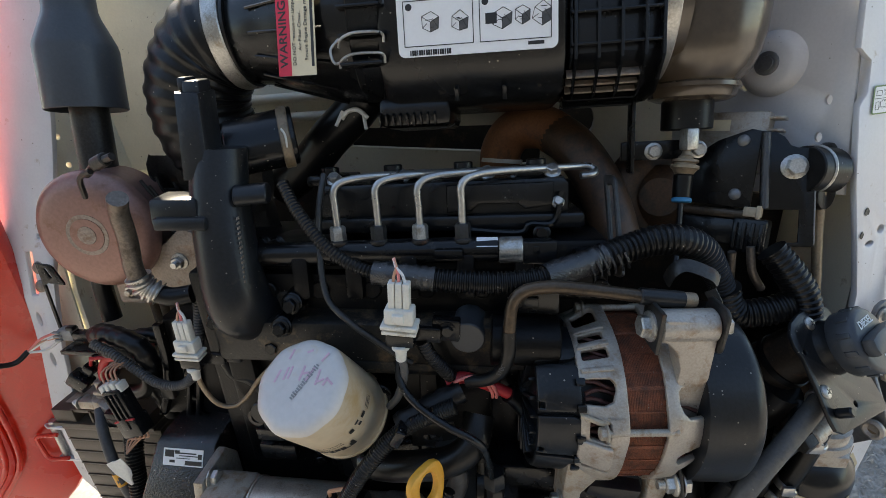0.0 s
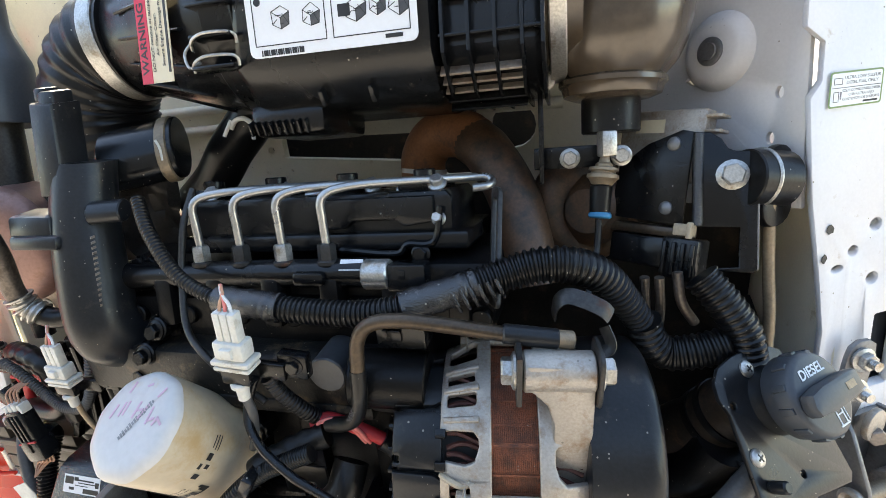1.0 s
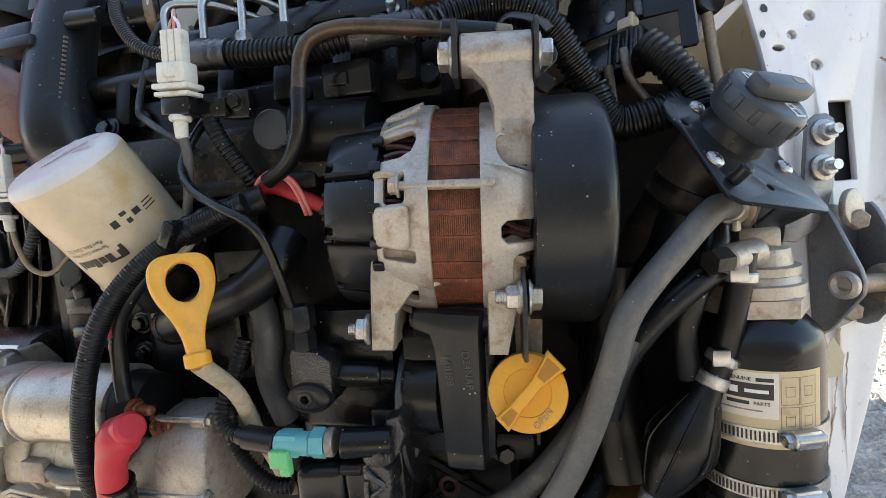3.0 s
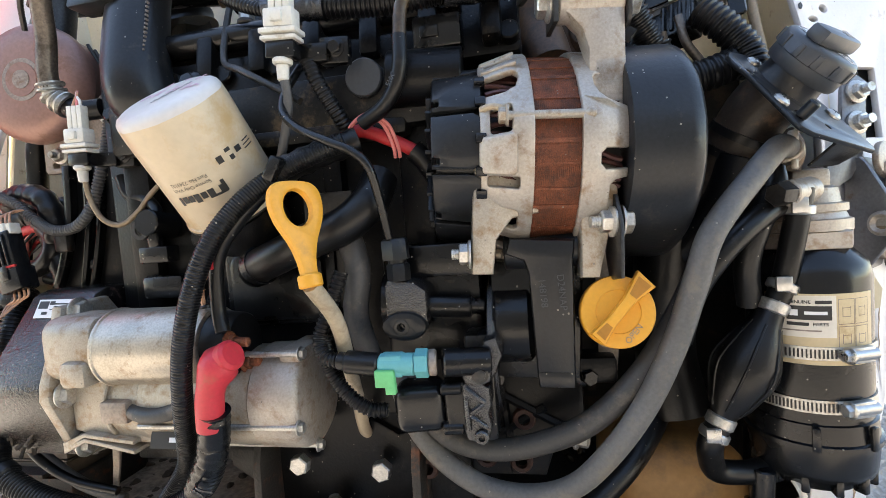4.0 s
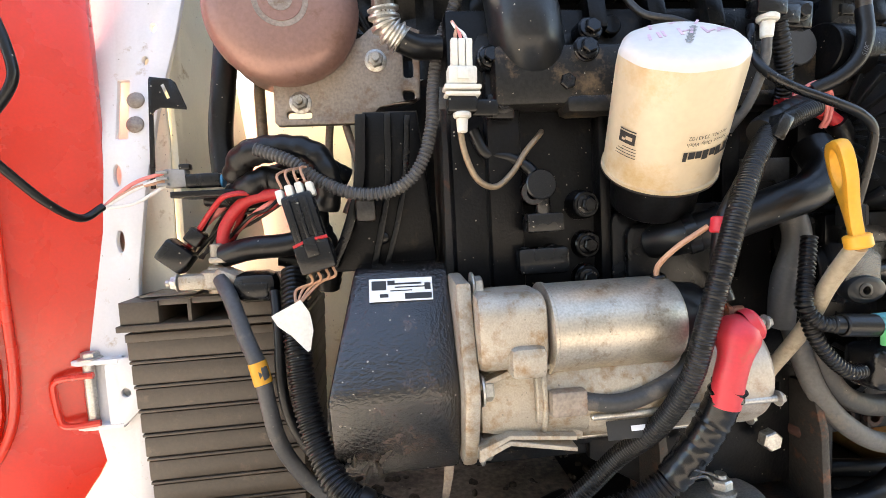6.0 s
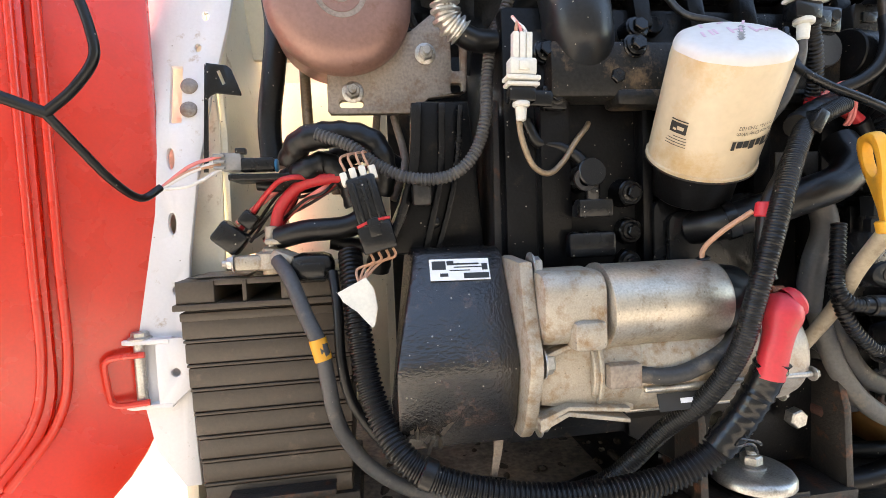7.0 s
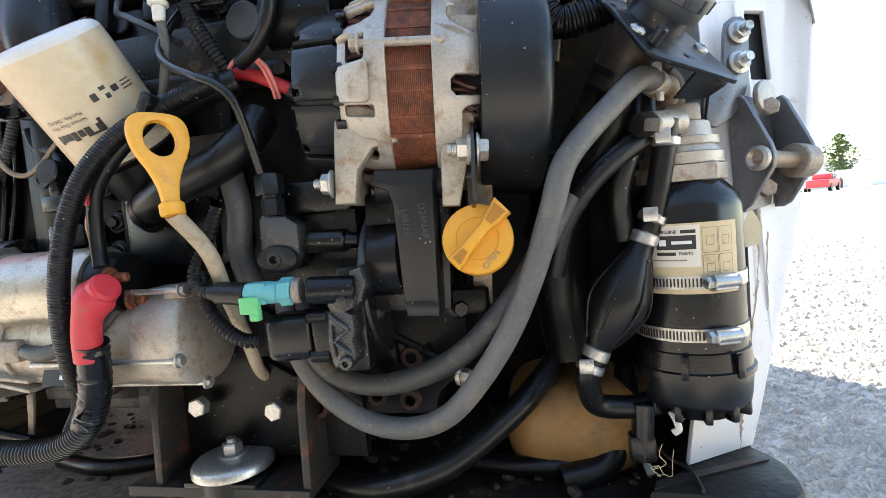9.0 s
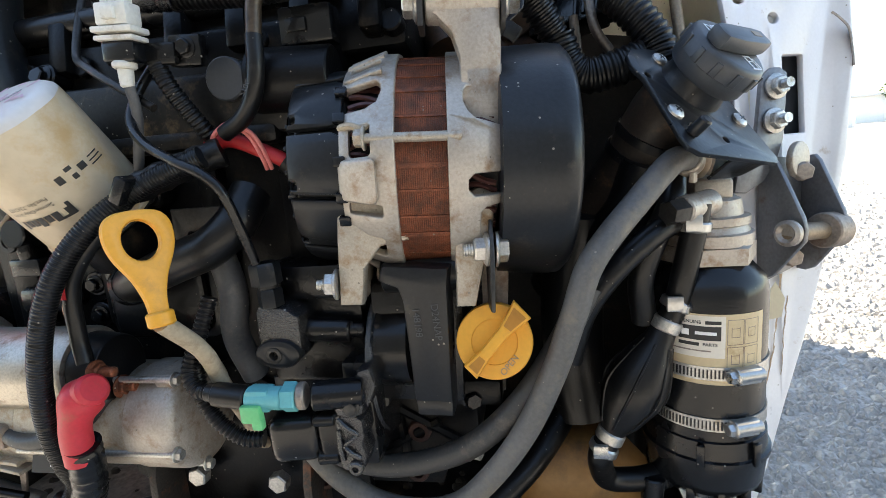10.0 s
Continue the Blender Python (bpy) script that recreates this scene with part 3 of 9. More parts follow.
prism(g, [(0.095, 1.5)] + corner + [(0.6, 0.57), (0.6, 1.5)], DO + DN * 0.008, DU, (0, 0, 1), 0.010, 0.007)
part("raised_panel", g, "red", tail)
for o_ in (0.086, 0.105):
    g = bmn()
    tube(g, [DO + DU * o_ + DN * 0.0085 + V((0, 0, z_)) for z_ in (1.5, 1.2, 1.0, 0.8, 0.70)] + [DO + DU * (o_ + 0.012) + DN * 0.0085 + V((0, 0, 0.645)), DO + DU * (o_ + 0.05) + DN * 0.0085 + V((0, 0, 0.595))], 0.0042, 10)
    part("pressed_ridge", g, "red", tail)
g = bmn()
prism(g, [(0.17, 0.600), (0.20, 0.612), (0.235, 0.600), (0.26, 0.585), (0.22, 0.590), (0.19, 0.592)], DO + DN * 0.0184, DU, (0, 0, 1), 0.0006, 0)
part("scuff", g, "lug_steel", tail, "grey scuff worn through the paint")
g = bmn()
box(g, (-0.67, 0.26, 0.985), (0.06, 0.03, 0.012), 0.002, (0, 0, 53))
part("latch_bracket", g, "rusty", tail, "rusty brown bracket on the tailgate")
# white hinge of the tailgate
g = bmn()
for z_ in (0.7075, 0.6435):
    prism(g, [(-0.604, 0.004), (-0.596, 0), (-0.560, 0), (-0.560, 0.026), (-0.596, 0.026), (-0.604, 0.020)], (0, 0.433, z_), (1, 0, 0), (0, 1, 0), 0.005, 0.001)
prism(g, [(-0.573, 0.646), (-0.562, 0.6435), (-0.541, 0.662), (-0.540, 0.7125), (-0.565, 0.7125), (-0.573, 0.706)], (0, 0.4385, 0), (1, 0, 0), (0, 0, 1), 0.005, 0.0015, holes=[ngon(14, 0.0042, -0.5555, 0.678)])
part("hinge_bracket", g, "white", tail, "white-painted hinge bracket")
g = bmn()
cyl(g, (-0.589, 0.438, 0.648), (-0.589, 0.438, 0.712), 0.005)
hexbolt(g, (-0.589, 0.442, 0.7125), (0, 0, 1), 0.014, 0.007)
part("hinge_pin", g, "zinc", tail, "zinc hinge pin")
g = bmn()
tube(g, [(-0.582, 0.432, 0.6985), (-0.606, 0.428, 0.6985), (-0.614, 0.428, 0.6955), (-0.6165, 0.428, 0.688), (-0.6135, 0.428, 0.660), (-0.610, 0.428, 0.6535), (-0.602, 0.428, 0.6515), (-0.580, 0.432, 0.6515)], 0.0032, 8)
part("hinge_loop", g, "red", tail, "red-painted hinge loop")

# ---- engine ----
engine = thing("engine", "grimy black cast-iron diesel engine filling the bay", "engine", (0, 0.42, 0.51))
g = bmn()
box(g, (-0.045, 0.45, 0.81), (0.38, 0.16, 0.40), 0.006)
part("engine_block", g, "cast_black", engine)
for x_, w_ in ((-0.19, 0.03), (-0.10, 0.012), (0.02, 0.02), (0.10, 0.03)):
    g = bmn()
    box(g, (x_, 0.366, 0.86), (w_, 0.02, 0.20), 0.004)
    part("block_rib", g, "cast_black", engine)
for c_, s_ in (((-0.03, 0.360, 0.945), (0.34, 0.04, 0.05)), ((-0.02, 0.352, 0.92), (0.24, 0.03, 0.016))):
    g = bmn()
    box(g, c_, s_, 0.006)
    part("block_ledge", g, "dusty_iron", engine)
g = bmn()
box(g, (0.0, 0.435, 1.0), (0.37, 0.17, 0.06), 0.006)
part("cylinder_head", g, "cast_black", engine)
for i in range(7):
    g = bmn()
    box(g, (-0.17 + i * 0.055, 0.345, 1.0), (0.018, 0.03, 0.045), 0.004)
    cyl(g, (-0.155 + i * 0.055, 0.338, 0.985), (-0.155 + i * 0.055, 0.36, 0.985), 0.009)
    part("head_lug", g, "cast_black", engine)
g = bmn()
box(g, (0.022, 0.43, 1.046), (0.285, 0.13, 0.016), 0.004)
prism(g, [(-0.105, 1.05), (0.150, 1.05), (0.150, 1.082), (0.145, 1.088), (-0.10, 1.088), (-0.105, 1.082)], (0, 0.372, 0), (1, 0, 0), (0, 0, 1), -0.11, 0.004)
prism(g, [(0.03, 1.056), (0.055, 1.058), (0.062, 1.064), (0.10, 1.064), (0.108, 1.058), (0.135, 1.062), (0.135, 1.084), (0.03, 1.084)], (0, 0.365, 0), (1, 0, 0), (0, 0, 1), -0.02, 0.003)
tube(g, [(0.05, 0.362, 1.040), (0.10, 0.362, 1.036), (0.112, 0.362, 1.044), (0.135, 0.362, 1.046), (0.142, 0.362, 1.075)], 0.003, 8)
vc = part("valve_cover", g, "plastic", engine, "black moulded valve cover")
for x_ in (-0.10, -0.03, 0.045, 0.12):
    g = bmn()
    box(g, (x_ - 0.005, 0.43, 1.092), (0.035, 0.09, 0.012), 0.004)
    cyl(g, (x_, 0.40, 1.09), (x_, 0.40, 1.106), 0.010)
    part("injector_pad", g, "plastic", vc)
for x_, z_ in ((0.123, 1.035), (-0.15, 1.03), (-0.165, 1.03)):
    g = bmn()
    hexbolt(g, (x_, 0.362, z_), (0, -1, 0.1), 0.011, 0.007)
    part("head_bolt", g, "black_metal", engine)
# flywheel cover with its warning-free label
g = bmn()
prism(g, [(0.46, 0.792), (0.362, 0.792), (0.348, 0.787), (0.303, 0.708), (0.300, 0.699), (0.3015, 0.690), (0.312, 0.650), (0.330, 0.625), (0.46, 0.615)], (-0.346, 0, 0), (0, 1, 0), (0, 0, 1), 0.100, 0.0035)
for v_ in g.verts:
    if v_.co.x < -0.30:
        v_.co.x += 0.022 * max(0.0, min(1.0, (v_.co.z - 0.70) / 0.09))
fw = part("flywheel_cover", g, "cover_gloss", engine, "black gloss-painted flywheel cover with orange-peel finish")
lm = facing((-0.286, 0.3405, 0.7745), (1, 0, -0.02), (0, 0.495, 0.869))
g = bmn()
plate(g, lm, 0.052, 0.020, 0.0006)
part("sticker", g, "label", fw, "small torn white sticker")
g = bmn()
for cx, cy, w_, h_ in ((-0.018, 0.004, 0.012, 0.008), (-0.008, 0.006, 0.006, 0.004), (0.006, 0.005, 0.022, 0.0015), (0.008, 0.002, 0.026, 0.001), (0.014, -0.006, 0.022, 0.005), (-0.014, -0.005, 0.007, 0.003), (0.022, 0.002, 0.005, 0.006), (0.0, -0.001, 0.018, 0.0008)):
    plate(g, lm, w_, h_, 0.0009, 0, cx, cy)
part("print", g, "ink", fw, "illegible black print")
g = bmn()
prism(g, [(-0.352, 0.785), (-0.248, 0.785), (-0.253, 0.86), (-0.260, 0.932), (-0.311, 0.932), (-0.315, 0.878), (-0.328, 0.838)], (0, 0.40, 0), (1, 0, 0), (0, 0, 1), -0.07, 0.006)
part("bell_housing", g, "cast_black", engine)
for line, w_ in (([(-0.346, 0.79), (-0.330, 0.825), (-0.317, 0.868), (-0.312, 0.928)], 0.010), ([(-0.308, 0.79), (-0.299, 0.826), (-0.291, 0.866), (-0.288, 0.928)], 0.007), ([(-0.296, 0.79), (-0.284, 0.830), (-0.275, 0.872), (-0.270, 0.926)], 0.006)):
    g = bmn()
    pl_ = spline([V((x_, 0, z_)) for x_, z_ in line], 5)
    prism(g, [(p_.x - w_ / 2, p_.z) for p_ in pl_] + [(p_.x + w_ / 2, p_.z) for p_ in reversed(pl_)], (0, 0.391, 0), (1, 0, 0), (0, 0, 1), -0.012, 0.002)
    part("housing_rib", g, "black_metal", engine)
g = bmn()
lathe(g, (-0.2985, 0.3995, 0.815), (0, -1, 0), [(0, 0.006), (0.004, 0.0055), (0.005, 0.004), (0.005, 0)], 16, close=False)
part("housing_boss", g, "black_metal", engine)
g = bmn()
prism(g, [(-0.246, 0.62), (-0.208, 0.62), (-0.206, 0.93), (-0.240, 0.93)], (0, 0.388, 0), (1, 0, 0), (0, 0, 1), -0.05, 0.004)
part("rear_plate", g, "rusty", engine, "brownish rear engine plate")
# ribbed dome behind the starter, bosses, sensor and access cover
g = bmn()
prism(g, rrect(0.115, 0.085, 0.015, -0.040, 0.79), (0, 0.372, 0), (1, 0, 0), (0, 0, 1), 0.02, 0.003)
prism(g, rrect(0.095, 0.065, 0.012, -0.040, 0.785), (0, 0.352, 0), (1, 0, 0), (0, 0, 1), 0.008, 0.004)
part("access_cover", g, "black_metal", engine)
for p_ in ((-0.12, 0.352, 0.836), (-0.116, 0.36, 0.80), (-0.177, 0.362, 0.788), (-0.148, 0.362, 0.790), (-0.117, 0.36, 0.77), (0.02, 0.362, 0.82), (-0.03, 0.345, 0.88)):
    g = bmn()
    cyl(g, V(p_), V(p_) + V((0, 0.02, 0)), 0.012, 0.014)
    hexbolt(g, p_, (0, -1, 0), 0.011, 0.007)
    part("boss_bolt", g, "black_metal", engine)
g = bmn()
cyl(g, (-0.165, 0.335, 0.855), (-0.165, 0.37, 0.85), 0.013)
tube(g, [(-0.165, 0.345, 0.858), (-0.163, 0.342, 0.84), (-0.163, 0.345, 0.825)], 0.007, 10)
box(g, (-0.162, 0.345, 0.823), (0.032, 0.018, 0.016), 0.002)
box(g, (-0.162, 0.35, 0.79), (0.046, 0.015, 0.024), 0.005)
cs = part("crank_sensor", g, "plastic", engine, "black plastic crank sensor and plug")
g = bmn()
lathe(g, (-0.172, 0.338, 0.848), (0, -1, 0.1), [(0, 0.010), (0.003, 0.010), (0.003, 0.006), (0.001, 0.006)], 20, close=False)
part("ring", g, "steel_dark", cs)
g = bmn()
cyl(g, (0.0665, 0.333, 0.962), (0.0665, 0.37, 0.962), 0.0165)
part("core_plug", g, "plastic_lite", engine, "round grey core plug")
g = bmn()
cyl(g, (0.088, 0.34, 0.958), (0.15, 0.345, 0.955), 0.024)
part("side_boss", g, "cast_black", engine)
# lower block skirt and rail with open tapped bosses
g = bmn()
box(g, (-0.03, 0.42, 0.625), (0.42, 0.10, 0.05), 0.004)
box(g, (-0.16, 0.372, 0.628), (0.16, 0.02, 0.03), 0.004)
prism(g, [(0.12, 0.594), (0.198, 0.594), (0.205, 0.615), (0.235, 0.64), (0.235, 0.70), (0.12, 0.70)], (0, 0.368, 0), (1, 0, 0), (0, 0, 1), -0.06, 0.004)
part("lower_casting", g, "cast_black", engine)
for x0, z0, x1, z1 in ((0.13, 0.69, 0.22, 0.64), (0.13, 0.62, 0.20, 0.66), (0.16, 0.70, 0.17, 0.60)):
    g = bmn()
    tube(g, [(x0, 0.366, z0), (x1, 0.366, z1)], 0.004, 6)
    part("casting_rib", g, "cast_black", engine)
for p_ in ((0.181, 0.362, 0.650), (0.1445, 0.362, 0.6138), (0.176, 0.362, 0.6095), (0.091, 0.348, 0.6086), (-0.145, 0.352, 0.632)):
    g = bmn()
    lathe(g, V(p_) + V((0, 0.02, 0)), (0, -1, 0), [(0, 0.0105), (0.018, 0.0105), (0.02, 0.009), (0.02, 0.0055), (0.008, 0.005), (0.008, 0)], 20, close=False)
    part("tapped_boss", g, "rust_ring", engine, "rusty open tapped boss")
g = bmn()
hexbolt(g, (0.225, 0.365, 0.632), (1, -0.4, 0), 0.012, 0.012)
part("bolt", g, "zinc", engine)
# side plate and its bolts
g = bmn()
prism(g, [(-0.12, 0.60), (-0.05, 0.555), (0.13, 0.555), (0.13, 0.64), (0.04, 0.70), (0.0, 0.72), (-0.12, 0.65)], (0, 0.362, 0), (1, 0, 0), (0, 0, 1), -0.012, 0.002, holes=[[(0.028, 0.655), (0.072, 0.655), (0.072, 0.638), (0.062, 0.635)]])
part("side_plate", g, "cast_black", engine, "black painted side plate")
for x_, z_ in ((0.048, 0.608), (-0.034, 0.612)):
    g = bmn()
    hexbolt(g, (x_, 0.350, z_), (0, -1, 0), 0.017, 0.010, flange=False)
    part("plate_bolt", g, "zinc", engine, "large zinc hex bolt")

# ---- engine mount and its bracket ----
mb = thing("mount_bracket", "rust-spotted steel cradle bracket under the engine mount", "bracket", (0, 0.34, 0.53))
g = bmn()
prism(g, [(-0.10, 0), (0.090, 0), (0.088, 0.07), (-0.095, 0.07)], (0, 0.318, 0.535), (1, 0, 0), (0, 1, 0), 0.010, 0.001)
part("base_bar", g, "rusty", mb)
for x_ in (-0.072, 0.082):
    g = bmn()
    prism(g, [(0, 0.545), (0.06, 0.545), (0.06, 0.66), (0.015, 0.66), (0.004, 0.62)], (x_, 0.322, 0), (0, 1, 0), (0, 0, 1), 0.008, 0.001)
    part("upright", g, "rusty", mb)
em = thing("engine_mount", "round zinc-domed rubber engine mount with a hex nut", "engine mount", (0, 0.345, 0.50))
g = bmn()
lathe(g, (-0.002, 0.345, 0.5530), (0, 0, 1), [(0, 0.026), (0, 0.0375), (0.001, 0.0385), (0.006, 0.0383), (0.0095, 0.036), (0.0112, 0.032), (0.0120, 0.018), (0.0120, 0)], 40, close=False)
part("upper_dome", g, "zinc", em)
g = bmn()
lathe(g, (0, 0.345, 0.534), (0, 0, -1), [(0, 0.0), (0, 0.034), (0.008, 0.036), (0.02, 0.036), (0.028, 0.030), (0.028, 0)], 40, close=False)
part("lower_dome", g, "zinc", em)
g = bmn()
box(g, (0.0, 0.342, 0.5475), (0.074, 0.05, 0.005), 0.001)
cyl(g, (-0.002, 0.345, 0.53), (-0.002, 0.345, 0.5540), 0.032)
part("rubber_pad", g, "rubber", em)
g = bmn()
hexbolt(g, (-0.002, 0.345, 0.5650), (0, 0, 1), 0.017, 0.012, stud=0.005)
part("nut", g, "zinc", em)

# ---- oil filter ----
FC, FN = V((-0.0776, 0.2724, 0.950)), V((-0.1467, -0.68, 0.9482)).normalized()
FL, FR = 0.105, 0.0448
of = thing("oil_filter", "white spin-on oil filter canister, tan from stain and coloured-in light, with faded pink marker", "oil filter", FC - FN * FL)
g = bmn()
FB = FC - FN * FL
lathe(g, FB, FN, [(0, 0.044), (0.001, FR + 0.0012), (0.004, FR + 0.0012), (0.0048, FR - 0.0002), (0.087, FR), (0.097, FR - 0.0006), (0.100, FR - 0.0016), (0.103, FR - 0.0045), (0.1046, FR - 0.009), (0.1052, FR - 0.014), (0.1056, 0.02), (0.1056, 0.0)], 64, close=False)
# pressed flats below the rounded shoulder
for v_ in g.verts:
    d_ = v_.co - FB
    h_ = d_.dot(FN)
    if 0.072 < h_ < 0.1035:
        r_ = d_ - FN * h_
        a_ = math.atan2(r_.dot(basis(FN)[1]), r_.dot(basis(FN)[0]))
        k_ = abs(((a_ * 9 / (2 * math.pi)) % 1) - 0.5)
        v_.co -= r_.normalized() * 0.0015 * (k_ * 2) * min(1, (h_ - 0.072) / 0.02)
# dome gets the lighter enamel: less stain, plus sky light put into its colour
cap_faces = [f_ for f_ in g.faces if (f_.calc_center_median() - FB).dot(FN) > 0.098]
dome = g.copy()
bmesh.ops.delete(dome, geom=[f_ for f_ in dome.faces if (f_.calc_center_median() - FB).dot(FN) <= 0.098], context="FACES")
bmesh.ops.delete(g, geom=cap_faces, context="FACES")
can = part("canister", g, "filt", of, "enamel side, tan from stain and coloured-in warm light", 50)
part("dome", dome, "filt_top", of, "domed end, whiter enamel for less stain and light from above", 50)
g = bmn()
lathe(g, FB, FN, [(-0.0004, FR - 0.002), (-0.0004, FR + 0.0014), (0.0008, FR + 0.0017), (0.0016, FR + 0.0014)], 64, close=False)
part("seam_rim", g, "rusty", of, "rusty rolled seam")
g = bmn()
lathe(g, FB - FN * 0.006, FN, [(0, 0.036), (0.0055, 0.040), (0.0062, 0.040)], 40)
part("gasket", g, "rubber", of)
g = bmn()
cyl(g, FB - FN * 0.035, FB - FN * 0.006, 0.036)
part("filter_head", g, "cast_black", engine)


def wrapped(name, tris_fn, c, n, r, e1, h0, s, material, parent):
    """Bends flat shapes, made by tris_fn as mesh data, round a cylinder."""
    me = tris_fn
    e2 = V(n).cross(V(e1)).normalized()
    for v_ in me.vertices:
        a_ = s * v_.co.x / r
        v_.co = V(c) + V(n) * (h0 + s * v_.co.y) + (V(e1) * math.cos(a_) + e2 * math.sin(a_)) * (r + 0.0004 + v_.co.z)
    me.materials.clear()
    me.materials.append(M[material])
    ob = new(name, me)
    ob.parent = parent
    ob.matrix_parent_inverse = full(parent).inverted()
    return ob


def flat_text(body, size, x=0.0, y=0.0, bold=0.0, spread=1.0):
    cu = bpy.data.curves.new("lettering", "FONT")
    cu.body, cu.size, cu.align_x, cu.align_y, cu.offset, cu.space_character = body, size, "CENTER", "CENTER", bold, spread
    tmp = bpy.data.objects.new("lettering", cu)
    me = bpy.data.meshes.new_from_object(tmp)
    bpy.data.objects.remove(tmp)
    me.transform(Matrix.Translation((x, y, 0)))
    return me


def flat_bars(bars, step=0.002):
    """Bars of (x, y, width, height), cut fine enough to bend."""
    t = bmesh.new()
    for x, y, w_, h_ in bars:
        n_ = max(1, int(w_ / step))
        for i in range(n_):
            xa, xb = x - w_ / 2 + w_ * i / n_, x - w_ / 2 + w_ * (i + 1) / n_
            t.faces.new([t.verts.new(p) for p in ((xa, y - h_ / 2, 0), (xb, y - h_ / 2, 0), (xb, y + h_ / 2, 0), (xa, y + h_ / 2, 0))])
    me = bpy.data.meshes.new("bars")
    t.to_mesh(me)
    t.free()
    return me


E1 = V((0.150, -0.814, -0.560)).normalized()
wrapped("brand_bar", flat_bars([(-0.0135, 0, 0.0052, 0.0078), (-0.0075, -0.0008, 0.0048, 0.0058), (-0.0015, 0, 0.0048, 0.0078), (0.004, -0.0008, 0.0044, 0.0058), (0.0092, -0.0008, 0.0046, 0.0058), (0.0138, 0, 0.0028, 0.0076)], 0.001), FB, FN, FR, E1, 0.0345, -1, "ink", of)
wrapped("brand_mark", flat_bars([(-0.0235, 0.001, 0.006, 0.007), (-0.021, 0.004, 0.010, 0.002), (-0.025, -0.003, 0.003, 0.006)], 0.001), FB, FN, FR, E1, 0.0355, -1, "ink", of)
wrapped("lettering", flat_text("Service Only With", 0.0044, -0.002), FB, FN, FR, E1, 0.0445, -1, "ink", of)
wrapped("lettering", flat_text("Part No. 7343102", 0.0044, -0.002), FB, FN, FR, E1, 0.0495, -1, "ink", of)
E3 = V((0.90, -0.30, -0.05))
E3 = (E3 - FN * E3.dot(FN)).normalized()
wrapped("pictogram", flat_bars([(0, 0, 0.006, 0.005), (0.008, 0.003, 0.004, 0.004), (0.009, -0.004, 0.005, 0.003), (-0.012, 0.001, 0.012, 0.001), (-0.012, 0.004, 0.012, 0.001), (-0.012, -0.002, 0.010, 0.001), (0.018, 0.0, 0.005, 0.006)]), FB, FN, FR, E3, 0.055, -1, "ink", of)
E4 = V((-0.90, -0.28, -0.34)).normalized()
wrapped("logo_block", flat_bars([(0, 0, 0.015, 0.009), (0, -0.0062, 0.015, 0.001), (-0.003, 0.0075, 0.012, 0.0006), (-0.001, 0.0100, 0.017, 0.0006), (0.0, 0.0125, 0.019, 0.0006), (0.0, 0.0150, 0.019, 0.0006)], 0.001), FB, FN, FR, E4, 0.043, -1, "ink", of)
wrapped("logo_mark", flat_bars([(-0.002, 0, 0.006, 0.003), (0.003, 0.0015, 0.003, 0.002)], 0.001), FB, FN, FR + 0.0002, E4, 0.043, -1, "filt", of)
tm = facing(FC + FN * 0.0009, (1, -0.05, 0.12), (0.02, 0.82, 0.57))
g = bmn()
for k in range(16):
    plate(g, tm @ pose(0.006 + 0.0022 * k * 0.6 - 0.010, -0.012 + 0.0024 * k * 0.8, 0, 0, 0, 55), 0.0016, 0.003 + 0.0012 * (k % 3), 0.0002)
part("stamp", g, "plug_grey", of, "illegible grey printed stamp")
g = bmn()
for x_, y_, l_, a_ in ((-0.022, 0.008, 0.012, 70), (-0.014, 0.010, 0.012, 75), (-0.010, 0.011, 0.012, 75), (0.002, 0.010, 0.014, 75), (0.006, 0.010, 0.006, 10), (0.010, 0.009, 0.014, 60), (0.018, 0.006, 0.014, 80), (0.021, 0.003, 0.007, 20), (0.026, 0.002, 0.008, 60), (0.030, 0.002, 0.009, -40), (-0.012, 0.028, 0.010, 70), (0.006, 0.030, 0.006, 20), (0.022, 0.024, 0.010, 50)):
    g = bmn()
    plate(g, tm @ pose(x_, y_, 0, 0, 0, a_), l_, 0.0021, 0.0002)
    part("marker_stroke", g, "ink_pink", of)

# ---- alternator ----
AY, AZ = 0.366, 0.884
alt = thing("alternator", "dusty cast aluminium alternator with rusty red-brown stator", "alternator", (0.2, AY, AZ))


def arcseg(bm, x0, x1, ri0, ro0, ri1, ro1, a0, a1, n=6):
    """A curved block round the alternator's shaft from angle a0 to a1 (degrees, 0 to the front, 90 up)."""
    q = []
    for i in range(n + 1):
        w = radians(a0 + (a1 - a0) * i / n)
        d = V((0, -math.cos(w), math.sin(w)))
        c = V((0, AY, AZ))
        q.append([bm.verts.new(c + V((x, 0, 0)) + d * r) for x, r in ((x0, ri0), (x0, ro0), (x1, ro1), (x1, ri1))])
    for p_, r_ in zip(q, q[1:]):
        for i in range(4):
            j = (i + 1) % 4
            bm.faces.new((p_[i], p_[j], r_[j], r_[i]))
    bm.faces.new(q[0][::-1])
    bm.faces.new(q[-1])


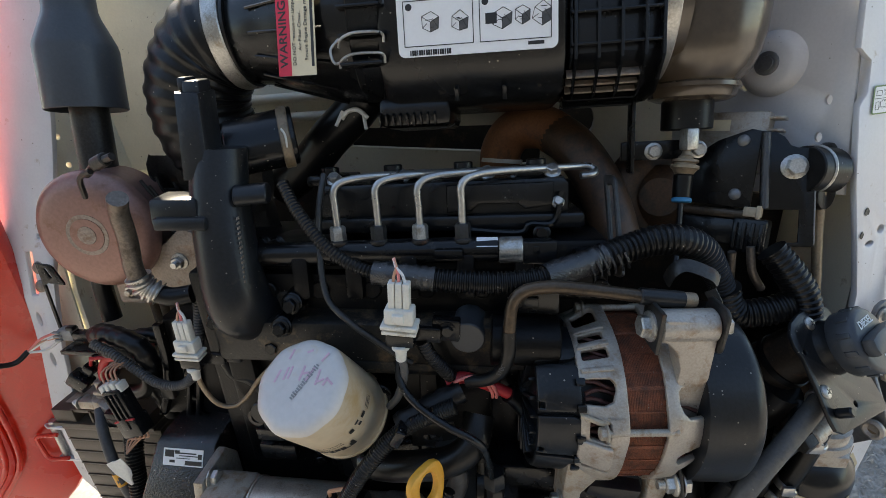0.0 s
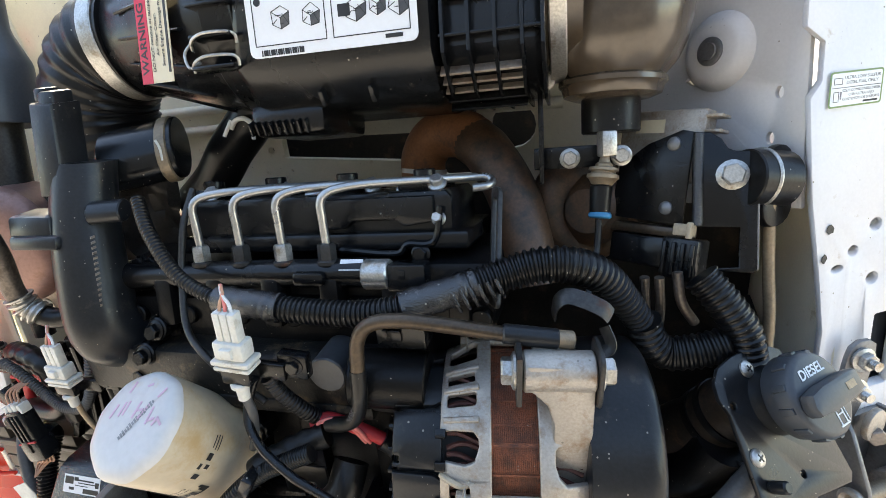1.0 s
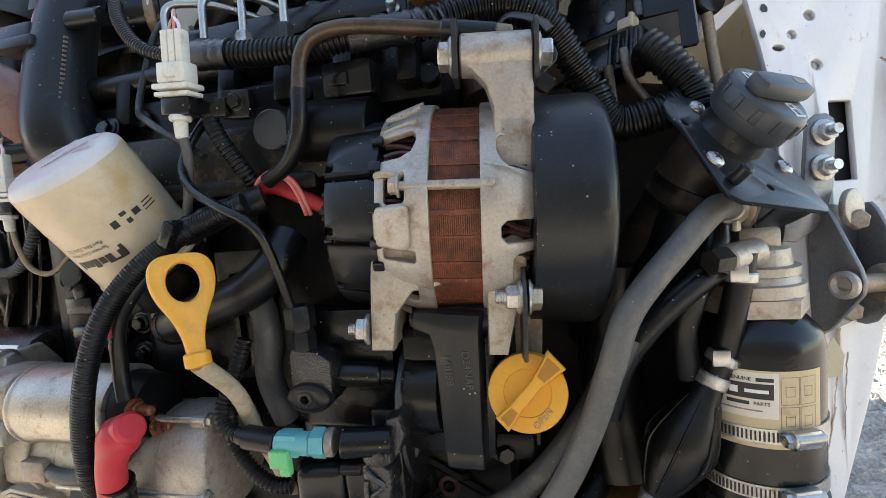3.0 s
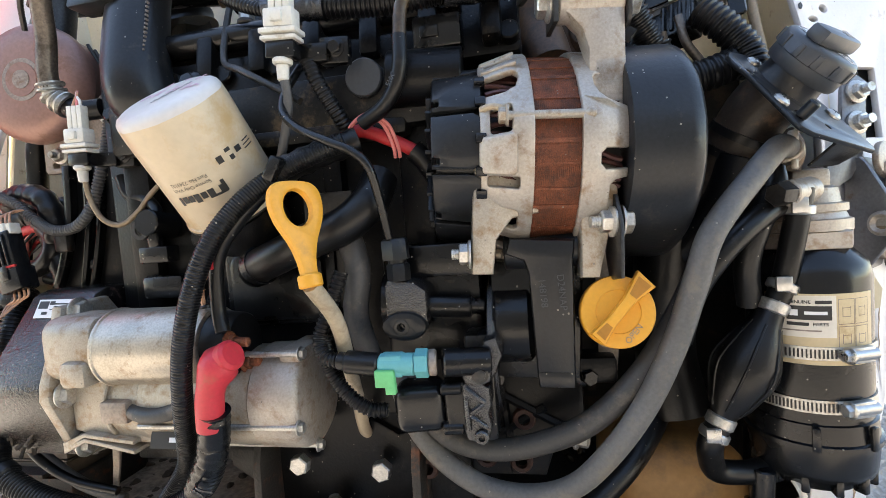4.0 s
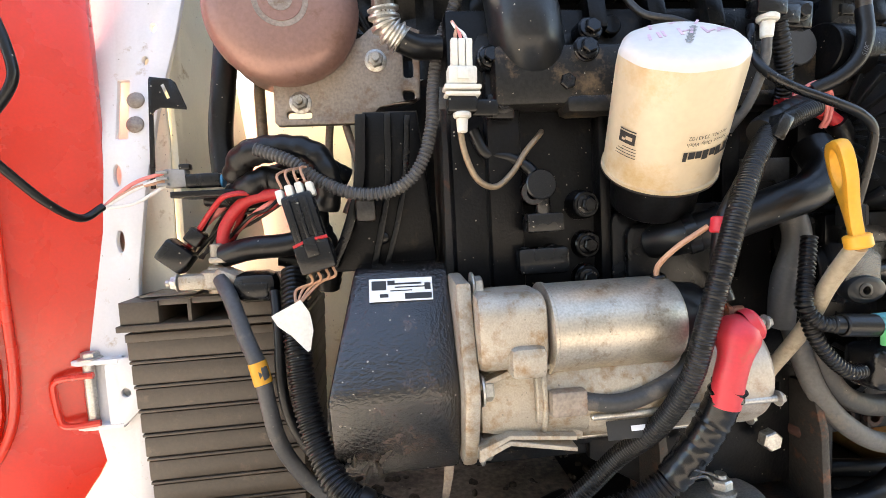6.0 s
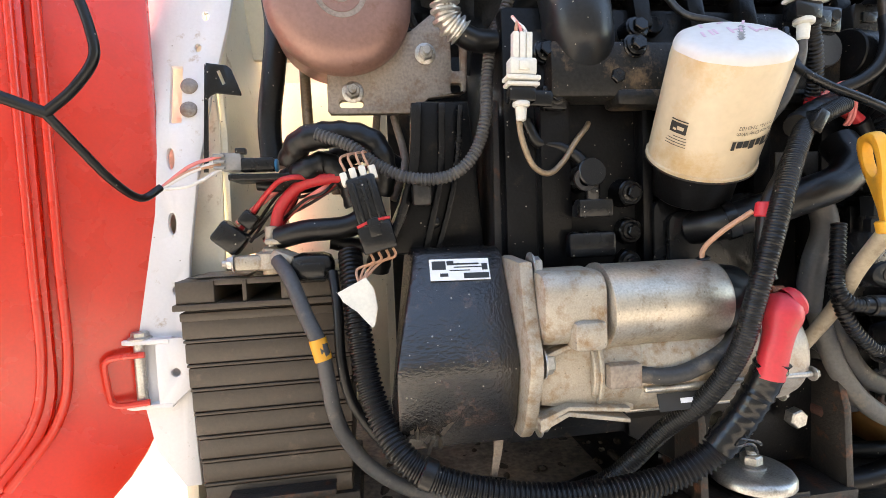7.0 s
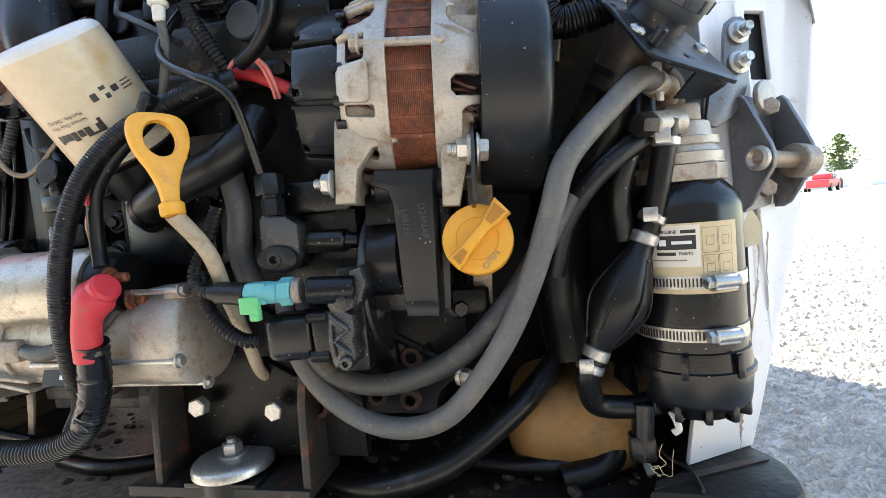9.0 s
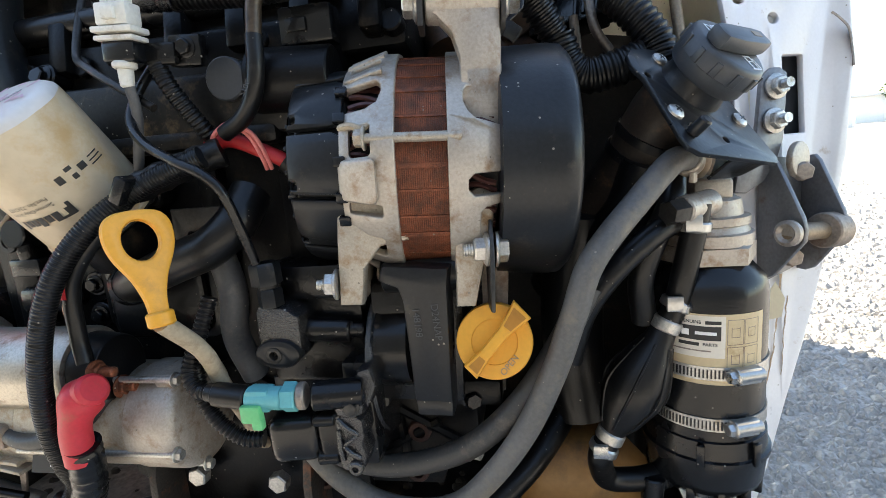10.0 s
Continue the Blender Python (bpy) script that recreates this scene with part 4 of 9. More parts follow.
def bent(bm, outline, holes, rad, thick, bev=0.0012, step=7):
    """A casting round the alternator's shaft: an outline of (along the shaft, degrees) with openings, bent to the radius rad(x, degrees)."""
    k = 0.083 * math.pi / 180
    t = bmesh.new()
    prism(t, [(x, a * k) for x, a in outline], (0, 0, 0), (1, 0, 0), (0, 1, 0), thick, bev, holes=[[(x, a * k) for x, a in h] for h in holes])
    lo, hi = min(a for _, a in outline), max(a for _, a in outline)
    for i in range(1, int((hi - lo) / step) + 1):
        bmesh.ops.bisect_plane(t, geom=t.verts[:] + t.edges[:] + t.faces[:], plane_co=(0, (lo + i * step) * k, 0), plane_no=(0, 1, 0))
    for v_ in t.verts:
        a_ = v_.co.y / k
        r_ = rad(v_.co.x, a_) - thick + v_.co.z
        w = radians(a_)
        v_.co = (v_.co.x, AY - r_ * math.cos(w), AZ + r_ * math.sin(w))
    bmesh.ops.recalc_face_normals(t, faces=t.faces[:])
    put(bm, t)


def slot(x0, x1, a0, a1, r=0.0035, n=4):
    """A rounded opening from x0 to x1 along the shaft and from a0 to a1 degrees."""
    k = 0.083 * math.pi / 180
    return [(x, y / k) for x, y in rrect(x1 - x0, (a1 - a0) * k, min(r, (x1 - x0) * 0.45, (a1 - a0) * k * 0.45), (x0 + x1) / 2, (a0 + a1) / 2 * k, n)]


g = bmn()
prof = []
for i in range(26):
    x_ = 0.1915 + i * 0.0014
    prof += [(x_, 0.0808), (x_ + 0.0009, 0.0808), (x_ + 0.0010, 0.0803), (x_ + 0.0013, 0.0803)]
lathe(g, (0, AY, AZ), (1, 0, 0), prof, 72)
stt = part("stator", g, "copper_rust", alt, "stack of red-brown stator laminations")
rnd = random.Random(8)
for k in range(30):
    g = bmn()
    a_ = k * 12 + 3 * rnd.random()
    arcseg(g, 0.1925, 0.2275, 0.0800, 0.0815, 0.0800, 0.0815, a_, a_ + (1.0 if k % 3 else 2.4), 2)
    part("weld_seam", g, "copper_rust", alt)
g = bmn()
cyl(g, (0.150, AY, AZ), (0.262, AY, AZ), 0.060, segs=40)
part("core", g, "ink", alt)
for x0, x1 in ((0.160, 0.188), (0.232, 0.258)):
    for k in range(60):
        if not (-75 < k * 6 - 180 < 85):
            continue
        g = bmn()
        a_ = radians(k * 6 - 180)
        pts = []
        for i in range(5):
            w = a_ + 0.05 * math.sin(i * 0.9 + k % 2)
            pts.append((x0 + (x1 - x0) * i / 4, AY - 0.070 * math.cos(w), AZ + 0.070 * math.sin(w)))
        tube(g, pts, 0.0021, 6, res=3)
        part("winding", g, "winding", alt)


# corner pads for the through-bolts stand out from both castings
def pads(a_):
    return sum(0.0045 * math.exp(-(((a_ - c_ + 180) % 360 - 180) / 11) ** 2) for c_ in (14, 104, -76, -166))


def rear_r(x, a_):
    return float(np.interp(x, (0.154, 0.166, 0.176, 0.182, 0.193), (0.0745, 0.0790, 0.0835, 0.0845, 0.0845))) + pads(a_) * float(np.interp(x, (0.168, 0.178), (0, 1)))


def front_r(x, a_):
    return float(np.interp(x, (0.2265, 0.240, 0.250, 0.262), (0.0845, 0.0845, 0.0825, 0.0765))) + pads(a_) * float(np.interp(x, (0.246, 0.256), (1, 0.3)))


g = bmn()
holes = [slot(0.160, 0.182, 58, 65, 0.002), slot(0.160, 0.181, 71, 77, 0.002), slot(0.1625, 0.1775, 6.5, 20.5, 0.0025), slot(0.160, 0.183, -21.5, -15.5, 0.002), slot(0.160, 0.182, -46, -33), slot(0.160, 0.182, -66, -54)]
holes += [slot(0.160, 0.182, a_, a_ + 14) for a_ in (86, 110, 134, 158, -90, -114, -138, -162)]
left = [(0.155, 180), (0.155, 45), (0.166, 45.5), (0.180, 45), (0.1835, 42), (0.184, 38), (0.181, 31.5), (0.174, 29), (0.160, 29.5), (0.155, 28), (0.155, -180)]
bent(g, [(0.193, -180), (0.193, 180)] + left, holes, rear_r, 0.006)
rb = part("rear_bracket", g, "alu", alt, "cast rear bracket with open ports", 50)
g = bmn()
bent(g, slot(0.154, 0.1805, -14.5, 5.5, 0.004), [], lambda x, a_: rear_r(x, a_) + 0.0045 - 0.002 * max(0, (0.165 - x) / 0.01), 0.006, 0.002, 4)
part("raised_pad", g, "alu", rb, "", 50)
for a_ in (67.5, 80, 51):
    g = bmn()
    bent(g, slot(0.157, 0.184, a_ - 1.6, a_ + 1.6, 0.001), [], lambda x, b_: rear_r(x, b_) + 0.0022, 0.005, 0.001, 4)
    part("cooling_fin", g, "alu", rb, "", 50)
g = bmn()
right = [(0.262, -180), (0.262, -39), (0.252, -38.5), (0.2475, -36), (0.2475, -21), (0.251, -18.5), (0.262, -18), (0.262, -13), (0.2435, -12.8), (0.2395, -10), (0.2395, -5), (0.2435, -2.5), (0.262, -2.2), (0.262, 20.5), (0.245, 21.5), (0.240, 25), (0.2375, 30), (0.2375, 37), (0.240, 39), (0.262, 39.5), (0.262, 180)]
holes = [slot(0.240, 0.257, a_, a_ + 16) for a_ in (62, 100, 126, 152, -64, -90, -116, -142, -168)]
bent(g, right + [(0.2265, 180), (0.2265, -180)], holes, front_r, 0.006)
fbk = part("front_bracket", g, "alu", alt, "cast front bracket with open ports", 50)
for a_ in (14, 104, -76):
    g = bmn()
    w = radians(a_)
    d = V((0, -math.cos(w), math.sin(w))) * 0.0855
    cyl(g, V((0.170, AY, AZ)) + d, V((0.236, AY, AZ)) + d, 0.0032)
    hexbolt(g, V((0.1745, AY, AZ)) + d, (-1, 0, 0), 0.010, 0.007)
    part("through_bolt", g, "alu_dirty", alt)
g = bmn()
lathe(g, (0.2605, AY, AZ), (1, 0, 0), [(0, 0.06), (0, 0.082), (0.0012, 0.0865), (0.040, 0.0885), (0.0480, 0.0875), (0.0525, 0.083), (0.0545, 0.076), (0.055, 0.03), (0.03, 0.02), (0.03, 0)], 72, close=False)
part("pulley_guard", g, "plastic_grey", alt, "dull black round pulley guard")
g = bmn()
lathe(g, (0.158, AY, AZ), (-1, 0, 0), [(0, 0.068), (0.028, 0.0655), (0.036, 0.062), (0.039, 0.052), (0.041, 0.0)], 40, close=False)
rcv = part("rear_cover", g, "plastic_grey", alt, "black plastic rear cover with fan slots")
for k in range(10):
    g = bmn()
    a_ = k * 36 - 12
    bent(g, [(0.1185, a_), (0.1185, a_ + 33), (0.150, a_ + 33), (0.1565, a_ + 30), (0.1565, a_ + 3), (0.150, a_)], [slot(0.1205, 0.1245, a_ + 3, a_ + 7, 0.001)], lambda x, b_: float(np.interp(x, (0.118, 0.126, 0.157), (0.0695, 0.0725, 0.0745))), 0.006, 0.0015, 9)
    part("cover_block", g, "plastic_grey", rcv)
for k in range(22):
    g = bmn()
    w = radians(k * 360 / 22)
    box(g, (0.1165, AY - 0.038 * math.cos(w), AZ + 0.038 * math.sin(w)), (0.006, 0.042, 0.0030), 0.0006, (-math.degrees(w), 0, 0))
    part("slot_bar", g, "plastic_grey", rcv)
g = bmn()
cyl(g, (0.112, AY, AZ), (0.119, AY, AZ), 0.018)
part("cover_hub", g, "plastic_grey", rcv)
for a_ in (27, 5, -13, -26, 44):
    g = bmn()
    w = radians(a_)
    d = V((0, -math.cos(w), math.sin(w)))
    box(g, V((0.1555, AY, AZ)) + d * 0.0755, (0.008, 0.005, 0.007), 0.001, (-math.degrees(w), 0, 0))
    part("clip", g, "plastic", alt)
# top lug with its bolt, lower legs
g = bmn()
prism(g, [(0.2165, 1.003), (0.2625, 1.001), (0.2635, 0.925), (0.236, 0.925), (0.236, 0.955), (0.231, 0.970), (0.2215, 0.980), (0.2165, 0.983)], (0, 0.302, 0), (1, 0, 0), (0, 0, 1), -0.022, 0.003)
cyl(g, (0.2145, 0.314, 0.9915), (0.2625, 0.314, 0.9915), 0.0145)
prism(g, [(0.238, 0.90), (0.2615, 0.90), (0.2635, 0.95), (0.238, 0.95)], (0, 0.302, 0), (1, 0, 0), (0, 0, 1), -0.05, 0.003)
part("top_lug", g, "alu", alt)
for x0, ax in ((0.2095, (-1, 0, 0)), (0.266, (1, 0, 0))):
    g = bmn()
    hexbolt(g, (x0, 0.314, 0.9915), ax, 0.017, 0.010)
    part("lug_bolt", g, "zinc", alt)
g = bmn()
prism(g, [(-0.016, -0.018), (0.016, -0.018), (0.018, 0.02), (-0.016, 0.02)], (0.2095, 0.314, 0.9915), (0, 1, 0), (0, 0, 1), 0.004, 0.001)
part("stay_plate", g, "steel_dark", alt)
g = bmn()
prism(g, rrect(0.034, 0.042, 0.008), (0.263, 0.314, 0.9915), (0, 1, 0), (0, 0, 1), 0.003, 0.001)
part("stay_plate", g, "steel_dark", alt)
g = bmn()
prism(g, [(0.150, 0.872), (0.198, 0.872), (0.198, 0.836), (0.178, 0.832), (0.166, 0.816), (0.1635, 0.790), (0.147, 0.790), (0.148, 0.835)], (0, 0.298, 0), (1, 0, 0), (0, 0, 1), -0.02, 0.003)
prism(g, [(0.148, 0.83), (0.1635, 0.83), (0.1635, 0.790), (0.148, 0.790)], (0, 0.318, 0), (1, 0, 0), (0, 0, 1), -0.04, 0.003)
part("lower_leg", g, "alu_dirty", alt)
g = bmn()
prism(g, [(0.229, 0.862), (0.254, 0.875), (0.257, 0.85), (0.2435, 0.786), (0.2295, 0.786), (0.2295, 0.81), (0.229, 0.838)], (0, 0.300, 0), (1, 0, 0), (0, 0, 1), -0.02, 0.003)
prism(g, [(0.230, 0.825), (0.2435, 0.825), (0.2435, 0.786), (0.230, 0.786)], (0, 0.32, 0), (1, 0, 0), (0, 0, 1), -0.04, 0.003)
part("lower_leg", g, "alu_dirty", alt)
g = bmn()
prism(g, [(-0.022, -0.040), (0.006, -0.045), (0.020, -0.02), (0.020, 0.012), (0.012, 0.022), (-0.006, 0.02), (-0.02, 0.0)], (0.2525, 0.303, 0.828), (0, 1, 0), (0, 0, 1), 0.003, 0.001)
part("adjusting_strap", g, "steel_dark", alt, "grey steel adjusting strap")
g = bmn()
hexbolt(g, (0.2520, 0.298, 0.828), (-1, -0.1, 0), 0.015, 0.010, stud=0.008)
hexbolt(g, (0.257, 0.298, 0.828), (1, 0, 0), 0.016, 0.009)
part("strap_bolt", g, "zinc", alt)
g = bmn()
hexbolt(g, (0.1465, 0.299, 0.806), (-1, 0, 0), 0.014, 0.009, stud=0.006)
part("leg_bolt", g, "zinc", alt)
for p_, q_ in (((0.165, 0.30, 0.905), (0.150, 0.29, 0.915)),):
    g = bmn()
    tube(g, [(0.156, 0.297, 0.912), (0.164, 0.290, 0.913), (0.172, 0.288, 0.911), (0.178, 0.289, 0.914)], 0.0024, 8)
    part("terminal_sleeve", g, "tube_dirty", alt, "ivory wire sleeve")
alt.matrix_basis = Matrix.Translation((0.2, AY, AZ)) @ pose(0, 0, 0, 0, 3, 9)

# ---- timing cover, oil filler cap ----
tc = thing("timing_cover", "black cast timing cover with raised casting numbers", "engine cover", (0.19, 0.36, 0.70))
g = bmn()
prism(g, [(0.160, 0.700), (0.232, 0.698), (0.238, 0.80), (0.162, 0.80)], (0, 0.325, 0), (1, 0, 0), (0, 0, 1), -0.11, 0.008)
cyl(g, (0.163, 0.345, 0.745), (0.196, 0.345, 0.745), 0.036, bev=0.004, segs=40)
part("cover", g, "black_metal", tc)
g = bmn()
prism(g, [(0.197, 0.712), (0.226, 0.711), (0.229, 0.800), (0.231, 0.814), (0.182, 0.818), (0.178, 0.806), (0.192, 0.800), (0.195, 0.790)], (0, 0.303, 0), (1, 0, 0), (0, 0, 1), -0.05, 0.004)
prism(g, [(0.198, 0.700), (0.225, 0.699), (0.226, 0.713), (0.197, 0.714)], (0, 0.305, 0), (1, 0, 0), (0, 0, 1), -0.04, 0.003)
part("raised_pad", g, "plastic_grey", tc, "flat raised pad on the cover")
g = bmn()
cyl(g, (0.176, 0.332, 0.806), (0.245, 0.332, 0.806), 0.016)
part("pivot_boss", g, "plastic_grey", tc)
for b_, x_ in (("D24NAP", 0.219), ("148198", 0.205)):
    text(b_, 0.0075, facing((x_, 0.3023, 0.775), (0.05, 0, -1), (1, 0, 0.05)), "plastic_lite", tc, "casting_number")
for p_ in ((0.14, 0.30, 0.72), (0.235, 0.335, 0.70), (0.16, 0.335, 0.70)):
    g = bmn()
    hexbolt(g, p_, (0.4, -1, 0), 0.012, 0.01)
    part("bolt", g, "black_metal", tc)
g = bmn()
box(g, (0.235, 0.345, 0.705), (0.05, 0.03, 0.022), 0.004)
part("corner_boss", g, "cast_black", tc)
g = bmn()
prism(g, [(0.247, 0.70), (0.262, 0.70), (0.275, 0.86), (0.250, 0.86)], (0, 0.345, 0), (1, 0, 0), (0, 0, 1), -0.004, 0.001)
single("alternator_bracket", g, "stain", "thin tan steel strap bracket below the alternator", "bracket")

OC, ON = V((0.259, 0.310, 0.757)), V((0.06, -0.97, 0.22)).normalized()
oc = thing("oil_filler_cap", "round orange-yellow plastic oil filler cap with a finger grip", "oil cap", OC)
oa, ob_, on_ = basis(ON)
g = bmn()
lathe(g, OC - ON * 0.012, ON, [(0, 0.020), (0.0, 0.0262), (0.003, 0.0275), (0.014, 0.0275), (0.0155, 0.0268), (0.016, 0.025), (0.0165, 0.0165), (0.0158, 0.0162), (0.0158, 0)], 48, close=False)
part("cap", g, "yellow", oc)
g = bmn()
gu = V((0.66, 0, 0.75))
gu = (gu - ON * gu.dot(ON)).normalized()
gv = ON.cross(gu)
prism(g, [(-0.027, -0.0062), (-0.010, -0.0040), (0.010, -0.0040), (0.030, -0.0085), (0.032, 0.0085), (0.010, 0.0040), (-0.010, 0.0040), (-0.026, 0.0062)], OC + ON * 0.003, gu, gv, 0.011, 0.0018)
part("grip", g, "yellow", oc)
# pockets are flat patches; their shade is only the darker orange
g = bmn()
prism(g, [(0.014, -0.0030), (0.028, -0.0056), (0.0285, 0.0056), (0.014, 0.0030)], OC + ON * 0.0138, gu, gv, 0.0005, 0)
part("grip_pocket", g, "orange_dark", oc, "flat darker patch painted as a shaded pocket in the grip")
g = bmn()
prism(g, [(-0.024, -0.0040), (-0.013, -0.0026), (-0.013, 0.0026), (-0.0235, 0.0040)], OC + ON * 0.0138, gu, gv, 0.0005, 0)
part("grip_pocket", g, "orange_dark", oc, "flat darker patch painted as a shaded pocket in the grip")
text("OPEN", 0.0065, facing(OC + ON * 0.0046 + gv * -0.0185 + gu * -0.006, gu, gv), "stain", oc)
g = bmn()
cyl(g, OC - ON * 0.05, OC - ON * 0.012, 0.023, 0.021)
part("neck", g, "black_metal", oc)

# ---- injection pump ----
ip = thing("injection_pump", "black high-pressure fuel pump with fittings and solenoid", "fuel pump", (0.10, 0.36, 0.66))
g = bmn()
box(g, (0.112, 0.37, 0.765), (0.085, 0.08, 0.10), 0.006)
part("pump_body", g, "black_metal", ip)
g = bmn()
box(g, (0.116, 0.345, 0.803), (0.075, 0.05, 0.028), 0.004)
part("top_block", g, "black_metal", ip)
g = bmn()
cyl(g, (0.106, 0.320, 0.766), (0.147, 0.322, 0.764), 0.0098)
cyl(g, (0.146, 0.322, 0.764), (0.158, 0.323, 0.7635), 0.0068)
part("barrel", g, "black_metal", ip)
g = bmn()
lathe(g, (0.158, 0.372, 0.725), (1, 0, 0), [(0, 0.0), (0, 0.064), (0.002, 0.067), (0.006, 0.068), (0.008, 0.066), (0.008, 0)], 48, close=False)
part("mount_flange", g, "black_gloss", ip)
g = bmn()
prism(g, [(0.079, 0.742), (0.079, 0.786), (0.0825, 0.792), (0.104, 0.789), (0.1143, 0.7815), (0.1143, 0.7556), (0.106, 0.744)], (0, 0.301, 0), (1, 0, 0), (0, 0, 1), -0.05, 0.0045)
part("outlet_block", g, "black_gloss", ip)
g = bmn()
prism(g, ngon(28, 0.0185, 0.095, 0.7535, 1, 0.64), (0, 0.2965, 0), (1, 0, 0), (0, 0, 1), -0.012, 0.003, holes=[ngon(6, 0.0036, 0.093, 0.7535)])
part("oval_plug", g, "plastic_grey", ip)
g = bmn()
lathe(g, (0.093, 0.2975, 0.7535), (0, -1, 0), [(0, 0.0062), (0.0015, 0.0062), (0.002, 0.0052), (0.002, 0.0036), (-0.004, 0.0034), (-0.004, 0)], 20, close=False)
part("hex_socket", g, "steel_dark", ip)
g = bmn()
hexbolt(g, (0.0915, 0.307, 0.790), (0, 0, 1), 0.0165, 0.014, flange=False)
cyl(g, (0.0912, 0.307, 0.803), (0.0908, 0.307, 0.808), 0.0075)
hexbolt(g, (0.0905, 0.307, 0.807), (-0.03, 0, 1), 0.0200, 0.017, flange=False, turn=0.6)
part("union_nut", g, "plastic_grey", ip)
g = bmn()
cyl(g, (0.070, 0.345, 0.766), (0.080, 0.345, 0.766), 0.030)
part("end_disc", g, "black_metal", ip)
g = bmn()
cyl(g, (0.1275, 0.281, 0.7290), (0.162, 0.292, 0.727), 0.0108)
part("sensor_port", g, "black_metal", ip)
g = bmn()
prism(g, [(0.141, 0.7165), (0.146, 0.7275), (0.157, 0.7300), (0.164, 0.724), (0.163, 0.713), (0.152, 0.708), (0.143, 0.710)], (0, 0.283, 0), (1, 0, 0), (0, 0, 1), -0.026, 0.003)
prism(g, [(0.146, 0.7110), (0.160, 0.7080), (0.166, 0.716), (0.172, 0.730), (0.168, 0.745), (0.158, 0.742)], (0, 0.292, 0), (1, 0, 0), (0, 0, 1), -0.026, 0.004)
part("lug", g, "black_gloss", ip)
g = bmn()
hexbolt(g, (0.1550, 0.2825, 0.7190), (0, -1, 0), 0.0085, 0.003)
part("lug_bolt", g, "steel_dark", ip)
g = bmn()
box(g, (0.105, 0.296, 0.6915), (0.040, 0.034, 0.0375), 0.009, (0, -2, 8), seg=4)
part("solenoid", g, "plastic", ip, "black pump solenoid")
g = bmn()
box(g, (0.133, 0.300, 0.6925), (0.018, 0.034, 0.041), 0.004, (0, -2, 8), seg=3)
for z_ in (0.7075, 0.6765):
    cyl(g, (0.1235, 0.285, z_), (0.140, 0.287, z_), 0.0052)
part("solenoid_flange", g, "black_metal", ip)
g = bmn()
prism(g, [(0.1395, 0.7110), (0.1520, 0.7135), (0.1615, 0.7080), (0.1620, 0.6950), (0.1595, 0.6885), (0.1615, 0.6780), (0.1590, 0.6690), (0.1530, 0.6650), (0.1420, 0.6670), (0.1395, 0.6780), (0.1410, 0.6900)], (0, 0.2835, 0), (1, 0, 0), (0, 0, 1), -0.030, 0.0028)
for x0, z0, x1, z1 in ((0.143, 0.709, 0.157, 0.697), (0.157, 0.697, 0.145, 0.688), (0.145, 0.688, 0.157, 0.678), (0.143, 0.700, 0.144, 0.676)):
    tube(g, [(x0, 0.2835, z0), ((x0 + x1) / 2, 0.2815, (z0 + z1) / 2), (x1, 0.2835, z1)], 0.0021, 8)
part("ribbed_casting", g, "black_gloss", ip, "shiny black ribbed casting")
g = bmn()
lathe(g, (0.1535, 0.2830, 0.6710), (0, -1, 0), [(0, 0.0058), (0.003, 0.0055), (0.004, 0.0045), (0.004, 0.0025), (0.001, 0.0022), (0.001, 0)], 18, close=False)
part("casting_eye", g, "black_gloss", ip)
g = bmn()
box(g, (0.152, 0.330, 0.700), (0.024, 0.05, 0.088), 0.005)
part("control_housing", g, "black_metal", ip)
sn = thing("pressure_sensor", "teal pressure sensor with green clip and dirty black plug", "sensor", (0.09, 0.28, 0.73))
g = bmn()
cyl(g, (0.080, 0.276, 0.730), (0.108, 0.276, 0.730), 0.0085)
box(g, (0.090, 0.276, 0.730), (0.018, 0.014, 0.017), 0.002)
part("plug_body", g, "teal", sn)
g = bmn()
hexbolt(g, (0.108, 0.278, 0.730), (1, 0.05, 0), 0.019, 0.010, flange=False)
part("hex", g, "teal", sn)
g = bmn()
cyl(g, (0.1175, 0.279, 0.730), (0.1235, 0.28, 0.730), 0.010)
part("seal", g, "stain", sn)
g = bmn()
box(g, (0.086, 0.268, 0.722), (0.015, 0.007, 0.013), 0.001)
box(g, (0.090, 0.268, 0.714), (0.008, 0.006, 0.008), 0.001)
part("lock_clip", g, "green", sn, "bright green locking clip")
g = bmn()
cyl(g, (0.052, 0.278, 0.732), (0.080, 0.276, 0.730), 0.009)
cyl(g, (0.045, 0.279, 0.733), (0.053, 0.278, 0.732), 0.007)
part("boot", g, "rubber", sn)

# ---- starter ----
st = thing("starter_motor", "dusty silver starter motor bolted to the flywheel cover", "starter", (-0.1, 0.32, 0.65))
SY, SZ = 0.327, 0.690
g = bmn()
lathe(g, (-0.150, SY, SZ), (1, 0, 0), [(0, 0.043), (0.002, 0.0445), (0.108, 0.0445), (0.109, 0.043)], 48)
part("motor_body", g, "alu_dirty", st)
g = bmn()
lathe(g, (-0.041, SY, SZ), (1, 0, 0), [(0, 0.044), (0.001, 0.0462), (0.036, 0.0462), (0.041, 0.0445), (0.044, 0.040), (0.044, 0.0)], 48, close=False)
box(g, (-0.006, SY - 0.005, SZ + 0.042), (0.022, 0.05, 0.012), 0.003)
part("end_cap", g, "alu", st)
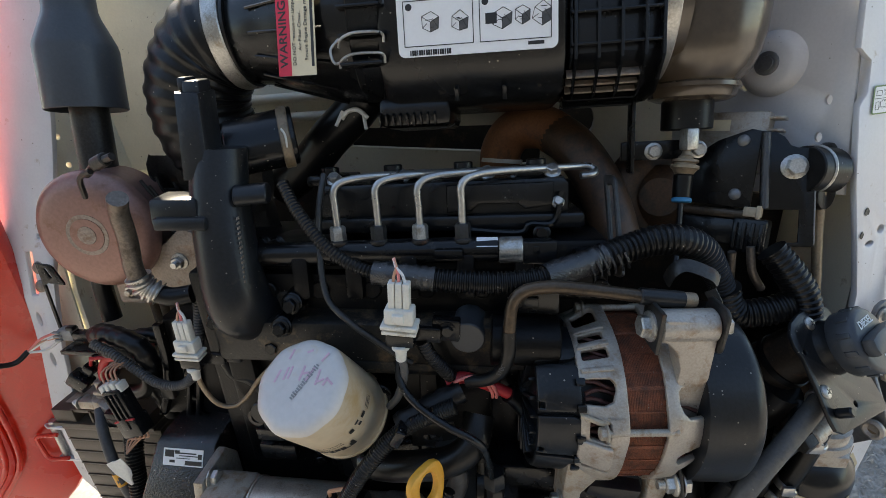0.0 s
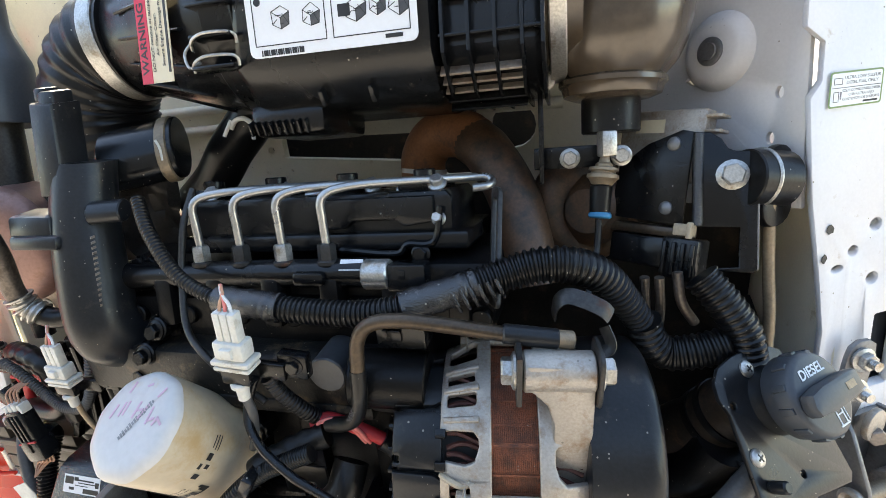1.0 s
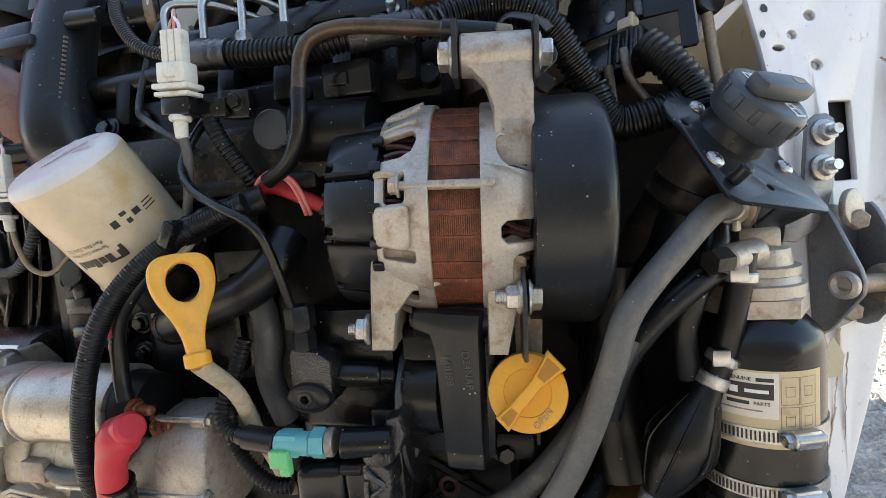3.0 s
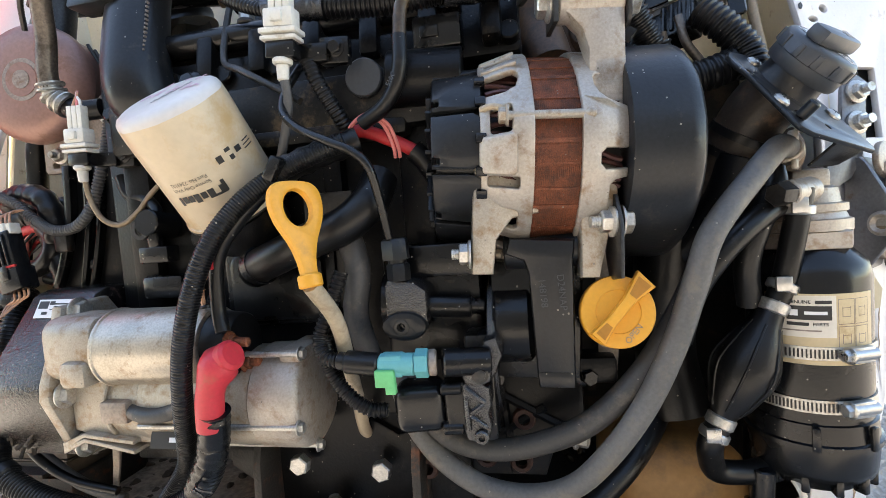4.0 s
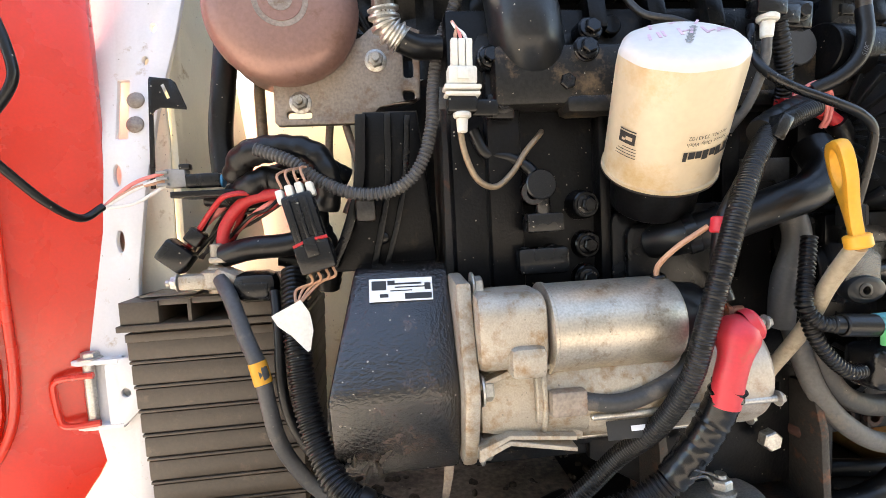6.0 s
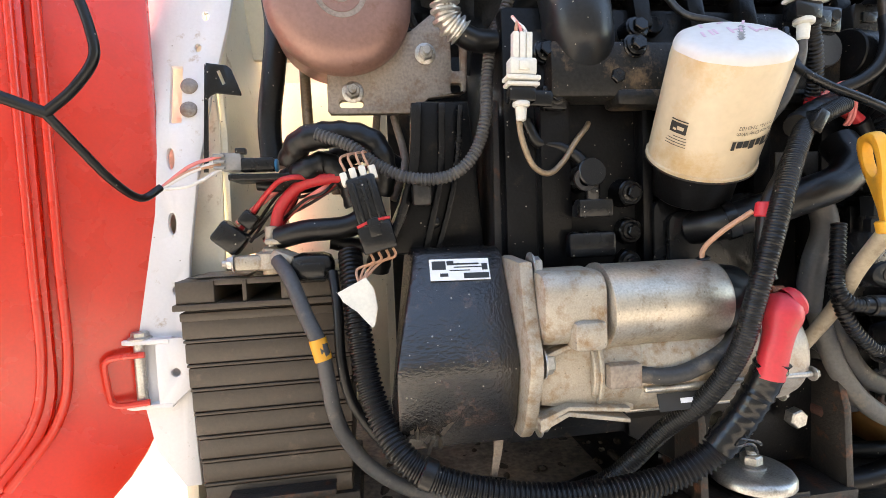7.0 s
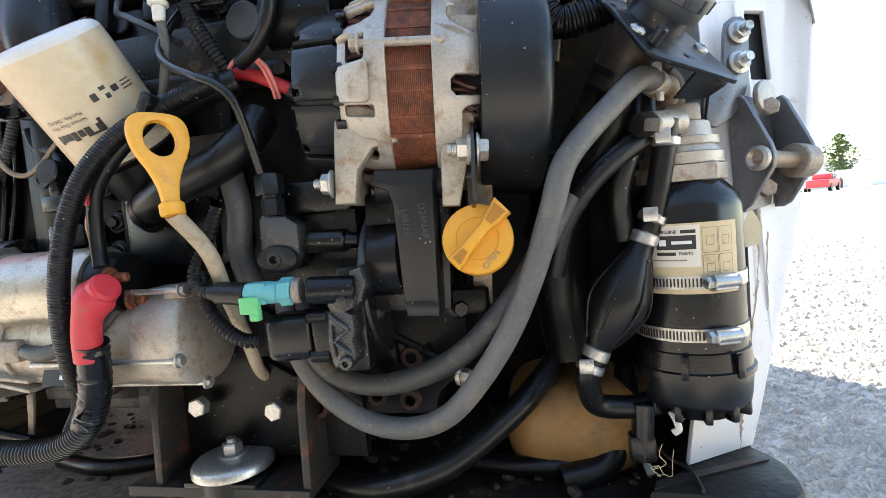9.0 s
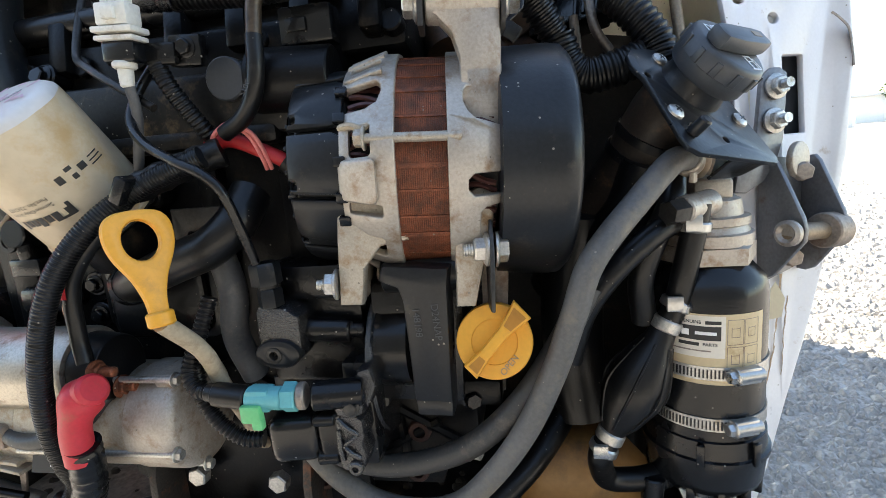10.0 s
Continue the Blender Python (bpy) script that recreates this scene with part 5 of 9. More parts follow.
for dy, dz in ((-0.030, 0.044), (-0.012, -0.043), (-0.043, -0.014)):
    g = bmn()
    hexbolt(g, (0.003, SY + dy, SZ + dz), (1, 0, 0), 0.008, 0.005)
    cyl(g, (-0.15, SY + dy, SZ + dz), (0.003, SY + dy, SZ + dz), 0.0028)
    part("tie_bolt", g, "zinc", st)
g = bmn()
prism(g, [(-0.234, 0.700), (-0.222, 0.722), (-0.19, 0.724), (-0.149, 0.722), (-0.149, 0.652), (-0.19, 0.654), (-0.215, 0.660), (-0.234, 0.664)], (0, 0.294, 0), (1, 0, 0), (0, 0, 1), -0.06, 0.010)
cyl(g, (-0.190, SY, SZ), (-0.149, SY, SZ), 0.040, 0.0435)
lathe(g, (-0.186, SY, SZ), (1, 0, 0), [(0, 0.0425), (0.001, 0.0436), (0.003, 0.0436), (0.004, 0.0425)], 40)
nh = part("nose_housing", g, "alu_dirty", st, "stained cast nose housing")
for z0, z1 in ((0.668, 0.660), (0.6635, 0.651), (0.7175, 0.7185)):
    g = bmn()
    prism(g, [(-0.236, z0 - 0.010), (-0.212, z0 - 0.001), (-0.16, z1 + 0.001), (-0.16, z1 - 0.0025), (-0.212, z0 - 0.005), (-0.236, z0 - 0.016)], (0, 0.2865, 0), (1, 0, 0), (0, 0, 1), -0.03, 0.001)
    part("web", g, "alu_dirty", nh)
g = bmn()
box(g, (-0.199, 0.2845, 0.7255), (0.028, 0.03, 0.024), 0.006)
part("pad", g, "alu_dirty", nh)
g = bmn()
prism(g, [(0.30, 0.782), (0.352, 0.784), (0.37, 0.76), (0.37, 0.66), (0.34, 0.63), (0.312, 0.634), (0.297, 0.648), (0.288, 0.672), (0.277, 0.700), (0.279, 0.715), (0.292, 0.748)], (-0.246, 0, 0), (0, 1, 0), (0, 0, 1), 0.012, 0.003)
part("mounting_flange", g, "alu_dirty", st)
for p_ in ((-0.232, 0.292, 0.702), (-0.232, 0.306, 0.649), (-0.232, 0.315, 0.776)):
    g = bmn()
    hexbolt(g, p_, (1, 0, 0), 0.016, 0.009)
    part("flange_bolt", g, "zinc", st)
g = bmn()
lathe(g, (-0.180, 0.306, 0.742), (1, 0, 0), [(0, 0.034), (0.001, 0.0358), (0.003, 0.0358), (0.004, 0.0345), (0.100, 0.0345), (0.103, 0.033)], 48)
sol = part("solenoid", g, "zinc_gold", st, "spotted zinc solenoid can")
g = bmn()
prism(g, rrect(0.060, 0.058, 0.016, 0.306, 0.7455), (-0.234, 0, 0), (0, 1, 0), (0, 0, 1), 0.052, 0.005)
part("solenoid_neck", g, "alu_dirty", st)
g = bmn()
cyl(g, (-0.077, 0.306, 0.742), (-0.052, 0.306, 0.742), 0.030, 0.027)
part("terminal_cap", g, "rubber", st, "black phenolic terminal cap")
for y_, z_, l_ in ((0.278, 0.750, 0.022), (0.298, 0.728, 0.018)):
    g = bmn()
    cyl(g, (-0.052, y_, z_), (-0.052 + l_, y_, z_), 0.004)
    hexbolt(g, (-0.048, y_, z_), (1, 0, 0), 0.012, 0.006)
    part("terminal_stud", g, "copper_rust", st)
g = bmn()
plate(g, facing((-0.118, 0.2835, 0.664), (1, 0, 0), (0, 0.3, 0.9)), 0.04, 0.014, 0.0006)
npl = part("name_plate", g, "ink", st, "small black name plate")
g = bmn()
plate(g, facing((-0.110, 0.2828, 0.6645), (1, 0, 0), (0, 0.3, 0.9)), 0.018, 0.004, 0.0004)
part("name_bar", g, "ink_white", st)
g = bmn()
tube(g, [(-0.160, 0.286, 0.690), (-0.135, 0.280, 0.687), (-0.11, 0.279, 0.691), (-0.075, 0.284, 0.705), (-0.060, 0.295, 0.722)], 0.0068, 12)
part("motor_lead", g, "rubber_inner", st, "short dusty motor lead")
g = bmn()
box(g, (-0.168, 0.283, 0.690), (0.028, 0.012, 0.020), 0.003)
part("lead_grommet", g, "stain", st)

# ---- battery ----
bt = thing("battery", "dark brown ribbed plastic battery, dusty, on a tray", "battery", (-0.47, 0.5, 0.556))
g = bmn()
prism(g, [(-0.538, 0.741), (-0.385, 0.741), (-0.392, 0.563), (-0.518, 0.563)], (0, 0.418, 0), (1, 0, 0), (0, 0, 1), -0.17, 0.003)
part("case", g, "bat", bt)
for i in range(8):
    g = bmn()
    z_ = 0.735 - i * 0.0235
    k_ = i / 8
    box(g, (-0.4615 + 0.002 * k_, 0.502, z_), (0.1602 - 0.022 * k_, 0.1758, 0.0028 if i else 0.008), 0.001)
    box(g, (-0.4615 + 0.002 * k_, 0.502, z_ - 0.0118), (0.1585 - 0.022 * k_, 0.174, 0.0192), 0.0015)
    part("rib", g, "bat", bt)
g = bmn()
prism(g, [(-0.545, 0.408), (-0.385, 0.408), (-0.385, 0.60), (-0.545, 0.60)], (0, 0, 0.742), (1, 0, 0), (0, 1, 0), 0.006, 0.001)
prism(g, [(-0.543, 0.748), (-0.508, 0.748), (-0.508, 0.769), (-0.543, 0.769)], (0, 0.411, 0), (1, 0, 0), (0, 0, 1), -0.18, 0.002)
prism(g, [(-0.483, 0.748), (-0.479, 0.748), (-0.479, 0.769), (-0.483, 0.769)], (0, 0.411, 0), (1, 0, 0), (0, 0, 1), -0.18, 0.001)
prism(g, [(-0.448, 0.748), (-0.387, 0.748), (-0.387, 0.769), (-0.448, 0.769)], (0, 0.411, 0), (1, 0, 0), (0, 0, 1), -0.18, 0.002)
box(g, (-0.465, 0.52, 0.767), (0.155, 0.16, 0.006), 0.001)
box(g, (-0.478, 0.423, 0.767), (0.07, 0.02, 0.006), 0.001)
part("lid", g, "bat", bt)
g = bmn()
box(g, (-0.505, 0.45, 0.7715), (0.05, 0.05, 0.001), 0)
part("top_label", g, "stain", bt, "worn dusty label on the lid")
g = bmn()
lathe(g, (-0.455, 0.42, 0.772), (0, 0, 1), [(0, 0.010), (0.024, 0.009), (0.026, 0.006)], 20)
part("terminal_post", g, "alu_dirty", bt, "lead terminal post")
g = bmn()
box(g, (-0.455, 0.405, 0.560), (0.10, 0.02, 0.006), 0.001)
box(g, (-0.458, 0.515, 0.5545), (0.125, 0.18, 0.008), 0.001)
btr = single("battery_tray", g, "rusty", "mud-caked steel battery tray", "tray")
g = bmn()
box(g, (-0.413, 0.47, 0.527), (0.062, 0.12, 0.046), 0.003)
single("tray_support", g, "rusty", "rusty steel box support under the battery tray", "bracket")
g = bmn()
box(g, (-0.503, 0.44, 0.532), (0.022, 0.03, 0.05), 0.003)
part("foot", g, "rusty", btr, "muddy foot of the tray")
# clamp and ground cable
cl = thing("battery_clamp", "corroded lead battery clamp with a bolt on the terminal", "battery clamp", (-0.455, 0.415, 0.775))
g = bmn()
lathe(g, (-0.455, 0.42, 0.776), (0, 0, 1), [(0, 0.014), (0.002, 0.0165), (0.016, 0.0155), (0.018, 0.012)], 24)
box(g, (-0.475, 0.415, 0.784), (0.026, 0.018, 0.014), 0.003)
box(g, (-0.440, 0.408, 0.786), (0.026, 0.022, 0.016), 0.005, (0, 20, -20))
part("clamp_body", g, "alu_dirty", cl)
g = bmn()
cyl(g, (-0.500, 0.412, 0.784), (-0.46, 0.412, 0.784), 0.0035)
hexbolt(g, (-0.488, 0.412, 0.784), (-1, 0, 0), 0.011, 0.007)
cyl(g, (-0.455, 0.42, 0.79), (-0.455, 0.42, 0.808), 0.0035)
part("clamp_bolt", g, "zinc", cl)

# ---- air cleaner ----
CY, CZ = 0.447, 1.262
ac = thing("air_cleaner", "black plastic air cleaner housing with a white picture label", "air cleaner", (0.06, 0.45, 1.16))
g = bmn()
prism(g, [(0.352, 1.196), (0.375, 1.168), (0.41, 1.160), (0.49, 1.160), (0.53, 1.19), (0.54, 1.30), (0.51, 1.355), (0.40, 1.36), (0.362, 1.34), (0.350, 1.30)], (-0.028, 0, 0), (0, 1, 0), (0, 0, 1), 0.175, 0.010)
for x_ in (0.045, 0.09):
    box(g, (x_, 0.372, 1.174), (0.004, 0.02, 0.014), 0.001, (35, 0, 0))
part("housing", g, "plastic", ac)
g = bmn()
box(g, (-0.0, 0.43, 1.158), (0.075, 0.10, 0.03), 0.008)
part("lower_step", g, "plastic", ac)
for i in range(9):
    g = bmn()
    box(g, (-0.035 + i * 0.007, 0.385, 1.153), (0.002, 0.02, 0.012), 0.0006, (25, 0, 0))
    part("rib", g, "plastic", ac)
# ribbed end cap
g = bmn()
prism(g, [(0.362, 1.198), (0.385, 1.172), (0.42, 1.166), (0.49, 1.166), (0.53, 1.20), (0.53, 1.32), (0.49, 1.35), (0.41, 1.35), (0.366, 1.32)], (0.147, 0, 0), (0, 1, 0), (0, 0, 1), 0.082, 0.008)
rc = part("end_cap", g, "plastic", ac)
for x_ in (0.152, 0.172, 0.192, 0.212, 0.227):
    g = bmn()
    prism(g, [(0.353, 1.192), (0.382, 1.163), (0.42, 1.158), (0.49, 1.160), (0.40, 1.35), (0.357, 1.325)], (x_, 0, 0), (0, 1, 0), (0, 0, 1), 0.0028, 0.0005)
    part("rib", g, "plastic", ac)
for z_ in (1.205, 1.232, 1.259, 1.286, 1.313):
    g = bmn()
    box(g, (0.190, 0.361, z_), (0.080, 0.012, 0.0026), 0.0005)
    part("rib", g, "plastic", ac)
for i in range(5):
    g = bmn()
    box(g, (0.180, 0.372 + i * 0.009, 1.182 - i * 0.006), (0.066, 0.0022, 0.010), 0.0005, (-40, 0, 0))
    part("rib", g, "stain" if i < 3 else "plastic", ac)
# outlet side: neck with warning label
g = bmn()
lathe(g, (-0.195, 0.437, CZ - 0.004), (1, 0.02, 0), [(0, 0.052), (0.004, 0.055), (0.03, 0.058), (0.05, 0.066), (0.115, 0.084), (0.165, 0.090)], 40)
onk = part("outlet_neck", g, "plastic", ac)
for k in range(10):
    g = bmn()
    w = radians(k * 22 - 80)
    tube(g, [(-0.165, 0.437 - 0.060 * math.cos(w), CZ - 0.004 + 0.060 * math.sin(w)), (-0.08, 0.439 - 0.085 * math.cos(w), CZ - 0.004 + 0.085 * math.sin(w))], 0.0016, 6)
    part("neck_rib", g, "plastic", onk)
g = bmn()
cyl(g, (-0.060, 0.44, CZ), (-0.030, 0.442, CZ), 0.0925, segs=48)
cyl(g, (-0.048, 0.44, CZ), (-0.042, 0.442, CZ), 0.096, segs=48)
for z_ in (1.20, 1.225, 1.25, 1.275, 1.30):
    box(g, (-0.040, 0.352, z_), (0.040, 0.02, 0.003), 0.0006)
part("joint_ring", g, "plastic", ac)
for z_ in (1.208, 1.226):
    g = bmn()
    tube(g, [(-0.062, 0.348, z_ - 0.010), (-0.058, 0.343, z_ - 0.004), (-0.045, 0.340, z_), (-0.024, 0.342, z_), (-0.019, 0.347, z_ - 0.002), (-0.019, 0.349, z_ - 0.008)], 0.0013, 8)
    part("spring_clip", g, "zinc", ac, "bright wire spring clip")
g = bmn()
tube(g, [(-0.062, 0.350, 1.224), (-0.070, 0.348, 1.214), (-0.066, 0.347, 1.202), (-0.054, 0.346, 1.205)], 0.0013, 8)
part("spring_clip", g, "zinc", ac)
# picture label
LM = facing((0.0665, 0.3455, 1.248), (1, 0.02, 0), (0, -0.02, 1))
g = bmn()
plate(g, LM, 0.142, 0.092, 0.0006, 0.006)
part("picture_label", g, "label", ac, "white label with line drawings")
g = bmn()
for cx in (-0.034, 0.034):
    for cy in (-0.018, 0.024):
        w_, h_ = 0.062, 0.038
        for a in ((cx, cy - h_ / 2, w_, 0.0007), (cx, cy + h_ / 2, w_, 0.0007), (cx - w_ / 2, cy, 0.0007, h_), (cx + w_ / 2, cy, 0.0007, h_)):
            plate(g, LM, a[2], a[3], 0.0009, 0, a[0], a[1])
        x, y, z = LM.to_3x3().transposed()
        prism(g, ngon(12, 0.003, cx - 0.026, cy + 0.014), LM.translation, x, y, 0.0009, 0)
rnd = random.Random(12)
for px_, py_, n_ in ((-0.034, -0.018, 2), (0.034, -0.018, 3), (-0.034, 0.024, 2), (0.034, 0.024, 3)):
    for k in range(n_):
        s_ = 0.0085 + 0.003 * rnd.random()
        x0 = px_ - 0.020 + (k + 0.5) * 0.052 / n_
        y0 = py_ + 0.004 * (rnd.random() - 0.5)
        q_ = [(0, -1.0), (0.9, -0.6), (0.9, 0.4), (0.1, 0.9), (-0.8, 0.5), (-0.85, -0.5)]
        q_ = [(x0 + s_ * a * (0.8 + 0.3 * rnd.random()), y0 + s_ * b * (0.8 + 0.3 * rnd.random())) for a, b in q_]
        ends = list(zip(q_, q_[1:] + q_[:1])) + [(q_[0], (x0, y0)), (q_[2], (x0, y0)), (q_[4], (x0, y0)), (q_[1], (x0 + s_ * 0.2, y0 + s_ * 0.3)), (q_[5], (x0 - s_ * 0.3, y0 - s_ * 0.1))]
        for (xa, ya), (xb, yb) in ends:
            plate(g, LM @ pose((xa + xb) / 2, (ya + yb) / 2, 0, 0, 0, math.degrees(math.atan2(yb - ya, xb - xa))), math.hypot(xb - xa, yb - ya), 0.0005, 0.0009)
        x, y, z = LM.to_3x3().transposed()
        gg = bmn()
        prism(gg, [q_[0], q_[1], q_[2], (x0, y0)], LM.translation, x, y, 0.0008, 0)
        part("drawing_shade", gg, "rubber_grey", ac)
        for k2 in range(2):
            plate(g, LM, s_ * (0.3 + 0.4 * rnd.random()), 0.0006, 0.0009, 0, x0 + s_ * 0.3 * (rnd.random() - 0.5), y0 + s_ * (rnd.random() - 0.5))
plate(g, LM, 0.010, 0.009, 0.0009, 0, 0.013, -0.018)
plate(g, LM, 0.008, 0.007, 0.0009, 0, -0.05, 0.021)
for i in range(18):
    plate(g, LM, 0.0010 + 0.0006 * (i % 3), 0.0045, 0.0009, 0, -0.060 + i * 0.0021, -0.0425)
plate(g, LM, 0.014, 0.003, 0.0009, 0, 0.052, -0.0405)
part("line_drawing", g, "ink", ac, "black line drawings and a barcode")
# warning label wrapped on the neck
WN = V((0.97, -0.24, 0)).normalized()
WM = facing((-0.104, 0.3555, 1.245), (0.05, 0, 1), (-1, 0.24, 0.05))
g = bmn()
plate(g, WM, 0.10, 0.042, 0.0006, 0, 0.0, 0.0)
part("warning_label", g, "label_cream", ac, "cream warning label with red band")
g = bmn()
plate(g, WM, 0.10, 0.015, 0.0010, 0, 0.0, 0.0145)
part("red_band", g, "ink_red", ac)
text("WARNING", 0.0125, WM @ pose(-0.012, 0.0145, 0.0012), "ink", ac, bold=0.0002)
for i, s_ in enumerate(("DO NOT remove or tamper", "Air Filter Cover.", "Severe Engine Damage m")):
    text(s_, 0.0052, WM @ pose(-0.010, 0.0025 - i * 0.0068, 0.0012), "ink", ac)
g = bmn()
plate(g, WM, 0.06, 0.0028, 0.0010, 0, -0.012, -0.0178)
part("print_bar", g, "ink", ac)
# bellows hose and clamp
bh = thing("intake_bellows", "black ribbed rubber intake bellows curving down to the turbo", "hose", (-0.25, 0.45, 1.15))
g = bmn()
tube(g, [(-0.192, 0.437, 1.258), (-0.215, 0.437, 1.256), (-0.245, 0.440, 1.240), (-0.268, 0.445, 1.205), (-0.272, 0.455, 1.165), (-0.262, 0.47, 1.13)], 0.058, 32, pitch=0.014, depth=0.0022)
part("bellows", g, "rubber", bh)
g = bmn()
cyl(g, (-0.214, 0.437, 1.2565), (-0.196, 0.437, 1.258), 0.0595, segs=40)
part("hose_clamp", g, "zinc", bh, "bright band clamp")
# intake duct on the other side
idt = thing("intake_duct", "smoky tan plastic intake duct bend with band clamp", "duct", (0.29, 0.46, 1.2))
g = bmn()
lathe(g, (0.228, 0.447, CZ), (1, 0, 0), [(0, 0.082), (0.012, 0.085), (0.018, 0.078), (0.03, 0.078)], 40)
lathe(g, (0.284, 0.452, 1.157), (0.03, 0, 1), [(0, 0.034), (0.003, 0.042), (0.010, 0.044), (0.012, 0.0465), (0.016, 0.0465), (0.018, 0.044), (0.030, 0.054), (0.045, 0.0605), (0.062, 0.064), (0.12, 0.068), (0.30, 0.070)], 44)
part("duct_body", g, "duct", idt)
g = bmn()
cyl(g, (0.232, 0.447, CZ), (0.246, 0.447, CZ), 0.0865, segs=48)
part("band_clamp", g, "zinc", idt, "bright band clamp")
g = bmn()
hexbolt(g, (0.226, 0.44, 1.178), (-0.2, -1, 0), 0.013, 0.009)
part("clamp_bolt", g, "zinc", idt)
g = bmn()
cyl(g, (0.284, 0.46, 1.128), (0.284, 0.46, 1.162), 0.026)
part("lower_boot", g, "rubber", idt)
# round knob on the slanting panel
kn = thing("panel_boss", "pressed round boss with a dull grey plug on the panel", "plug", (0.37, 0.49, 1.195))
KN = V((-0.79, -0.62, 0))
g = bmn()
lathe(g, (0.385, 0.496, 1.195), KN, [(0, 0.036), (0.006, 0.0345), (0.013, 0.027), (0.015, 0.023), (0.0155, 0.014), (0.0155, 0)], 36, close=False)
part("boss", g, "grey_paint", kn)
g = bmn()
lathe(g, V((0.385, 0.496, 1.195)) + KN * 0.0155, KN, [(0, 0.0125), (0.002, 0.0125), (0.003, 0.0105), (0.003, 0.008), (0.0045, 0.0075), (0.0045, 0)], 24, close=False)
part("plug", g, "lug_steel", kn)

# ---- exhaust canister and stack ----
ex = thing("exhaust_canister", "heat-tinted reddish steel exhaust canister with a disc face", "exhaust", (-0.375, 0.43, 0.965))
EA = V((0.10, -1, 0.04)).normalized()
EP = V((-0.378, 0.412, 1.036))
g = bmn()
lathe(g, EP - EA * 0.085, EA, [(0, 0.052), (0.006, 0.060), (0.012, 0.066), (0.055, 0.0675), (0.060, 0.0715), (0.066, 0.0715), (0.072, 0.0705), (0.080, 0.064), (0.0845, 0.054), (0.086, 0.040), (0.0865, 0.021), (0.085, 0.019), (0.0855, 0.0)], 56, close=False)
part("body", g, "can_red", ex)
for r_, m_, h_ in ((0.026, "stain", 0.0006), (0.021, "can_red", 0.0012), (0.012, "stain", 0.0018)):
    g = bmn()
    lathe(g, EP + EA * 0.0012, EA, [(-0.004, r_), (h_, r_ - 0.0012), (h_, 0)], 36, close=False)
    part("centre_patch", g, m_, ex, "pale worn patch at the disc's centre" if m_ == "stain" else "")
g = bmn()
prism(g, [(-0.3970, 0.9320), (-0.3940, 0.9285), (-0.3120, 0.9285), (-0.3020, 0.9360), (-0.2935, 0.9440), (-0.2600, 0.9475), (-0.2530, 0.952), (-0.2500, 1.018), (-0.285, 1.032), (-0.31, 1.012), (-0.345, 0.998), (-0.3955, 0.990)], (0, 0.452, 0), (1, 0, 0), (0, 0, 1), 0.010, 0.0015,
      holes=[rrect(0.010, 0.032, 0.003, -0.2635, 0.988), rrect(0.012, 0.010, 0.003, -0.2640, 0.9545), rrect(0.024, 0.007, 0.003, -0.373, 0.9385)])
part("support_bracket", g, "stain", ex, "stained steel support bracket")
for p_ in ((-0.371, 0.442, 0.950), (-0.2955, 0.442, 0.989)):
    g = bmn()
    hexbolt(g, p_, (0, -1, 0), 0.014, 0.009, stud=0.006)
    part("bracket_nut", g, "zinc", ex)
g = bmn()
cyl(g, EP - EA * 0.135, EP - EA * 0.08, 0.035, 0.055)
for k in range(26):
    w = k * 0.55
    tube(g, [EP + V((0.045 + 0.015 * math.sin(w), 0.05 + 0.0015 * k, 0.02 + 0.03 * math.cos(w * 1.3))), EP + V((0.075 + 0.01 * math.cos(w), 0.055 + 0.001 * k, -0.03 + 0.02 * math.sin(w)))], 0.002, 6, res=3)
part("crumpled_shield", g, "steel_dark", ex, "crumpled foil heat shield")
g = bmn()
rnd = random.Random(21)
cols, rows_ = 16, 11
grid = [[g.verts.new((-0.352 + 0.165 * i / cols, 0.502 + rnd.uniform(-0.005, 0.005) + 0.004 * math.sin(i * 1.3 + j * 0.7), 0.985 + 0.122 * j / rows_)) for i in range(cols + 1)] for j in range(rows_ + 1)]
for j in range(rows_):
    for i in range(cols):
        g.faces.new([grid[j][i], grid[j][i + 1], grid[j + 1][i + 1], grid[j + 1][i]])
bmesh.ops.solidify(g, geom=g.faces[:], thickness=0.0012)
part("shield_sheet", g, "steel_dark", ex, "dented dark heat shield sheet")
g = bmn()
tube(g, [(-0.352, 0.40, 1.085), (-0.335, 0.385, 1.11), (-0.315, 0.38, 1.118)], 0.003, 8)
tube(g, [(-0.34, 0.40, 1.11), (-0.31, 0.385, 1.125), (-0.285, 0.38, 1.133)], 0.004, 8)
cyl(g, (-0.312, 0.385, 1.124), (-0.296, 0.383, 1.130), 0.007)
part("sensor_stub", g, "steel_dark", ex)
es = thing("exhaust_stack", "black flared exhaust stack over a sooty steel tailpipe", "exhaust", (-0.392, 0.43, 1.09))
g = bmn()
lathe(g, (-0.406, 0.43, 1.185), (0, 0, 1), [(0.05, 0.018), (0.02, 0.038), (0, 0.0418), (0.001, 0.043), (0.068, 0.0427), (0.074, 0.0415), (0.104, 0.029), (0.112, 0.027), (0.26, 0.027)], 44, close=False)
part("collar", g, "plastic_lite", es, "slate black flared collar")
g = bmn()
cyl(g, (-0.404, 0.43, 1.085), (-0.404, 0.43, 1.26), 0.0205)
part("tailpipe", g, "steel_dark", es, "sooty steel tailpipe")
# small coolant pipe with bright bellows in front of the canister
cp = thing("breather_pipe", "grey metal pipe with bright spring bellows at its elbow", "pipe", (-0.29, 0.36, 0.97))
g = bmn()
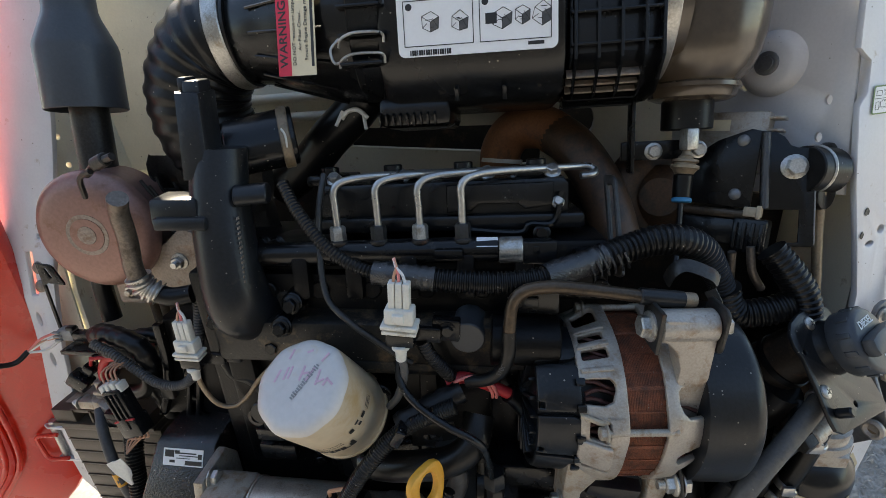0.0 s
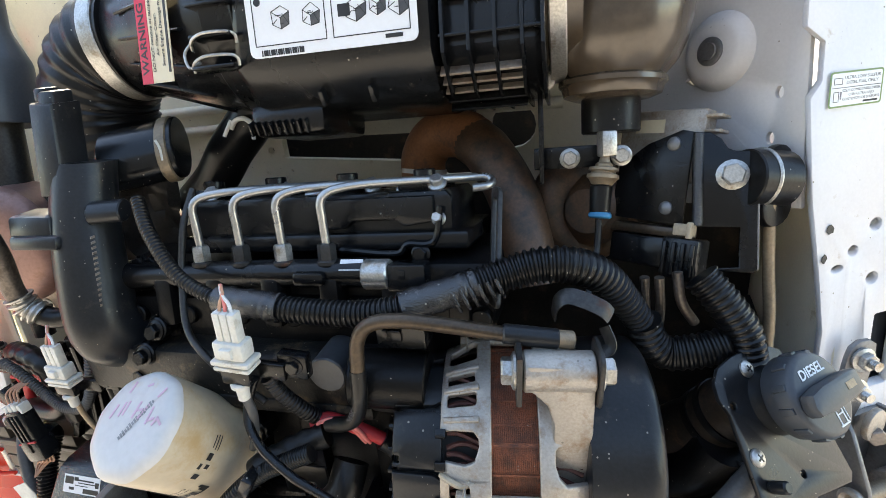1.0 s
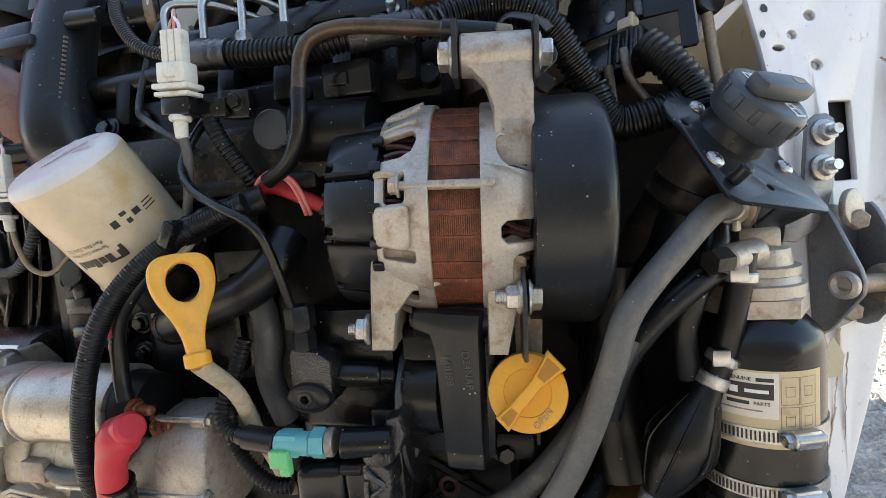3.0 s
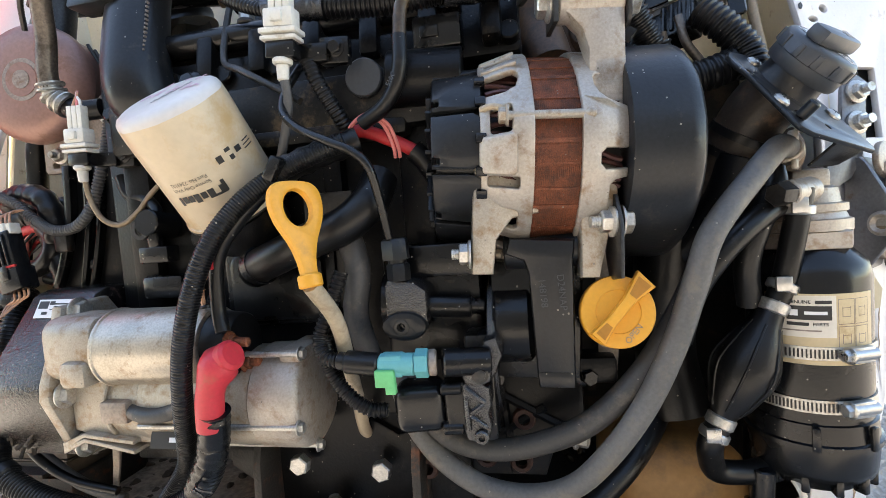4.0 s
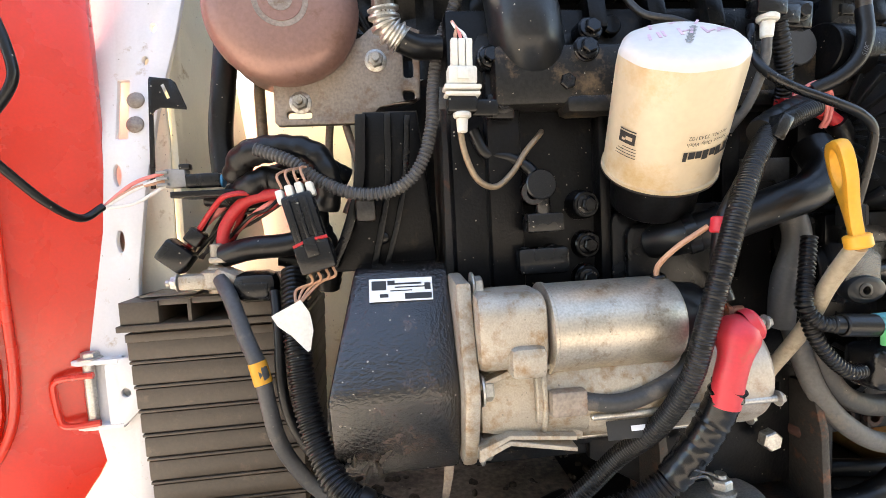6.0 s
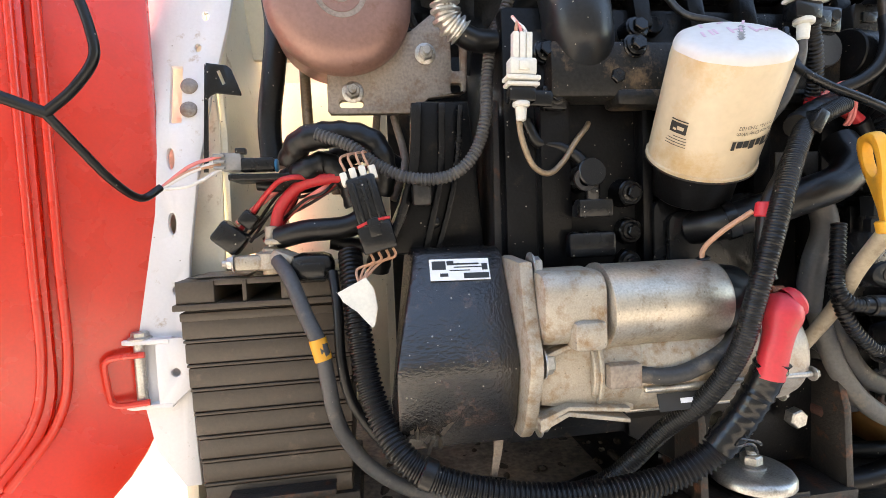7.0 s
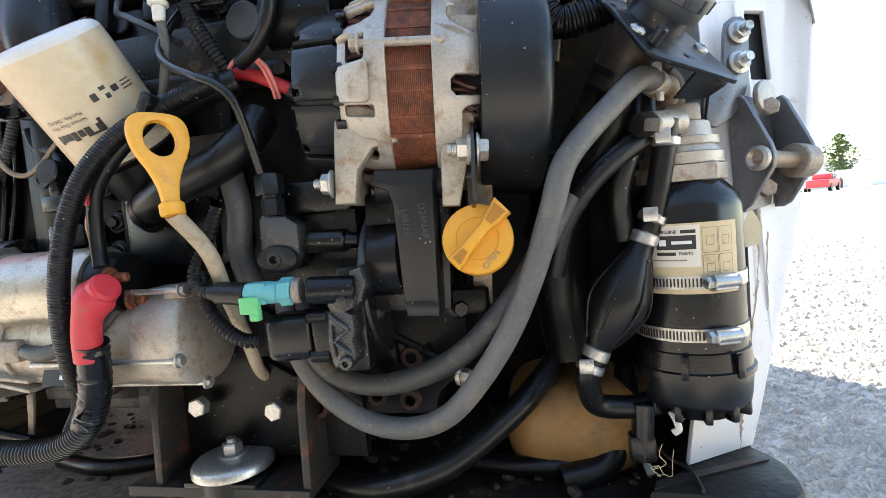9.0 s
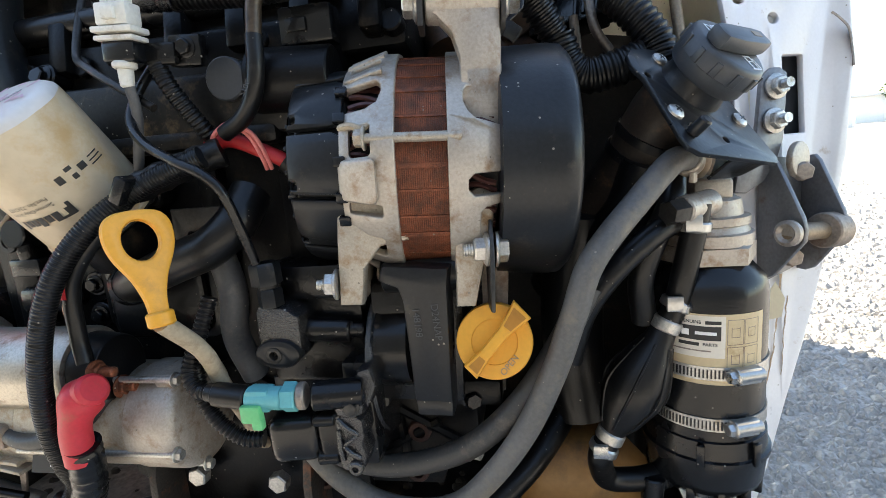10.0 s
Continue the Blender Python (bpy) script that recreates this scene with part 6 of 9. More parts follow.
tube(g, [(-0.262, 0.345, 1.10), (-0.272, 0.352, 1.085), (-0.280, 0.360, 1.053), (-0.286, 0.362, 1.020), (-0.286, 0.364, 1.003)], 0.0095, 16)
part("pipe", g, "pipe_worn", cp)
g = bmn()
tube(g, [(-0.2865, 0.364, 1.008), (-0.2840, 0.366, 0.994), (-0.2720, 0.369, 0.984)], 0.0135, 20, pitch=0.0052, depth=0.0034)
part("spring_bellows", g, "zinc", cp, "bright steel spring bellows")
g = bmn()
tube(g, [(-0.273, 0.369, 0.984), (-0.259, 0.372, 0.979), (-0.240, 0.378, 0.980)], 0.0105, 14)
part("hose_stub", g, "rubber", cp)

# ---- intake pipe ----
ip2 = thing("intake_pipe", "black moulded intake pipe bending into the cylinder head", "pipe", (-0.165, 0.36, 0.95))
g = bmn()
tube(g, [(-0.173, 0.35, 1.135), (-0.175, 0.345, 1.09), (-0.173, 0.342, 1.04), (-0.170, 0.345, 0.995), (-0.164, 0.365, 0.968), (-0.160, 0.40, 0.958)], lambda s: 0.027 + 0.006 * s, 32)
part("pipe_body", g, "plastic_grey", ip2)
g = bmn()
prism(g, [(-0.198, 1.110), (-0.171, 1.110), (-0.170, 1.13), (-0.170, 1.188), (-0.196, 1.190)], (0, 0.322, 0), (1, 0, 0), (0, 0, 1), -0.032, 0.004)
box(g, (-0.180, 0.337, 1.188), (0.018, 0.022, 0.022), 0.003)
box(g, (-0.190, 0.337, 1.196), (0.009, 0.018, 0.012), 0.002)
part("pressure_sensor_tower", g, "plastic_grey", ip2, "slate plastic sensor tower")
g = bmn()
cyl(g, (-0.186, 0.388, 1.125), (-0.122, 0.418, 1.133), 0.029, 0.030)
part("throttle_elbow", g, "plastic", ip2)
g = bmn()
lathe(g, (-0.136, 0.4115, 1.131), (0.9, 0.4, 0.1), [(0, 0.0305), (0.001, 0.0318), (0.010, 0.0318), (0.011, 0.0305)], 36)
part("band_clamp", g, "steel_tan", ip2, "tan steel band clamp")
g = bmn()
tube(g, [(-0.122, 0.384, 1.145), (-0.118, 0.384, 1.138), (-0.118, 0.386, 1.126)], 0.0012, 8)
part("clamp_tail", g, "ivory", ip2)
g = bmn()
cyl(g, (-0.150, 0.33, 1.094), (-0.118, 0.335, 1.095), 0.0095)
part("side_port", g, "plastic_grey", ip2)
g = bmn()
box(g, (-0.208, 0.33, 1.083), (0.05, 0.03, 0.026), 0.004, (0, 0, 0))
box(g, (-0.20, 0.325, 1.074), (0.055, 0.03, 0.012), 0.003)
part("side_arm", g, "plastic_grey", ip2)
g = bmn()
prism(g, [(-0.212, 0.945), (-0.196, 0.932), (-0.125, 0.930), (-0.106, 0.945), (-0.105, 0.975), (-0.118, 0.99), (-0.205, 0.99), (-0.214, 0.975)], (0, 0.362, 0), (1, 0, 0), (0, 0, 1), -0.02, 0.004)
part("flange", g, "dusty_iron", ip2, "black flange caked with tan dust")
for p_ in ((-0.200, 0.350, 0.963), (-0.121, 0.338, 0.965), (-0.138, 0.345, 0.938), (-0.112, 0.345, 0.985)):
    g = bmn()
    cyl(g, V(p_), V(p_) + V((0, 0.03, 0)), 0.011)
    hexbolt(g, p_, (0, -1, 0.1), 0.012, 0.008)
    part("flange_bolt", g, "black_metal", ip2)
g = bmn()
for i in range(14):
    box(g, (-0.1475, 0.325, 1.075 - i * 0.0045), (0.001, 0.004, 0.002), 0)
part("moulded_dots", g, "stain", ip2)

# ---- fuel rail, injector pipes ----
fr = thing("fuel_rail", "black common fuel rail with a zinc pressure sensor", "fuel rail", (0.0, 0.34, 1.02))
g = bmn()
cyl(g, (-0.165, 0.343, 1.022), (0.082, 0.343, 1.024), 0.0125)
box(g, (0.035, 0.331, 1.022), (0.028, 0.012, 0.012), 0.003)
part("rail", g, "black_metal", fr)
for i, x_ in enumerate((-0.075, -0.034, 0.007, 0.048)):
    g = bmn()
    hexbolt(g, (x_, 0.34, 1.034), (0, -0.05, 1), 0.0135, 0.016, flange=False)
    part("union_nut", g, "zinc" if i % 2 == 0 else "steel_dark", fr)
    g = bmn()
    cyl(g, (x_, 0.34, 1.031), (x_, 0.34, 1.036), 0.009)
    part("union_seat", g, "rusty", fr)
g = bmn()
cyl(g, (0.082, 0.336, 1.024), (0.104, 0.336, 1.024), 0.0125)
part("pressure_sensor", g, "zinc", fr, "bright zinc pressure sensor")
g = bmn()
box(g, (0.119, 0.338, 1.022), (0.032, 0.02, 0.022), 0.002)
box(g, (0.116, 0.329, 1.025), (0.006, 0.004, 0.008), 0.001)
part("sensor_plug", g, "plastic", fr)
g = bmn()
plate(g, facing((0.071, 0.3345, 1.032), (1, 0, 0), (0, 0.6, 0.8)), 0.020, 0.010, 0.0005)
part("label", g, "label", fr)
for i, x_ in enumerate((-0.075, -0.034, 0.007, 0.048)):
    xe = (0.0, 0.03, 0.09, 0.16)[i]
    g = bmn()
    tube(g, [(x_, 0.34, 1.045), (x_, 0.337, 1.070), (x_, 0.336, 1.083), (x_ + 0.004, 0.338, 1.0905), (x_ + 0.014, 0.344, 1.0945), (x_ + 0.035, 0.356, 1.0965), ((x_ + xe) / 2 + 0.02, 0.38, 1.0965), (xe, 0.405, 1.096), (xe + 0.014, 0.409, 1.0955), (xe + 0.020, 0.406, 1.091), (xe + 0.016, 0.398, 1.088), (xe + 0.004, 0.394, 1.087)], 0.0036, 12)
    single("injector_pipe", g, "steel", "bright bent steel injector pipe over the valve cover", "fuel pipe", "injector pipes")
for x_, y_ in ((-0.09, 0.385), (-0.02, 0.40), (0.07, 0.40), (0.135, 0.385)):
    g = bmn()
    hexbolt(g, (x_, y_, 1.092), (0, -0.6, 0.8), 0.011, 0.008)
    part("injector_clamp_bolt", g, "zinc", engine)
g = bmn()
hexbolt(g, (0.139, 0.368, 1.064), (0, -1, 0.3), 0.008, 0.010)
part("cover_stud", g, "zinc", engine)
g = bmn()
tube(g, [(-0.092, 0.36, 1.10), (-0.094, 0.345, 1.07), (-0.094, 0.335, 1.03), (-0.085, 0.32, 0.985), (-0.06, 0.305, 0.965), (-0.03, 0.30, 0.945), (0.0, 0.30, 0.925)], 0.0032, 10)
single("return_line", g, "steel_dark", "thin blackened steel return line down the block", "fuel pipe")
lp = bmn()
prism(lp, rrect(0.016, 0.10, 0.006, 0, 0), (0.190, 0.352, 1.043), (0.5, -0.86, 0), (0, 0.45, 0.89), 0.004, 0.001, holes=[rrect(0.007, 0.07, 0.003, 0, 0.005)])
single("lifting_eye", lp, "steel_dark", "upright blackened steel lifting eye plate", "bracket")

# ---- behind: brown pipe, bulkhead hose ----
bp = thing("brown_duct", "rusty brown curved turbo pipe behind the engine", "pipe", (0.15, 0.5, 1.05))
g = bmn()
tube(g, [(0.080, 0.54, 1.085), (0.084, 0.53, 1.118), (0.104, 0.52, 1.140), (0.135, 0.508, 1.140), (0.152, 0.498, 1.130)], 0.026, 24)
part("elbow", g, "orange_rubber", bp, "orange-brown dusty elbow")
g = bmn()
tube(g, [(0.146, 0.502, 1.134), (0.168, 0.482, 1.115), (0.192, 0.46, 1.075), (0.205, 0.44, 1.03), (0.212, 0.43, 0.99)], 0.0255, 24)
part("pipe", g, "brown", bp)
g = bmn()
lathe(g, (0.083, 0.53, 1.10), (0.1, 0, 1), [(0, 0.0245), (0, 0.0265), (0.005, 0.0265), (0.005, 0.0245)], 30, close=False)
part("band", g, "ivory", bp, "pale band on the pipe")
th = thing("turbo_housing", "rust-brown turbo housing in the shade", "turbo", (0.265, 0.51, 1.0))
g = bmn()
tube(g, [(0.265 + 0.040 * math.cos(k * 0.5), 0.51 + 0.016 * math.cos(k * 0.5), 1.055 + 0.040 * math.sin(k * 0.5)) for k in range(13)], lambda q: 0.026 - 0.010 * q, 18)
part("volute", g, "brown", th)
g = bmn()
lathe(g, (0.268, 0.485, 1.055), (-0.35, -0.93, 0), [(0, 0.036), (0.004, 0.036), (0.010, 0.028), (0.016, 0.022), (0.016, 0)], 32, close=False)
part("inlet_flange", g, "brown", th)
bhx = thing("bulkhead_hose", "thick black rubber hose rising behind the engine", "hose", (-0.13, 0.47, 1.1))
g = bmn()
tube(g, [(-0.20, 0.49, 1.08), (-0.155, 0.475, 1.108), (-0.118, 0.46, 1.14), (-0.085, 0.45, 1.165), (-0.06, 0.445, 1.19)], 0.024, 20)
part("hose", g, "rubber", bhx)
g = bmn()
tube(g, [(-0.09, 0.425, 1.158), (-0.082, 0.422, 1.165), (-0.07, 0.421, 1.166), (-0.060, 0.423, 1.157)], 0.0025, 8)
tube(g, [(-0.088, 0.423, 1.166), (-0.096, 0.42, 1.150)], 0.002, 8)
tube(g, [(-0.065, 0.423, 1.164), (-0.062, 0.42, 1.145)], 0.002, 8)
part("spring_clamp", g, "ivory", bhx, "pale wire spring clamp")

# ---- control unit bracket, fuel sender ----
cu = thing("control_unit", "black steel bracket carrying an aluminium engine control unit", "control unit", (0.34, 0.50, 1.03))
KF, KU, KV = V((0.3605, 0.4935, 1.116)), V((0.80, -0.575, 0.12)).normalized(), V((0.10, 0.27, 0.957)).normalized()
KU = (KU - KV * KU.dot(KV)).normalized()
KN2 = KU.cross(KV)
g = bmn()
prism(g, [(-0.066, -0.030), (-0.040, -0.010), (-0.010, 0.002), (0.0, 0.0), (0.0, -0.080), (-0.070, -0.078)], KF, KU, KV, -0.003, 0.0008)
part("side_sheet", g, "black_metal", cu, "black folded sheet with round rivets")
JU, JV = V((0.985, -0.17, 0.0)).normalized(), V((0.0, 0.34, 0.94)).normalized()
g = bmn()
prism(g, [(0.0, 0.0), (0.012, -0.001), (0.020, -0.006), (0.025, -0.014), (0.031, -0.0165), (0.044, -0.0165), (0.0465, -0.022), (0.0475, -0.112), (0.0455, -0.116), (0.019, -0.117), (0.019, -0.114), (0.0340, -0.112), (0.0345, -0.079), (0.0, -0.0805)], KF, JU, JV, -0.003, 0.0008)
brk = part("bracket", g, "black_metal", cu, "black steel bracket with a long drop leg")
g = bmn()
tube(g, [KF + JU * 0.003 + JV * -0.002, KF + JU * 0.003 + JV * -0.079], 0.0045, 12)
part("folded_edge", g, "black_gloss", cu)
g = bmn()
prism(g, [(0.0462, -0.020), (0.0478, -0.024), (0.0486, -0.112), (0.0470, -0.115)], KF, JU, JV, -0.0032, 0.0004)
part("worn_edge", g, "lug_steel", cu, "thin pale steel-grey edge of the leg")
for u_, v_ in ((-0.016, -0.010), (-0.016, -0.066)):
    g = bmn()
    lathe(g, KF + KU * u_ + KV * v_, KN2, [(0, 0.0062), (0.0015, 0.0058), (0.003, 0.003), (0.003, 0)], 18, close=False)
    part("rivet", g, "lug_steel", cu)
g = bmn()
t_ = bmn()
box(t_, (0, 0, 0), (0.082, 0.066, 0.022), 0.004)
for i in range(5):
    box(t_, (0.046, -0.026 + i * 0.013, 0.002), (0.014, 0.003, 0.018), 0.0008)
put(g, t_, facing(KF + KU * -0.040 + KV * -0.010 - KN2 * 0.030, KU, KV))
part("aluminium_case", g, "alu", cu, "finned aluminium control unit case")
g = bmn()
plate(g, facing(KF + KU * -0.050 + KV * 0.008 - KN2 * 0.0188, KU, KV), 0.028, 0.012, 0.0005)
part("case_label", g, "label_cream", cu, "small pale paper label")
g = bmn()
hexbolt(g, KF + JU * 0.0285 + JV * -0.036, JU.cross(JV), 0.016, 0.010)
part("mount_bolt", g, "zinc", cu)
g = bmn()
cyl(g, (0.398, 0.478, 1.079), (0.431, 0.492, 1.073), 0.0235)
prism(g, rrect(0.036, 0.068, 0.017), (0.420, 0.489, 1.068), (0.8, 0.6, 0), (0, 0.3, 0.95), 0.010, 0.003)
part("rubber_mount", g, "rubber", cu, "black rubber isolator")
g = bmn()
cyl(g, (0.4085, 0.4825, 1.0775), (0.4115, 0.4838, 1.077), 0.025)
part("washer", g, "zinc", cu)
g = bmn()
t_ = bmn()
box(t_, (-0.034, -0.087, -0.014), (0.074, 0.009, 0.026), 0.002)
put(g, t_, facing(KF, KU, KV))
part("sensor_strip", g, "pipe_brown", cu, "brown-stained strip under the bracket")
g = bmn()
t_ = bmn()
box(t_, (-0.030, -0.106, -0.014), (0.070, 0.028, 0.034), 0.003)
box(t_, (0.004, -0.108, -0.004), (0.032, 0.036, 0.024), 0.003)
for i in range(4):
    box(t_, (-0.008 + i * 0.008, -0.108, 0.009), (0.004, 0.028, 0.004), 0.001)
put(g, t_, facing(KF, KU, KV))
part("plug_block", g, "plastic", cu, "large black ribbed plug")
g = bmn()
t_ = bmn()
box(t_, (0.004, -0.083, 0.002), (0.016, 0.010, 0.010), 0.001)
box(t_, (0.010, -0.083, 0.006), (0.004, 0.014, 0.006), 0.001)
put(g, t_, facing(KF, KU, KV))
part("terminal_cover", g, "tube_dirty", cu, "tan terminal cover")
fs = thing("fuel_sender", "brass and zinc fuel sender with a blue-ringed plug", "sensor", (0.278, 0.44, 1.05))
g = bmn()
box(g, (0.252, 0.452, 1.108), (0.075, 0.006, 0.020), 0.001)
part("rail_plate", g, "black_metal", fs)
for x_ in (0.247, 0.292):
    g = bmn()
    hexbolt(g, (x_, 0.447, 1.107), (0, -1, 0), 0.012, 0.008)
    part("bolt", g, "zinc", fs)
g = bmn()
box(g, (0.2785, 0.433, 1.118), (0.014, 0.014, 0.022), 0.002, (0, 0, 20))
part("fitting", g, "zinc", fs)
g = bmn()
lathe(g, (0.277, 0.433, 1.107), (-0.12, -0.1, -1), [(0, 0.004), (0.005, 0.005), (0.007, 0.0075), (0.009, 0.0075), (0.010, 0.0125), (0.0125, 0.0130), (0.0135, 0.0105), (0.015, 0.0105), (0.016, 0.0138), (0.019, 0.0140), (0.0205, 0.012), (0.025, 0.009)], 28)
part("body", g, "steel_tan", fs, "brass-coloured round body")
g = bmn()
cyl(g, (0.2735, 0.430, 1.082), (0.2715, 0.428, 1.056), 0.0098, 0.0088)
part("plug", g, "rubber", fs)
g = bmn()
cyl(g, (0.2722, 0.428, 1.058), (0.2717, 0.4272, 1.053), 0.0100)
part("blue_ring", g, "blue", fs, "blue locking ring")
g = bmn()
tube(g, [(0.271, 0.427, 1.052), (0.268, 0.42, 1.02), (0.26, 0.40, 0.99)], 0.003, 8)
part("lead", g, "rubber", fs)
g = bmn()
box(g, (0.222, 0.44, 1.13), (0.004, 0.02, 0.09), 0.001)
part("hanger", g, "black_metal", fs)

# ---- fuel filler ----
FNN = V((0.543, -0.548, 0.633)).normalized()
FO = V((0.413, 0.391, 0.9255))
fb_ = V((-0.363, 0.445, 0.82))
fb_ = (fb_ - FNN * fb_.dot(FNN)).normalized()
fa = fb_.cross(FNN)
fl = thing("fuel_filler", "slate black fuel cap on a screwed steel plate", "fuel filler", FO)
g = bmn()
prism(g, [(-0.050, 0.006), (-0.0535, 0.018), (-0.050, 0.030), (-0.040, 0.038), (-0.022, 0.041), (0.015, 0.041), (0.034, 0.030), (0.040, 0.0), (0.040, -0.072), (0.034, -0.077), (-0.052, -0.064), (-0.060, -0.058), (-0.0605, -0.050)], FO - FNN * 0.004, fa, fb_, 0.004, 0.001,
      holes=[ngon(10, 0.0030, -0.043, 0.010), ngon(10, 0.0030, -0.010, -0.053)])
part("mounting_plate", g, "plastic_grey", fl, "slate-painted steel plate")
g = bmn()
prism(g, [(-0.002, 0), (0.037, 0), (0.038, 0.006), (0.030, 0.019), (0.024, 0.022), (-0.002, 0.027)], FO + fb_ * -0.0655 - FNN * 0.004, (fa - fb_ * 0.13).normalized(), -FNN, 0.003, 0.001)
part("lower_lip", g, "plastic_grey", fl, "folded lip under the plate")
# smaller brown plate added for the inside of the folded pocket
g = bmn()
prism(g, [(0.008, 0.001), (0.034, 0.001), (0.035, 0.006), (0.028, 0.016), (0.008, 0.019)], FO + fb_ * -0.0655 - FNN * 0.0042, (fa - fb_ * 0.13).normalized(), -FNN, 0.0036, 0.0005)
part("worn_patch", g, "rusty", fl, "brown plate standing in for the pocket inside the folded lip")
for u_, v_ in ((-0.013, 0.0285), (-0.046, -0.027), (0.029, -0.0345)):
    g = bmn()
    lathe(g, FO + fa * u_ + fb_ * v_, FNN, [(0, 0.0066), (0.0015, 0.0064), (0.003, 0.0045), (0.0034, 0.0015), (0.0034, 0)], 20, close=False)
    part("screw", g, "zinc", fl)
    g = bmn()
    for k in (0, 90):
        box(g, (0, 0, 0.0033), (0.006, 0.0012, 0.0006), 0, (0, 0, 20 + k))
    bmesh.ops.transform(g, matrix=facing(FO + fa * u_ + fb_ * v_, fa, fb_), verts=g.verts[:])
    part("cross_slot", g, "ink", fl)
g = bmn()
cyl(g, FO + fa * -0.047 + fb_ * -0.047, FO + fa * -0.047 + fb_ * -0.047 + FNN * 0.014, 0.0045)
part("stub", g, "plastic_grey", fl)
CN = FNN
CO = FO
g = bmn()
lathe(g, CO, CN, [(0, 0.0265), (0.004, 0.0255), (0.008, 0.0245), (0.020, 0.0245)], 40)
part("neck", g, "plastic_grey", fl)
ca, cb, cn = basis(CN)
CT = CO + CN * 0.037
g = bmn()
lathe(g, CT, CN, [(-0.025, 0.024), (-0.0245, 0.0285), (-0.022, 0.0300), (-0.014, 0.0300), (-0.0135, 0.0312), (-0.004, 0.0308), (-0.001, 0.0292), (0, 0.0272), (0.0004, 0.026), (0.0004, 0)], 48, close=False)
fcap = part("cap", g, "plastic_lite", fl, "slate black ribbed cap")
for k in range(12):
    g = bmn()
    w = 2 * math.pi * k / 12
    d = ca * math.cos(w) + cb * math.sin(w)
    t3 = CN.cross(d)
    prism(g, [(-0.0028, -0.0135), (0.0028, -0.0135), (0.0022, -0.0035), (-0.0022, -0.0035)], CT + d * 0.0300, t3, CN, 0.0022, 0.0006)
    part("grip_rib", g, "plastic_lite", fcap)
tu, tv = fa, fb_
g = bmn()
prism(g, [(-0.0290, -0.0020), (-0.0265, -0.0085), (-0.008, -0.0105), (0.020, -0.0095), (0.0305, -0.0075), (0.0305, 0.0070), (0.0200, 0.0085), (-0.012, 0.0085), (-0.0265, 0.0065)], CT, tu, tv, 0.0115, 0.0030)
part("grip", g, "plastic_lite", fl)
text("DIESEL", 0.0100, facing(CT + CN * 0.0008 + tv * 0.0165, tu, tv), "ink_white", fl, bold=0.0002)
g = bmn()
pm = facing(CT + CN * 0.0004 - tv * 0.0175 + tu * 0.004, tu, tv)
for cx, cy, w_, h_ in ((-0.002, 0, 0.0012, 0.013), (0.005, 0, 0.0012, 0.013), (0.0015, 0.006, 0.008, 0.0012), (0.0015, -0.0065, 0.011, 0.0012), (0.0015, 0.001, 0.006, 0.0010), (0.008, -0.001, 0.0008, 0.009), (0.0068, 0.004, 0.003, 0.0008)):
    plate(g, pm, w_, h_, 0.0004, 0, cx, cy)
part("pump_symbol", g, "ink_white", fl)
g = bmn()
plate(g, facing(CT + CN * 0.0115 + tu * 0.016, tu, tv), 0.011, 0.005, 0.0003)
part("grip_tag", g, "steel_tan", fl)
FHP = [CO - CN * 0.006, CO - CN * 0.03, V((0.378, 0.425, 0.87)), V((0.355, 0.45, 0.83)), V((0.335, 0.475, 0.79)), V((0.31, 0.50, 0.74))]
flh = thing("filler_hose", "wide fuel filler hose with bands below the plate, brown-black from dust and coloured-in sun", "hose", FHP[2])
g = bmn()
tube(g, FHP, 0.027, 28)
part("hose", g, "hose_filler", flh)
for f_ in (0.35, 0.75):
    g = bmn()
    lathe(g, FHP[1].lerp(FHP[2], f_), FHP[2] - FHP[1], [(0, 0.0275), (0, 0.0288), (0.007, 0.0288), (0.007, 0.0275)], 36, close=False)
    part("band", g, "rubber", flh)
g = bmn()
tube(g, [(0.385, 0.40, 0.87), (0.372, 0.41, 0.83), (0.35, 0.43, 0.80), (0.335, 0.44, 0.79)], 0.022, 18)
single("filler_neck_pipe", g, "rubber", "black filler pipe in the shade", "pipe")

# ---- sticker on the right-hand post ----
SM = facing((0.4715, 0.4300, 1.1415), (1, 0, -0.03), (0, 0, 1)) @ Matrix.Diagonal((0.72, 0.88, 1, 1))
g = bmn()
plate(g, SM, 0.052, 0.030, 0.0004, 0.002)
stk = tagged(add("fuel_sticker", g, "ink_green"), "white fuel type sticker with dark green border on the post", "sticker")
g = bmn()
plate(g, SM, 0.049, 0.027, 0.0007, 0.0015)
part("face", g, "label", stk)
g = bmn()
plate(g, SM, 0.011, 0.0005, 0.0010, 0, -0.018, 0.0015)
plate(g, SM, 0.036, 0.0005, 0.0010, 0, 0.006, 0.0015)
for w_, h_, x_, y_ in ((0.008, 0.005, -0.018, 0.007), (0.005, 0.008, -0.019, -0.006), (0.0008, 0.006, -0.0145, -0.005)):
    for a in ((x_, y_ - h_ / 2, w_, 0.0005), (x_, y_ + h_ / 2, w_, 0.0005), (x_ - w_ / 2, y_, 0.0005, h_), (x_ + w_ / 2, y_, 0.0005, h_)):
        plate(g, SM, a[2], a[3], 0.0010, 0, a[0], a[1])
plate(g, SM, 0.014, 0.0016, 0.0010, 0, 0.015, -0.0115)
part("pictograms", g, "ink", stk)
